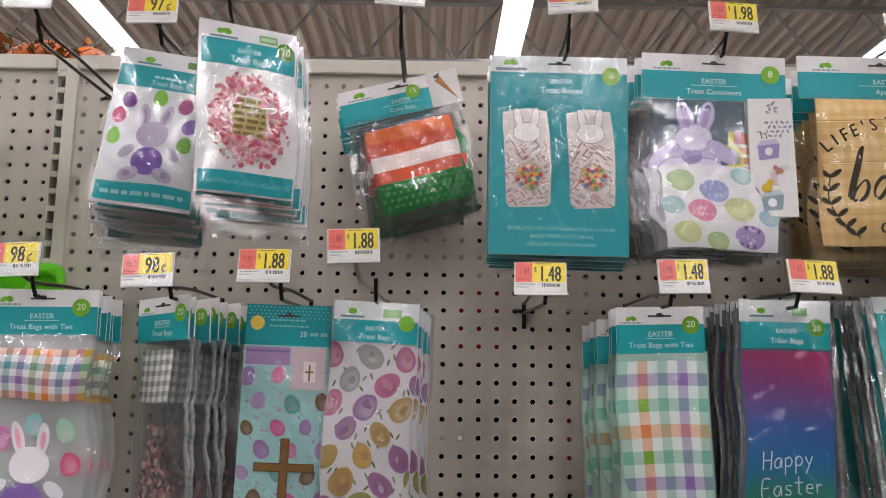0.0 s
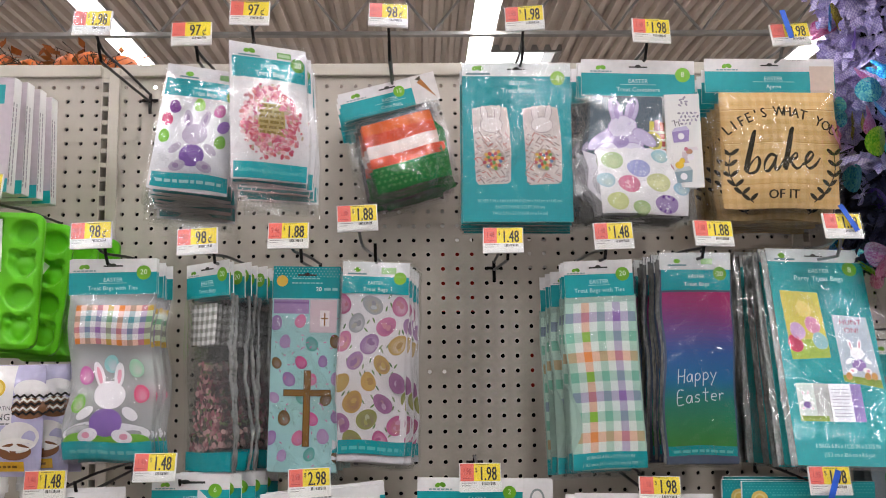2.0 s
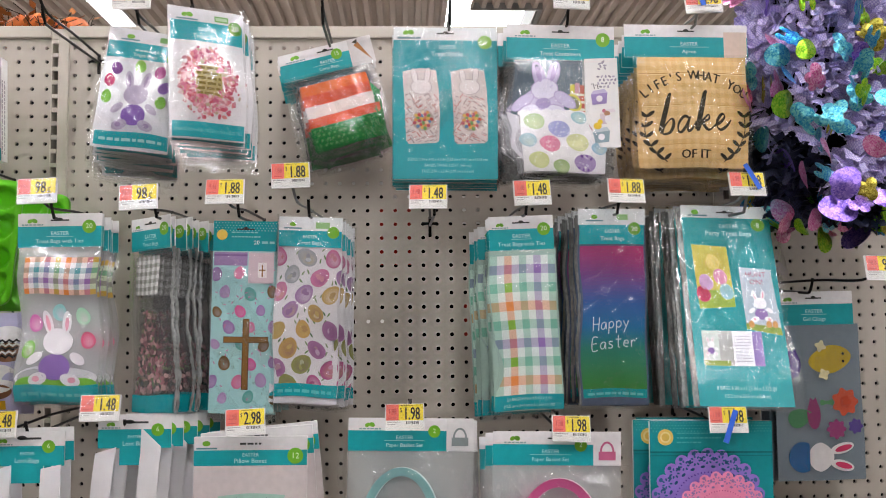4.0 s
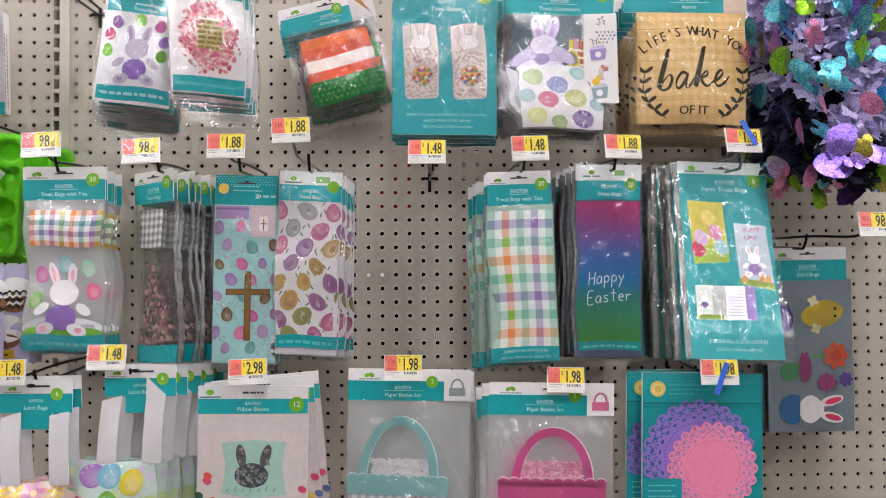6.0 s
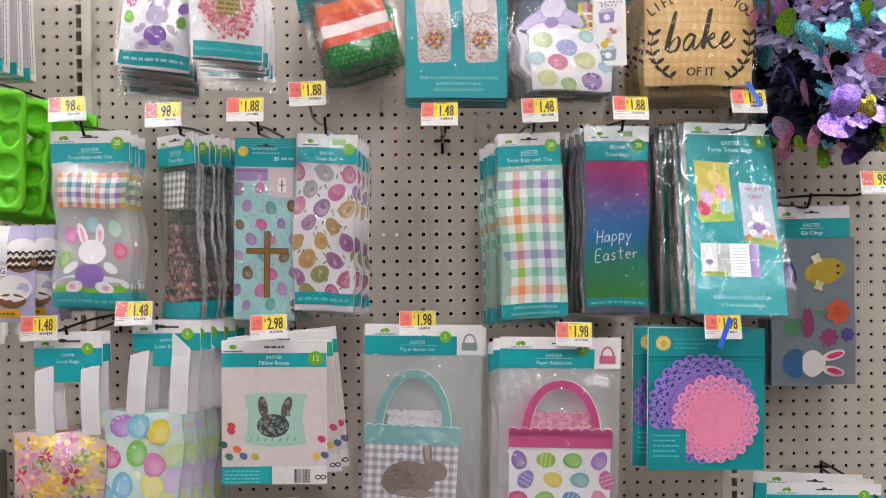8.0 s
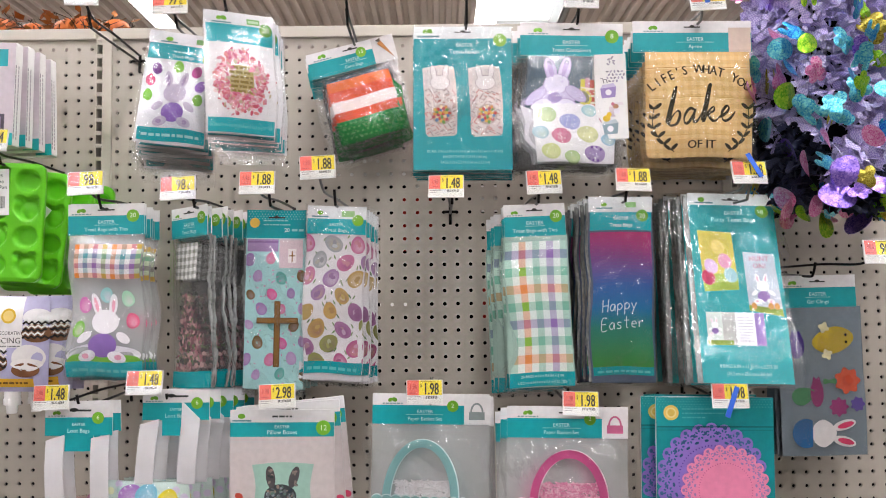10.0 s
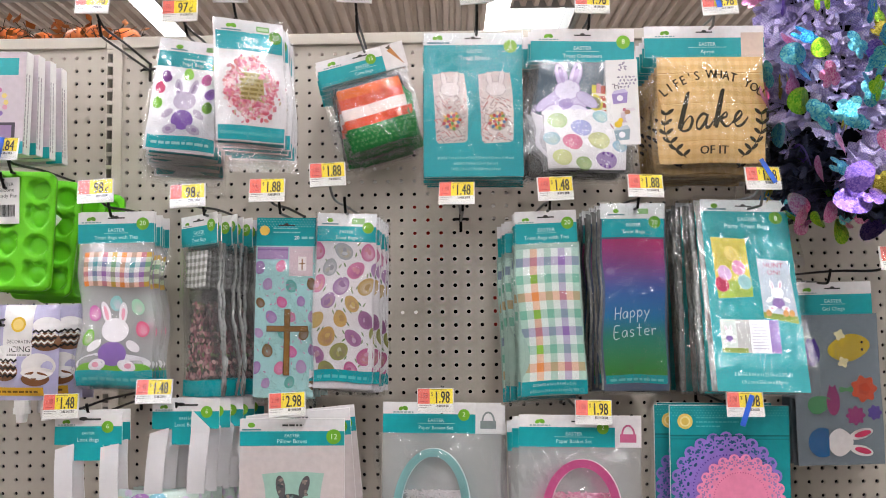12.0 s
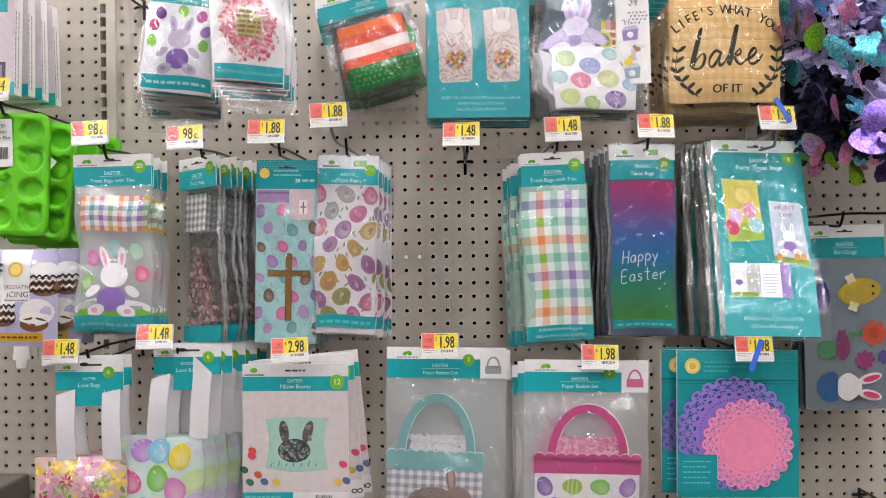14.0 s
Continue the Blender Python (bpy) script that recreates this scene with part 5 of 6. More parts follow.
# ---- lower row ----
def scallop_disc(a, cx, cz, r, n, col, layer, hole=None, inner=None):
    """A paper doily: scalloped rim, two rings of punched holes, a plain middle."""
    for k in range(n):
        an = k * math.tau / n
        a.ell(cx + r * 0.92 * math.cos(an), cz + r * 0.92 * math.sin(an), r * 0.125, r * 0.125, col, layer, n=12)
    a.ell(cx, cz, r * 0.95, r * 0.95, col, layer + 1, n=48)
    if hole:
        for k in range(n):
            an = k * math.tau / n
            c, s = math.cos(an), math.sin(an)
            a.ell(cx + r * 0.975 * c, cz + r * 0.975 * s, r * 0.034, r * 0.04, hole, layer + 2, math.degrees(an), n=8)
            for q in range(7):
                e = q * math.tau / 7
                a.ell(cx + r * (0.85 * c + 0.07 * math.cos(e)), cz + r * (0.85 * s + 0.07 * math.sin(e)), r * 0.028, r * 0.017, hole, layer + 2, math.degrees(e), n=6)
            for d in (-0.14, 0.14):
                a.ell(cx + r * 0.86 * math.cos(an + d), cz + r * 0.86 * math.sin(an + d), r * 0.044, r * 0.02, hole, layer + 2, math.degrees(an) + 40 * (1 if d > 0 else -1), n=8)
                a.ell(cx + r * 0.72 * math.cos(an + d), cz + r * 0.72 * math.sin(an + d), r * 0.024, r * 0.036, hole, layer + 2, math.degrees(an), n=8)
        for k in range(64):
            an = k * math.tau / 64
            a.ell(cx + r * 0.62 * math.cos(an), cz + r * 0.62 * math.sin(an), r * 0.018, r * 0.012, inner or hole, layer + 2, math.degrees(an), n=6)


def ribbon(x0, z0, x1, z1, w, parent, fold, y=0.0):
    """A flat white handle strap, folded over at its top."""
    bm = bmesh.new()
    n = 12
    vs = []
    for k in range(n + 1):
        u = k / n
        cx, cz = x0 + (x1 - x0) * u, z0 + (z1 - z0) * u
        yy = y - 0.004 * math.sin(u * math.pi)
        vs.append([bm.verts.new((cx - w / 2, yy, cz - (fold if k == 0 else 0))), bm.verts.new((cx + w / 2, yy - 0.001, cz)),
                   bm.verts.new((cx + w / 2, yy + 0.0005, cz)), bm.verts.new((cx - w / 2, yy + 0.0015, cz - (fold if k == 0 else 0)))])
    for u, v in zip(vs, vs[1:]):
        for i in range(4):
            bm.faces.new((u[i], u[(i + 1) % 4], v[(i + 1) % 4], v[i]))
    bm.faces.new(vs[0][::-1]), bm.faces.new(vs[-1])
    part("handle", bm, RIBBON, parent, "white ribbon handle", smooth=False)


def loot_bag(kind):
    first = kind == "flowers"
    x, y, z = (-0.5675, -0.262, 1.288) if first else (-0.4145, -0.252, 1.3075)
    t = pack("loot_bag", "plastic loot bag with white ribbon handles and " + ("bright printed flowers" if first else "pastel printed eggs"), "loot bags", x, y, z, 0.5)
    w, hh = 0.108, (0.05 if first else 0.048)
    a = Art()
    header_art(a, w, hh, None, "6", 0.42, 0.0095, badge=0.031 if first else 0.034)
    a.rect(-0.022, -hh - 0.025, 0.024, -hh, TEAL, 2)
    a.text("EASTER", 0.0, -hh * 0.42 - 0.013, 0.0062, "d9f1f0", 4), a.text("Loot Bags", 0.0, -hh * 0.42 - 0.024, 0.009, "d9f1f0", 4)
    a.rect(-0.014, -0.0115, 0.02, -0.0085, "3f4242", 4), a.ell(-0.008, -0.009, 0.007, 0.003, "3f4242", 4)
    bm = bmesh.new()
    box(bm, -w / 2, 0, -hh, w / 2, 0.0015, 0)
    box(bm, -0.022, 0.0001, -hh - 0.025, 0.024, 0.0014, -hh)
    c = part("header_card", bm, WHITECARD, t, "white and teal printed header card")
    a.mesh("header_print", CARD, c)
    top = -0.155 if first else -0.146
    dx = -0.022 if first else -0.04
    for x0, x1, f in (((-0.0465, -0.041, 0.03), (0.026, 0.031, 0.006)) if first else ((-0.051, -0.056, 0.026), (0.015, 0.012, -0.028))):
        ribbon(x0 + 0.01, -hh + 0.002, x1 + 0.006, top - 0.004, 0.0295, t, f, -0.003)
    w2, h2 = (0.142, 0.20) if first else (0.132, 0.20)
    b, f = bag_body("bag", w2, h2, top, 0.012, "d6bcb4" if first else "d6e6e0", t, FOILCARD)
    b.matrix_basis = pose(dx, 0, 0, 0, -2 if first else 1, 0)
    a = Art(f)
    a.clip = w2 / 2 - 0.0005
    r = random.Random(31 if first else 32)
    if first:
        cols = ("f0c52a", "d8508c", "c98fd0", "f0d04a", "8fb04a", "d98ab8", "7a3f96", "e8a0b0", "c22a5c")
        for k in range(40):
            x, z = -0.062 + 0.027 * (k % 5) + (0.013 if k // 5 % 2 else 0) + r.uniform(-0.006, 0.006), top - 0.018 - 0.0235 * (k // 5) + r.uniform(-0.006, 0.006)
            s, c = r.uniform(0.011, 0.019), r.choice(cols)
            turn, n = r.random(), r.choice((5, 6, 8))
            for q in range(n):
                an = q * math.tau / n + turn
                a.ell(x + s * 0.62 * math.cos(an), z + s * 0.62 * math.sin(an), s * 0.44, s * (1.25 / n), blend(c, "fff4f4", 0.1 * (q % 3)), 2 + 0.6 * (k % 9), math.degrees(an), n=10)
            a.ell(x, z, s * 0.27, s * 0.27, blend(c, "fff2a0", 0.7), 2.4 + 0.6 * (k % 9), n=10)
        for k in range(80):
            a.ell(r.uniform(-0.068, 0.068), top - r.uniform(0.006, 0.195), 0.0065, 0.0026, r.choice(("6f9a4a", "8aa97a", "a0b56a", "d9a0b8", "c98fd0")), 1, r.uniform(0, 180), n=8)
    else:
        cols = ("b884cc", "86c4d8", "e6d23e", "dc6098", "84c456", "d98ac0", "b49ad4", "86c0dc", "e6e08a")
        spots = [(-0.026, -0.022), (0.0, -0.02), (0.032, -0.03), (-0.048, -0.072), (-0.004, -0.064), (0.024, -0.082), (0.05, -0.07), (-0.022, -0.115), (0.024, -0.115), (0.056, -0.11), (-0.055, -0.13), (0.0, -0.16), (0.045, -0.15), (-0.04, -0.175), (0.03, -0.185)]
        pale = ("bfe0da", "cfe4a4", "e8e4a8", "c9dff0", "d9c8e8")
        for k, (x, z) in enumerate(spots):
            c = cols[k % 9] if x < 0.038 else pale[k % 5]
            egg(a, x, top + z, 0.021, c, 3 + (k % 3) * 3, r.uniform(-60, 60), blend(c, "ffffff", 0.3) if k % 3 == 0 else None, blend(c, "ffffff", 0.5) if k % 3 == 1 else None, soft=blend(c, "f4f0f0", 0.4))
        for k in range(40):
            a.ell(r.uniform(-0.06, 0.06), top - r.uniform(0.004, 0.19), 0.006, 0.006, r.choice(("c9e6e0", "e0d3ea", "eef0c8", "d6e8c0")), 1, n=12)
    a.mesh("bag_print", FOILCARD, b)
    crinkle(w2 + 0.004, h2, top + 0.002, f, b, 41 if first else 42, 0.0035)
    if first:
        stack(t, 1, 0.006, 0.022, 0.001, 41, 1, 3)
    else:
        stack(t, 4, 0.0125, 0.026, -0.0012, 42, 1.6, 3)


def pillow_boxes():
    t = pack("pillow_box_pack", "pale card printed with a mint pillow box and eggs", "pillow boxes", -0.2435, -0.247, 1.2725, 0.6)
    w, h = 0.169, 0.233
    part("card", box(bmesh.new(), -w / 2, 0, -h, w / 2, 0.005, 0, 0.0008), WHITECARD, t)
    a = Art()
    a.rect(-w / 2, -h, w / 2, 0, "d6cbca", 2), a.rect(-w / 2, -0.02, w / 2, 0, "e6e3e4", 3)
    a.ell(-0.066, -0.010, 0.006, 0.004, GREEN, 4), a.rect(-0.081, -0.0185, -0.05, -0.016, "6b8f96", 4), a.bars(-0.016, -0.012, 0.018, 0.003, "3f4242", 4, 2)
    a.rect(-w / 2, -0.043, w / 2, -0.02, TEAL, 3)
    a.text("EASTER", 0.0, -0.0295, 0.0075, "d9f1f0", 4), a.text("Pillow Boxes", 0.0, -0.039, 0.0095, "d9f1f0", 4)
    a.ell(0.067, -0.029, 0.012, 0.012, GREEN, 4), a.text("12", 0.067, -0.033, 0.0125, "eef5df", 5)
    a.poly(smooth_curve([(-0.048, -0.088), (0.0, -0.084), (0.052, -0.087)], 8) + smooth_curve([(0.052, -0.087), (0.046, -0.125), (0.052, -0.168)], 8) + smooth_curve([(0.052, -0.168), (0, -0.172), (-0.048, -0.166)], 8) + smooth_curve([(-0.048, -0.166), (-0.042, -0.125), (-0.048, -0.088)], 8)[:-1], "a6cdbf", 3)
    r = random.Random(3)
    a.ell(-0.002, -0.138, 0.026, 0.019, "3f4648", 4)
    a.ell(-0.018, -0.108, 0.0075, 0.018, "5a5658", 4, 8), a.ell(0.02, -0.108, 0.0075, 0.018, "5a5658", 4, -18)
    for k in range(60):
        an, q = r.uniform(0, 6.3), math.sqrt(r.random())
        a.ell(-0.002 + 0.024 * q * math.cos(an), -0.138 + 0.017 * q * math.sin(an), r.uniform(0.002, 0.004), r.uniform(0.001, 0.003), r.choice(("6b6f74", "2f3a48", "9a8678", "5f7a72", "8d97a0")), 5 + k % 3, r.uniform(0, 180), n=7)
    for x in (-0.018, 0.02):
        for k in range(8):
            a.ell(x + r.uniform(-0.004, 0.004), -0.108 + r.uniform(-0.014, 0.014), 0.003, 0.002, r.choice(("8d8078", "3f4648", "a08a84")), 5 + k % 3, r.uniform(0, 180), n=7)
    for k in range(7):
        a.stroke([(-0.04 + k * 0.012, -0.163), (-0.037 + k * 0.012, -0.158 + 0.004 * (k % 2))], 0.0012, "5f7a78", 5)
    for x, z, c in ((-0.069, -0.138, "d9503c"), (-0.07, -0.146, "d9446c"), (-0.082, -0.168, "2f5a48"), (-0.06, -0.176, "e0662f"), (-0.073, -0.188, "3f7a5a"), (-0.05, -0.187, "4a6a9a"), (-0.031, -0.188, "e0c050"), (0.076, -0.16, "d9446c"), (0.068, -0.188, "e0c050"), (0.081, -0.186, "5a6a9a")):
        egg(a, x, z, 0.0068, c, 4, 60)
    a.rect(-w / 2, -h, -0.004, -0.204, TEAL, 4)
    for k in range(4):
        a.bars(-0.08, -0.213 - 0.006 * k, -0.024, 0.0028, "6fc4c4", 5, k)
    a.rect(-0.004, -h, w / 2, -0.204, "e2dedf", 4)
    x = 0.032
    while x < 0.058:
        ww = r.choice((0.0006, 0.001, 0.0015))
        a.rect(x, -0.231, x + ww, -0.209, "26282a", 5)
        x += ww + r.choice((0.0006, 0.001))
    a.ell(0.070, -0.222, 0.005, 0.004, "55595a", 5), a.ell(0.079, -0.222, 0.005, 0.004, "55595a", 5)
    a.ell(0.070, -0.222, 0.003, 0.002, "e2dedf", 6), a.ell(0.079, -0.222, 0.003, 0.002, "e2dedf", 6)
    a.mesh("card_print", CARD, t)
    m0 = t.matrix_basis.copy()
    for dx, dy, dz, roll in ((0.006, 0.016, 0.009, -4.2), (0.012, 0.03, 0.011, -5.6), (0.009, 0.046, 0.004, -2.0)):
        copy_thing(t, Matrix.Translation((dx, dy, dz)) @ m0 @ pose(0, 0, 0, 0, roll, 1.5))


def arch(a, cx, z, rx, rz, w, col, layer):
    n = 28
    outer = [(cx + rx * math.cos(math.pi * k / n), z + rz * math.sin(math.pi * k / n)) for k in range(n + 1)]
    inner = [(cx + (rx - w) * math.cos(math.pi * k / n), z + (rz - w) * math.sin(math.pi * k / n)) for k in range(n + 1)]
    a.put(outer + inner, [(k, k + 1, n + 2 + k, n + 1 + k) for k in range(n)], col, layer)


def paper_baskets(kind):
    teal = kind == "teal"
    x, y, z = (-0.001, -0.222, 1.2925) if teal else (0.2185, -0.267, 1.2735)
    say = "grey gingham paper basket with a teal handle in film" if teal else "egg-printed paper basket with a pink handle in film"
    t = pack("paper_basket_pack", say, "paper baskets", x, y, z, 1.5)
    w = 0.194
    head_card(w, 0.05, t, "Paper Basket Set", "2", xoff=-0.01, badge=0.036)
    a = Art()
    a.rect(w / 2 - 0.042, -0.05, w / 2, 0, "e6e3e3", 7)
    mark = "8f9a9a" if teal else "d06a92"
    arch(a, w / 2 - 0.021, -0.03, 0.011, 0.016, 0.003, mark, 8), a.rect(w / 2 - 0.034, -0.042, w / 2 - 0.008, -0.029, mark, 8)
    a.mesh("header_picture", CARD, t)
    h = 0.266 if teal else 0.252
    b, f = bag_body("bag", w, h, -0.048, 0.004, "milky", t)
    main, dark = ("7fb0b0", "679a9c") if teal else ("c94f8a", "b03a76")
    # the basket itself, card standing inside the bag
    g = bmesh.new()
    bw, zt, mid = (0.153, -0.172, -0.010) if teal else (0.162, -0.151, 0.002)
    low = zt - 0.128 if teal else zt - 0.142
    box(g, -bw / 2, -0.012, low, bw / 2, -0.006, zt, 0.001)
    k = part("basket", g, WHITECARD, t, "printed paper basket")
    k.matrix_basis = pose(mid, 0, 0, 0, 2 if teal else 0.5, 0)
    a = Art(lambda x, z: 0.0125)
    if teal:
        plaid(a, -bw / 2, low, bw / 2, zt - 0.02, ("9c98a2", None) * 11, ("9c98a2", None) * 8, "e9e6e8", 1)
        a.ell(-0.002, -0.252, 0.043, 0.029, "8f7f78", 3), a.ell(0.040, -0.238, 0.021, 0.0165, "957f76", 4, -18), a.ell(0.026, -0.208, 0.008, 0.022, "957f76", 4, 6)
        r = random.Random(2)
        for q in range(220):
            an, rad = r.uniform(0, 6.3), math.sqrt(r.random())
            px, pz = -0.002 + 0.042 * rad * math.cos(an), -0.252 + 0.028 * rad * math.sin(an)
            a.stroke([(px, pz), (px - 0.004, pz - 0.0012)], 0.0008, r.choice(("a5958d", "7a6a62", "b3a39a", "867468")), 6 + q % 3)
        a.ell(0.026, -0.207, 0.004, 0.016, "b89f98", 5, 6), a.ell(-0.02, -0.258, 0.027, 0.021, "84736a", 4), a.ell(0.008, -0.276, 0.034, 0.007, "a0908a", 5)
    else:
        a.rect(-bw / 2, low, bw / 2, zt - 0.02, "ece9ea", 1)
        r = random.Random(9)
        cols = ("8a6ab5", "9cc24a", "7fbf5a", "9a76c0", "8a7fc0", "e0c85a", "79b0b8", "c86a9a", "d9508c", "8fc06a", "5f8fb5", "d98ab0")
        for q in range(16):
            px, pz = -0.066 + (q % 4) * 0.043 + (0.012 if (q // 4) % 2 else 0), zt - 0.044 - (q // 4) * 0.031
            egg(a, px, pz, 0.0155, cols[q % 12], 3, r.choice((70, -30, 85, 20)), blend(cols[q % 12], "ffffff", 0.25) if q % 3 == 1 else None, soft=blend(cols[q % 12], "e8e0c0", 0.35) if q % 3 != 1 else None)
        for q in range(70):
            a.ell(r.uniform(-bw / 2, bw / 2), r.uniform(low, zt - 0.032), 0.0011, 0.0011, "b9a0c0", 2, n=6)
    a.rect(-bw / 2 - 0.002, zt - 0.024, bw / 2 + 0.002, zt, main, 6)
    for q in range(10):
        sx = -bw / 2 + 0.006 + q * (bw - 0.012) / 9
        a.ell(sx, zt + 0.0012, 0.0092, 0.0078, blend(main, "ffffff", 0.55), 5.6, n=16), a.ell(sx, zt, 0.0092, 0.0072, main, 6, n=16)
    top = 0.099 if teal else 0.084
    arch(a, 0.0015, zt, 0.063, top + 0.001, 0.0135, blend(main, "ffffff", 0.6), 4)
    arch(a, 0.0, zt, 0.0625, top, 0.013, main, 5)
    a.mesh("basket_print", CARD, k)
    r = random.Random(4)
    a = Art(f)
    for q in range(420):
        px, pz = mid + r.uniform(-0.046, 0.046), zt + r.uniform(0.004, 0.03)
        an = r.uniform(0, 3.1)
        a.stroke([(px - 0.006 * math.cos(an), pz - 0.003 * math.sin(an)), (px + 0.006 * math.cos(an), pz + 0.003 * math.sin(an))], 0.0022, r.choice(("efe9ea", "e2dcdd", "d8cfd0") if teal else ("e8a3bd", "f0c3d2", "dd86a8")), 2 + q % 4)
    a.mesh("paper_grass", CARD, t, "crinkled paper shreds in the basket")
    crinkle(w + 0.022, h + 0.014, -0.046, lambda x, z: 0.014, t, 51 if teal else 52, 0.0065, FILM_THICK, lift=0.004)
    stack(t, 2, -0.009 if not teal else 0.004, 0.03, -0.008, 51, 1.5, 2, 0.003, True)


def doilies():
    t = pack("doily_pack", "teal card holding a violet and a pink paper doily", "paper doilies", 0.465, -0.237, 1.2815, 1.0)
    w, h = 0.193, 0.234
    part("card", box(bmesh.new(), -w / 2, 0, -h, w / 2, 0.006, 0, 0.001), WHITECARD, t)
    a = Art()
    a.rect(-w / 2, -h, w / 2, 0, "0f9298", 2)
    a.rect(-w / 2, -0.047, w / 2, 0, "15999f", 3)
    for i in range(38):
        for j in range(4):
            a.ell(-w / 2 + 0.003 + i * 0.005 + (j % 2) * 0.0025, -0.003 - j * 0.0042, 0.0009, 0.0009, "63bfc2", 4, n=6)
    a.rect(-w / 2, -0.049, w / 2, -0.0465, "0b7479", 5), a.rect(-w / 2, -0.054, w / 2, -0.0525, "0b7f85", 4)
    a.ell(-0.072, -0.025, 0.0125, 0.0125, "e9c86a", 5), a.ell(-0.072, -0.025, 0.0085, 0.0085, "f2dc98", 6), a.ell(-0.072, -0.025, 0.006, 0.006, "e4bd58", 7)
    for k in range(3):
        a.bars(-0.054, -0.020 - 0.007 * k, 0.045 - 0.03 * k, 0.0022, "4fb3b6", 4, k)
    a.clip = w / 2 - 0.0005
    scallop_disc(a, -0.006, -0.133, 0.088, 24, "9678d0", 5, "3d6f9c", "6c4fae")
    scallop_disc(a, 0.0155, -0.150, 0.0705, 22, "f892b8", 9, "a98ac0", "d8709c")
    a.rect(-w / 2, -0.223, -0.034, -0.166, "1397a0", 14)
    for k in range(5):
        a.bars(-0.088, -0.178 - 0.0085 * k, -0.044 - 0.006 * (k % 2), 0.0022, "6fc8ca", 15, k + 3)
    a.mesh("card_print", CARD, t)
    m0 = t.matrix_basis.copy()
    copy_thing(t, Matrix.Translation((-0.017, 0.034, -0.002)) @ m0)
    copy_thing(t, Matrix.Translation((-0.006, 0.06, -0.001)) @ m0)


def gel_clings():
    t = pack("gel_cling_pack", "clear sleeve of bright gel window stickers with teal header", "gel clings", 0.6975, -0.11, 1.484, -0.5)
    w = 0.138
    head_card(w, 0.058, t, "Gel Clings", None)
    b, f = bag_body("sheet", 0.152, 0.265, -0.057, 0.003, "818d96", t, FOILCARD, "pale translucent backing sheet")

    def cling(cx, cz, c, outline, name="gel_sticker", layer=4, rot=0):
        """A soft sticker cut to one outline, given as its radius by angle."""
        a = Art(f, 0.0004)
        n, q = 48, radians(rot)
        pts = []
        for k in range(n):
            u, v = outline(k * math.tau / n)
            pts.append((cx + u * math.cos(q) - v * math.sin(q), cz + u * math.sin(q) + v * math.cos(q)))
        a.put(pts + [(cx, cz)], [(k, (k + 1) % n, n) for k in range(n)], c, layer)
        return a.mesh(name, FOILCARD, b)

    def oval(rx, rz):
        return lambda an: (rx * math.cos(an), rz * math.sin(an))

    def petals(rad, count, deep):
        return lambda an: (rad * (1 + deep * math.cos(count * an)) * math.cos(an), rad * (1 + deep * math.cos(count * an)) * math.sin(an))

    def tulip(rx, rz):
        return lambda an: (rx * math.cos(an) * (1 - 0.15 * math.sin(an)), rz * math.sin(an) * (1 - (0.28 * abs(math.sin(3 * an)) if math.sin(an) > 0.2 else 0)))
    cling(0.022, -0.117, "c6ac34", lambda an: (0.034 * math.cos(an) * (1 + 0.12 * math.cos(2 * an)), 0.024 * math.sin(an) + 0.004 * math.cos(an)))
    for x, z, rot in ((0.006, -0.094, 70), (0.010, -0.142, -65)):
        cling(x, z, "e3dcae", petals(0.0085, 4, 0.22), "gel_foot", 6, rot)
    for z in (-0.108, -0.121):
        cling(0.045, z, "2a241c", oval(0.0022, 0.0024), "gel_dot", 7)
    cling(-0.044, -0.122, "53408f", tulip(0.014, 0.027))
    cling(0.044, -0.19, "d2593a", petals(0.0215, 7, 0.14))
    cling(0.044, -0.19, "c24a30", petals(0.010, 5, 0.1), "gel_middle", 6)
    cling(0.012, -0.19, "5f9a6a", lambda an: (0.012 * math.cos(an), 0.007 * math.sin(an) * (1 + 0.6 * math.cos(2 * an))))
    cling(-0.012, -0.206, "93386f", tulip(0.0115, 0.029)), cling(-0.036, -0.215, "4f8f62", lambda an: (0.021 * math.cos(an), 0.015 * math.sin(an) * (1 - 0.3 * math.cos(an))), rot=20)
    cling(0.026, -0.236, "a23f7c", petals(0.0155, 8, 0.14))
    cling(0.06, -0.232, "5f4a9a", petals(0.012, 7, 0.13))
    cling(-0.034, -0.282, "2f6a9f", lambda an: (min(0.012, 0.024 * math.cos(an)), 0.026 * math.sin(an)))
    cling(-0.002, -0.282, "e6e2e2", lambda an: (max(-0.02, 0.022 * math.cos(an)), 0.0245 * math.sin(an) * (1 - 0.25 * max(0, math.cos(an)))), "gel_shell", 6)
    for z, rot in ((-0.268, 14), (-0.297, -16)):
        cling(0.034, z, "e6e2e2", oval(0.021, 0.0088), "gel_ear", 7, rot)
        cling(0.036, z, "d9426c", oval(0.015, 0.005), "gel_stripe", 9, rot)
    crinkle(0.154, 0.268, -0.055, f, t, 61, 0.0012, FILM_HARD, 0.0035)
    stack(t, 2, -0.002, 0.02, -0.001, 61, 0.6, 1, 0.0004)


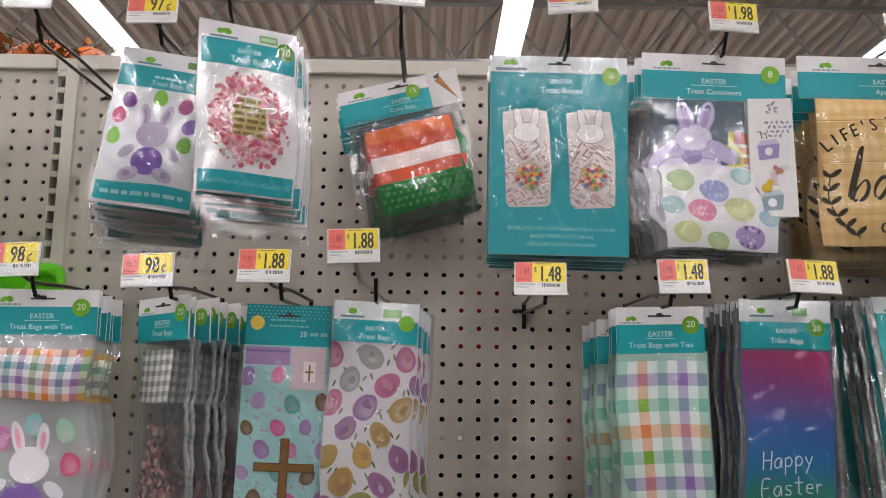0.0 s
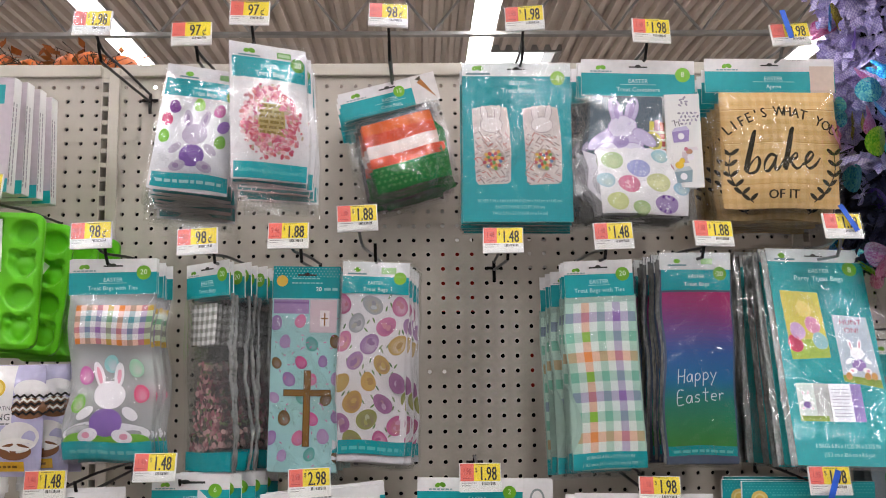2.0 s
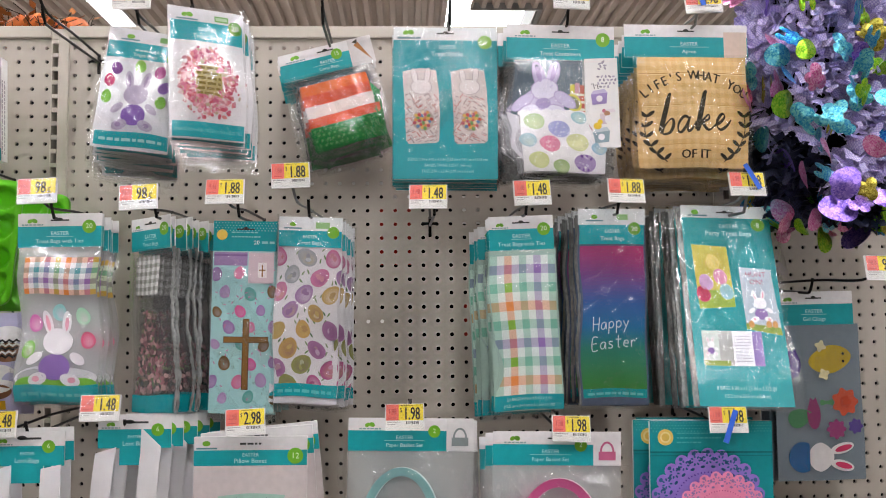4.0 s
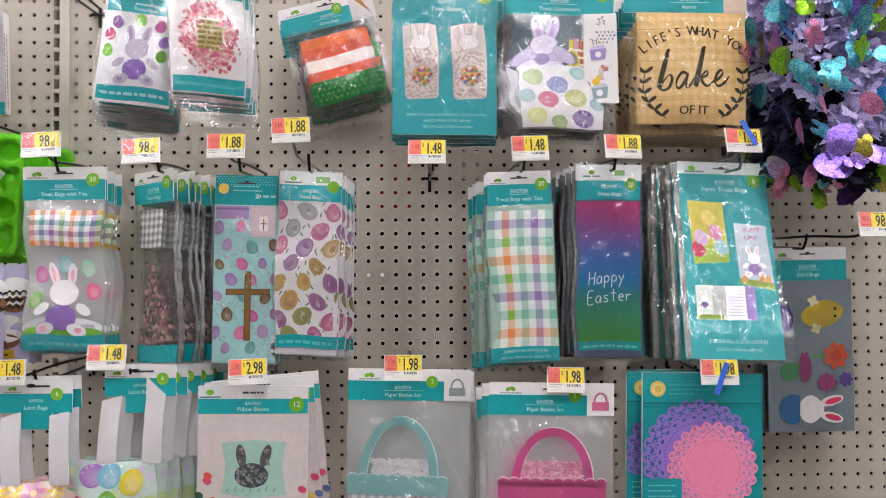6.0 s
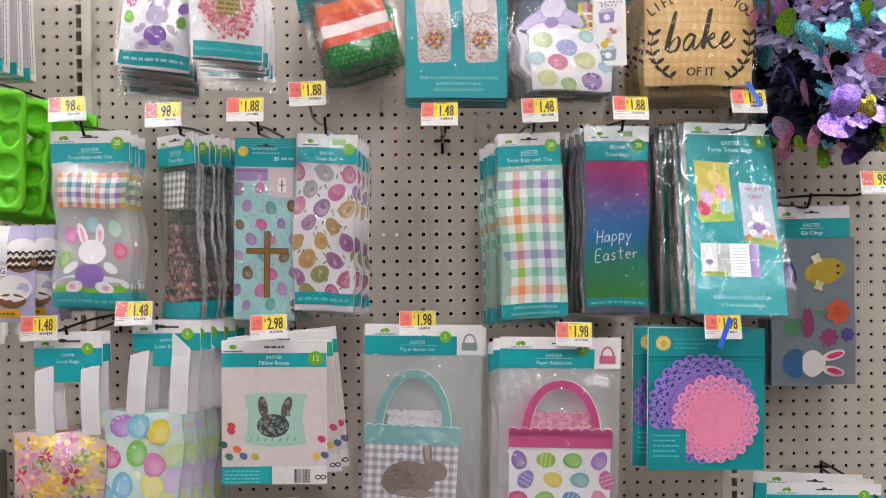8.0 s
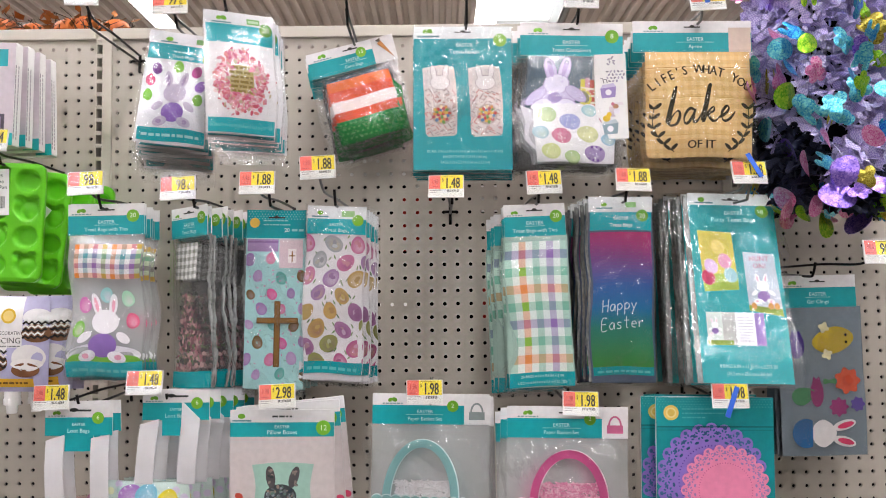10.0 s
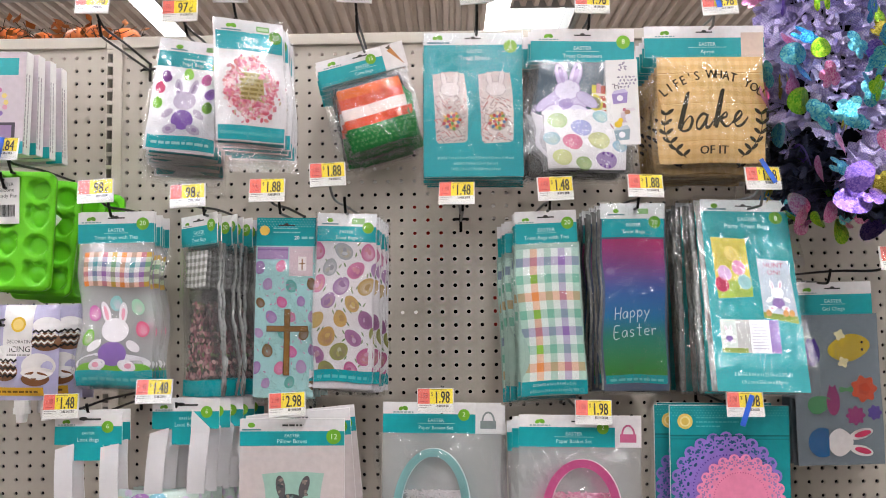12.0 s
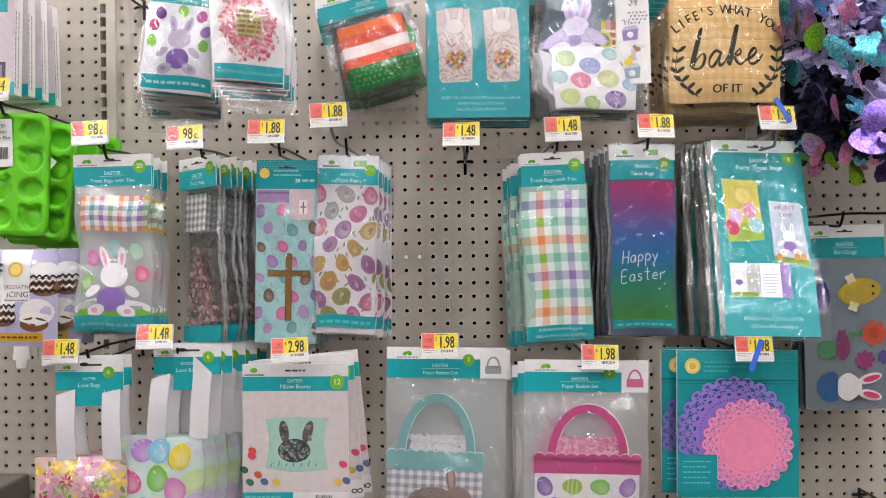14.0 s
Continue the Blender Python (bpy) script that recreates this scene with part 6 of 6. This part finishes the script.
def low_packs():
    t = pack("basket_pack", "white and teal header card of a pack on a lower hook", "paper baskets", 0.676, -0.2, 1.010, 1.5)
    head_card(0.196, 0.05, t, "Paper Basket Set", "2")
    bag_body("bag", 0.196, 0.2, -0.05, 0.006, "c9d0d0", t, FOILCARD)
    stack(t, 2, 0.0, 0.03, 0.0, 71, 1, 2)
    hook(30 * P, 0.985, 0.24, 0.265, 1.0)
    t = pack("card_pack", "white header card of a pack on a lower hook", "card packs", -0.272, -0.2, 1.002, -1.5)
    head_card(0.12, 0.05, t, "Treat Bags", "12")
    bag_body("bag", 0.12, 0.2, -0.05, 0.006, "c9cdd0", t, FOILCARD)
    bm = box(bmesh.new(), -1.3, -0.36, 0.62, -0.79, -0.004, 1.048, 0.006)
    tagged(part("grey_display_box", bm, SHELFGREY), "grey metal display box fixed on the pegboard", "display box", kind="structure")


for k in ("flowers", "eggs"):
    loot_bag(k)
pillow_boxes()
paper_baskets("teal")
paper_baskets("pink")
doilies()
gel_clings()
low_packs()


# ---- things of the neighbouring bay ----
def craft_boxes():
    for k in range(4):
        t = empty("craft_kit_box", pose(-0.772 + 0.004 * k, -0.20 + 0.034 * k, 1.905 + R.uniform(-0.004, 0.004), 0, 1.5 - k, R.uniform(-3, 3)))
        tagged(t, "slim white craft kit box with teal top and bottom", "craft kit box", "craft kit boxes on their hook")
        w, h, d = 0.128, 0.18, 0.022
        part("carton", box(bmesh.new(), -w / 2, 0, -h, w / 2, d, 0, 0.0015), WHITECARD, t)
        a = Art()
        a.rect(-w / 2 + 0.001, -h + 0.001, w / 2 - 0.001, -0.001, "cfc3cb", 1)
        a.rect(-w / 2 + 0.001, -0.042, w / 2 - 0.014, -0.012, TEAL, 2)
        a.rect(w / 2 - 0.03, -h + 0.001, w / 2 - 0.001, -h + 0.022, TEAL, 2)
        r = random.Random(k)
        for q in range(16):
            an = q * 0.4
            a.ell(-0.01 + 0.04 * math.cos(an), -0.09 + 0.03 * math.sin(an), 0.0045, 0.0045, r.choice(("c86a9a", "e0a0b8", "8a6ab5", "e6d27a", "d9446c")), 3, n=10)
        a.rect(-0.03, -0.165, w / 2 - 0.016, -0.125, "4a4450", 3), a.rect(-0.025, -0.16, w / 2 - 0.022, -0.13, "9a7fa8", 4)
        a.mesh("front_print", CARD, t)
        a = Art()
        for q in range(2):
            a.bars(-0.168, -0.012 + 0.009 * q - 0.002, -0.04, 0.003, "8f8990", 2, q + k)
        s = a.mesh("side_print", CARD, t)
        s.matrix_basis = Matrix(((0, -1, 0, w / 2 + 0.0002), (0, 0, 1, d / 2), (1, 0, 0, 0), (0, 0, 0, 1)))


def silicone_mould(x, y, z, roll, yaw, tip=(-0.01, -0.012, -3)):
    t = empty("silicone_mould", pose(x, y, z, 0, roll, yaw))
    tagged(t, "bright lime green silicone candy mould with shaped cups", "silicone mould", "silicone moulds on their hook")
    w, h = 0.155, 0.2
    bm = bmesh.new()
    nx, nz = 52, 66
    cups = [(-0.052 + 0.052 * i, -0.03 - 0.047 * j, (i + j) % 2) for i in range(3) for j in range(4)]

    def depth(u, v):
        px, pz = (u - 0.5) * w, -v * h
        d = 0.0
        for cx, cz, kind in cups:
            a, b = (px - cx) / 0.02, (pz - cz) / 0.018
            q = a * a + b * b
            if kind:
                q = min(q, ((a - 0.6) ** 2 + (b - 0.85) ** 2) * 7, ((a + 0.6) ** 2 + (b - 0.85) ** 2) * 7, (a * a + (b + 0.45) ** 2) * 2.2)
            if q < 1:
                d = max(d, min(1, (1 - q) * 3.5) * 0.011 - 0.003 * max(0, 1 - q * 3) * kind)
        e = min(u, 1 - u) * w, min(v, 1 - v) * h
        return d + (0.003 if min(e) < 0.004 else 0)
    vs = grid(bm, w, h, depth, nx, nz)
    edge = [vs[0][i] for i in range(nx + 1)] + [vs[j][nx] for j in range(1, nz + 1)] + [vs[nz][i] for i in range(nx - 1, -1, -1)] + [vs[j][0] for j in range(nz - 1, 0, -1)]
    back = [bm.verts.new((v.co.x, 0.014, v.co.z)) for v in edge]
    n = len(edge)
    for k in range(n):
        bm.faces.new((edge[k], edge[(k + 1) % n], back[(k + 1) % n], back[k]))
    bm.faces.new(back)
    for v in bm.verts:  # rounded corners
        cx, cz = abs(v.co.x) - (w / 2 - 0.016), abs(v.co.z + h / 2) - (h / 2 - 0.016)
        if cx > 0 and cz > 0:
            l = math.hypot(cx, cz)
            if l > 0.016:
                f = 0.016 / l
                v.co.x = math.copysign(w / 2 - 0.016 + cx * f, v.co.x)
                v.co.z = -h / 2 + math.copysign(h / 2 - 0.016 + cz * f, v.co.z + h / 2)
    bmesh.ops.recalc_face_normals(bm, faces=bm.faces)
    part("tray", bm, LIME, t, smooth=True)
    k = part("paper_label", box(bmesh.new(), -0.062, -0.0006, -0.078, 0.03, 0, 0, 0.0003), WHITECARD, t, "white paper label")
    k.matrix_basis = pose(tip[0], -0.0015, tip[1], 0, tip[2], 0)
    a = Art(lambda x, z: 0.0008)
    a.text("EASTER", 0.008, -0.014, 0.0075, "55585a", 1), a.text("Silicone", 0.008, -0.024, 0.009, "2f3133", 1), a.text("Candy Pan", 0.008, -0.034, 0.009, "2f3133", 1)
    x = -0.003
    r = random.Random(2)
    while x < 0.022:
        ww = r.choice((0.0006, 0.001, 0.0015))
        a.rect(x, -0.066, x + ww, -0.046, "26282a", 1)
        x += ww + r.choice((0.0006, 0.001))
    for q in range(6):
        a.bars(-0.058, -0.02 - 0.008 * q, -0.018, 0.0025, "a9a6a8", 1, q)
    a.mesh("label_print", CARD, k)
    return t


def icing_pouch(x, y, z, roll, yaw):
    t = empty("icing_pouch", pose(x, y, z, 0, roll, yaw))
    tagged(t, "white and lilac icing pouch with a chevron cupcake print", "icing pouch", "icing pouches on their hook")
    w, h = 0.102, 0.158
    b, f = bag_body("pouch", w, h, 0, 0.014, "b9b5d6", t, FOILCARD)
    a = Art(f)
    a.rect(-w / 2 + 0.012, -0.085, 0.012, -0.001, "e6e3e2", 2)
    a.ell(-0.012, -0.033, 0.0125, 0.0125, "e2b93c", 3), a.ell(-0.012, -0.033, 0.009, 0.009, "eed27a", 4)
    a.text("DECORATING", -0.008, -0.064, 0.0085, "4a4a4c", 3, wide=0.85), a.text("ICING", -0.008, -0.078, 0.0135, "3a3a3c", 3)
    a.bars(-0.03, -0.084, 0.016, 0.002, "7a7a7c", 3, 4)

    def cup(cx, cz, s):
        a.ell(cx, cz - 0.012 * s, 0.024 * s, 0.016 * s, "7a5236", 5)
        for j in range(5):
            zz = cz + 0.004 * s - j * 0.0062 * s
            n = 9
            pts = [(cx - 0.022 * s + 0.044 * s * k / n, zz + (0.004 * s if k % 2 else 0)) for k in range(n + 1)]
            a.stroke(pts, 0.0036 * s, "1f1c1b" if j % 2 == 0 else "e9e4de", 6 + j)
        a.ell(cx, cz + 0.016 * s, 0.023 * s, 0.015 * s, "f0eeee", 4)
    cup(0.034, -0.05, 0.95), cup(-0.034, -0.098, 1.0)
    a.ell(0.022, -0.102, 0.026, 0.022, "e8e4e2", 5), a.ell(0.018, -0.122, 0.022, 0.012, "7f5334", 6), a.ell(0.02, -0.112, 0.025, 0.009, "efebe8", 7)
    a.rect(-w / 2, -0.15, w / 2 - 0.02, -0.136, "e0ad28", 8), a.bars(-0.046, -0.145, 0.022, 0.0035, "7a5a10", 9, 3)
    a.mesh("pouch_print", FOILCARD, b)
    bm = bmesh.new()
    for r0, r1, z0, z1 in ((0.0125, 0.0125, -h, -h - 0.012), (0.0135, 0.0135, -h - 0.012, -h - 0.022), (0.0095, 0.008, -h - 0.022, -h - 0.036)):
        bmesh.ops.create_cone(bm, cap_ends=True, segments=16, radius1=r1, radius2=r0, depth=z0 - z1, matrix=pose(-0.008, 0.002, (z0 + z1) / 2))
    part("spout_cap", bm, WHITECARD, t, "white plastic spout cap")
    return t


craft_boxes()
silicone_mould(-0.7215, -0.232, 1.688, 2.0, 0)
silicone_mould(-0.694, -0.19, 1.682, 6, 4, (0.026, -0.05, 32))
silicone_mould(-0.676, -0.14, 1.672, 3, 0)
silicone_mould(-0.66, -0.09, 1.668, 1, 0)
icing_pouch(-0.685, -0.222, 1.464, 1, 0)
icing_pouch(-0.663, -0.195, 1.464, -1, 5)
icing_pouch(-0.650, -0.165, 1.463, 1, 3)
hook(-28.5 * P, 1.6708, 0.25, 0.26, 1.69, -0.73)
hook(-28.5 * P, 1.4422, 0.25, 0.255, 1.45)


# ---- tinsel garland with foil shapes ----
def foil_mat(name, c1, c2):
    m, t, b, n, l = nodes_of(name)
    co, vo, mix = n("ShaderNodeTexCoord"), n("ShaderNodeTexVoronoi"), n("ShaderNodeMixRGB")
    vo.inputs["Scale"].default_value = 11
    l(co.outputs["Object"], vo.inputs["Vector"])
    mix.inputs[1].default_value, mix.inputs[2].default_value = lin(c1), lin(c2)
    sep = n("ShaderNodeSeparateColor")
    l(vo.outputs["Color"], sep.inputs[0]), l(sep.outputs[0], mix.inputs[0]), l(mix.outputs[0], b.inputs["Base Color"])
    bp = n("ShaderNodeBump")
    bp.inputs["Strength"].default_value, bp.inputs["Distance"].default_value = 0.7, 0.002
    l(sep.outputs[1], bp.inputs["Height"]), l(bp.outputs["Normal"], b.inputs["Normal"])
    b.inputs["Metallic"].default_value, b.inputs["Roughness"].default_value = 0.85, 0.3
    return m


def check_paper(name, c1, c2):
    """Lilac paper with a fine woven check."""
    m, t, b, n, l = nodes_of(name)
    co, br = n("ShaderNodeUVMap"), n("ShaderNodeTexChecker")
    br.inputs["Scale"].default_value = 1.0
    br.inputs["Color1"].default_value, br.inputs["Color2"].default_value = lin(c1), lin(c2)
    l(co.outputs[0], br.inputs["Vector"]), l(br.outputs["Color"], b.inputs["Base Color"])
    b.inputs["Roughness"].default_value = 0.55
    return m


def garland():
    t = empty("tinsel_garland", pose(0.70, -0.14, 1.76))
    tagged(t, "thick lilac paper garland with shiny foil spring shapes", "garland")
    r = random.Random(77)

    def spot(front=True):
        """A place on the hanging bunch, denser at its front."""
        while True:
            u, z = r.uniform(-1, 1), r.uniform(-0.17, 0.40)
            half = 0.135 - 0.05 * max(0, (-z - 0.05) / 0.12) ** 2 + 0.015 * math.sin(z * 23)
            an = r.uniform(0, math.pi)
            q = r.uniform(0.75, 1.0)
            return Vector((half * q * math.cos(an) * 1.05, -0.115 * q * math.sin(an), z)), an
    bm = bmesh.new()
    uv = bm.loops.layers.uv.new("UVMap")
    bn = bmesh.new()
    uvn = bn.loops.layers.uv.new("UVMap")
    for k in range(4600):
        p, an = spot()
        if noise.noise(p * 17 + Vector((3, 0, 5))) < -0.3:
            continue
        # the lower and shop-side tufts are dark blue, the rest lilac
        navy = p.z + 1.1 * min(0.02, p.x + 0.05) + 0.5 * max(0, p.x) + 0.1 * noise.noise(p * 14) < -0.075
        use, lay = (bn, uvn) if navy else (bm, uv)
        out = Vector((math.cos(an) + r.gauss(0, 0.7), -math.sin(an) * 0.9 + r.gauss(0, 0.3), -0.15 + r.gauss(0, 0.5))).normalized()
        side = out.cross(Vector((r.gauss(0, 1), r.gauss(0, 1), r.gauss(0, 1)))).normalized()
        ln, wd = r.uniform(0.02, 0.042), r.uniform(0.0042, 0.0066)
        p = p - out * ln * 0.6
        prev = None
        n = 3
        for i in range(n + 1):
            u = i / n
            c = p + out * ln * u + Vector((0, 0, -0.005 * u * u))
            a, b = use.verts.new(c - side * wd), use.verts.new(c + side * wd)
            if prev:
                f = use.faces.new((prev[0], prev[1], b, a))
                for lp, (s, v) in zip(f.loops, ((0, (i - 1) / n), (1, (i - 1) / n), (1, u), (0, u))):
                    lp[lay].uv = (s * 4, v * ln / wd * 2)
            prev = (a, b)
    k = part("paper_fringe", bm, check_paper("lilac_check_paper", "e6defb", "bcb2e6"), t, "lilac checked paper strips")
    k["kind"] = "stuff"
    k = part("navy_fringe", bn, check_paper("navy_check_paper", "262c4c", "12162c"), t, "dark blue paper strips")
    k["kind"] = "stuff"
    # near-black filler that paints the deep shade between the strips
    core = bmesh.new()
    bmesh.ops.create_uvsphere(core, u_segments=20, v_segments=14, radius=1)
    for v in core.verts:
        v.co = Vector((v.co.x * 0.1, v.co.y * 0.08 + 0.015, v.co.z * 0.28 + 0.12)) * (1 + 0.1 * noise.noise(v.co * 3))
    part("core", core, mat("core_gap_shade", "0c1020", 0.8, var=0.3, scale=40), t)
    foils = [foil_mat("foil_" + n, a, b) for n, a, b in (("aqua", "2aa0d0", "8fe6e0"), ("lime", "5fc020", "c8e84a"), ("pink", "e060a8", "f8c0e0"), ("gold", "8a7c20", "d8cc60"), ("violet", "6a4fc0", "b090e0"), ("blue", "1a5fd0", "50c8e0"))]
    shapes = []
    for kind in range(3):
        bm = bmesh.new()
        blobs = (((0, 0, 1.0, 0.75),), ((0, 0, 0.55, 0.5), (-0.32, 0.62, 0.2, 0.5), (0.32, 0.62, 0.2, 0.5), (0, -0.5, 0.42, 0.4)), ((-0.45, 0.3, 0.5, 0.42), (0.45, 0.3, 0.5, 0.42), (-0.32, -0.35, 0.35, 0.38), (0.32, -0.35, 0.35, 0.38), (0, 0, 0.16, 0.6)))[kind]
        for q, (cx, cz, rx, rz) in enumerate(blobs):
            n = 16
            vs = [bm.verts.new((cx + rx * math.cos(j * math.tau / n), 0.02 * q + 0.18 * (cx + rx * math.cos(j * math.tau / n)) ** 2, cz + rz * math.sin(j * math.tau / n))) for j in range(n)]
            c = bm.verts.new((cx, 0.02 * q - 0.06 + 0.18 * cx * cx, cz))
            for j in range(n):
                bm.faces.new((vs[j], vs[(j + 1) % n], c))
        shapes.append(bm)
    names = ("foil_egg", "foil_figure", "foil_butterfly")
    meshes = []
    for kind, bm in enumerate(shapes):
        for f in foils:
            me = bpy.data.meshes.new(names[kind])
            bm.to_mesh(me)
            me.materials.append(f)
            meshes.append((kind, me))
        bm.free()
    for k in range(150):
        low = k < 26
        if low:
            p, an = Vector((r.uniform(-0.12, 0.13), r.uniform(-0.1, 0.0), -0.12 - r.uniform(0.0, 0.075) * (1 - 0.3 * abs(k % 3 - 1)))), math.pi / 2 + r.gauss(0, 0.4)
        else:
            p, an = spot()
            p = Vector((p.x * 1.12, p.y * 1.25 - 0.012, p.z))
        kind, me = meshes[(r.randrange(0, 6) if low else r.randrange(0, 18))]
        ob = new(names[kind], me)
        ob.parent = t
        s = r.uniform(0.02, 0.028) if low else r.uniform(0.018, 0.031)
        ob.matrix_basis = Matrix.Translation(p) @ pose(0, 0, 0, r.gauss(-8, 22), r.uniform(0, 360) if kind else r.gauss(0, 30), math.degrees(math.pi / 2 - an) * -1 + r.gauss(0, 25)) @ Matrix.Scale(s, 4)
    hk = hook(26.5 * P, 1.95, 0.16, 0.2, 2.1, 0.70)
    return t


garland()


# ---- autumn picks on top of the gondola ----
def autumn_picks():
    r = random.Random(15)
    orange, straw = mat("orange_gourd", "c8641c", 0.5, var=0.5, scale=60, bump=0.3, bscale=120), mat("dry_twig", "2e2416", 0.8, var=0.3, scale=60)
    leaf = mat("dry_orange_leaf", "9a5a20", 0.6, var=0.3, scale=50)
    for k in range(9):
        x = -1.0 + k * 0.043 + r.uniform(-0.01, 0.01)
        t = empty("autumn_pick", pose(x, 0.07 + r.uniform(-0.03, 0.06), 1.995, r.uniform(-10, 10), r.uniform(-25, 25), r.uniform(0, 360)))
        tagged(t, "orange ribbed gourd with dark twigs and dry leaves", "autumn decoration", "autumn decorations on the gondola top")
        bm = bmesh.new()
        bmesh.ops.create_uvsphere(bm, u_segments=30, v_segments=12, radius=1)
        s = r.uniform(0.024, 0.033)
        for v in bm.verts:
            an = math.atan2(v.co.y, v.co.x)
            q = (1 - 0.16 * abs(math.sin(an * 6)) ** 0.6) * (1 + 0.1 * noise.noise(v.co * 2.5 + Vector((k, 0, 0))))
            v.co = Vector((v.co.x * q * s * 1.35, v.co.y * q * s, v.co.z * s * 0.85 + s * 0.75))
        part("gourd", bm, orange, t, "ribbed orange gourd", smooth=True)
        bm = bmesh.new()
        for q in range(40):
            an, el = r.uniform(0, 6.3), r.uniform(0.1, 1.3)
            d = Vector((math.cos(an) * math.cos(el), math.sin(an) * math.cos(el), math.sin(el)))
            a = Vector((r.uniform(-0.035, 0.035), r.uniform(-0.035, 0.02), 0.0))
            tube(bm, [a, a + d * 0.032 + Vector((0, 0, 0.006)), a + d * r.uniform(0.036, 0.06) + Vector((r.gauss(0, 0.01), r.gauss(0, 0.01), 0))], 0.0009, 4)
        part("brushwood", bm, straw, t, "dry brown twigs")["kind"] = "stuff"
        bm = bmesh.new()
        for q in range(26):
            an = r.uniform(0, 6.3)
            c = Vector((math.cos(an) * s, math.sin(an) * s, r.uniform(0.005, 0.05)))
            d, e = Vector((math.cos(an), math.sin(an), r.uniform(-0.3, 0.8))).normalized(), Vector((-math.sin(an), math.cos(an), 0.2))
            pts = [c, c + d * 0.012 + e * 0.007, c + d * 0.026, c + d * 0.012 - e * 0.007]
            bm.faces.new([bm.verts.new(p) for p in pts])
        part("foliage", bm, leaf, t, "dry orange-brown leaves")["kind"] = "stuff"


autumn_picks()
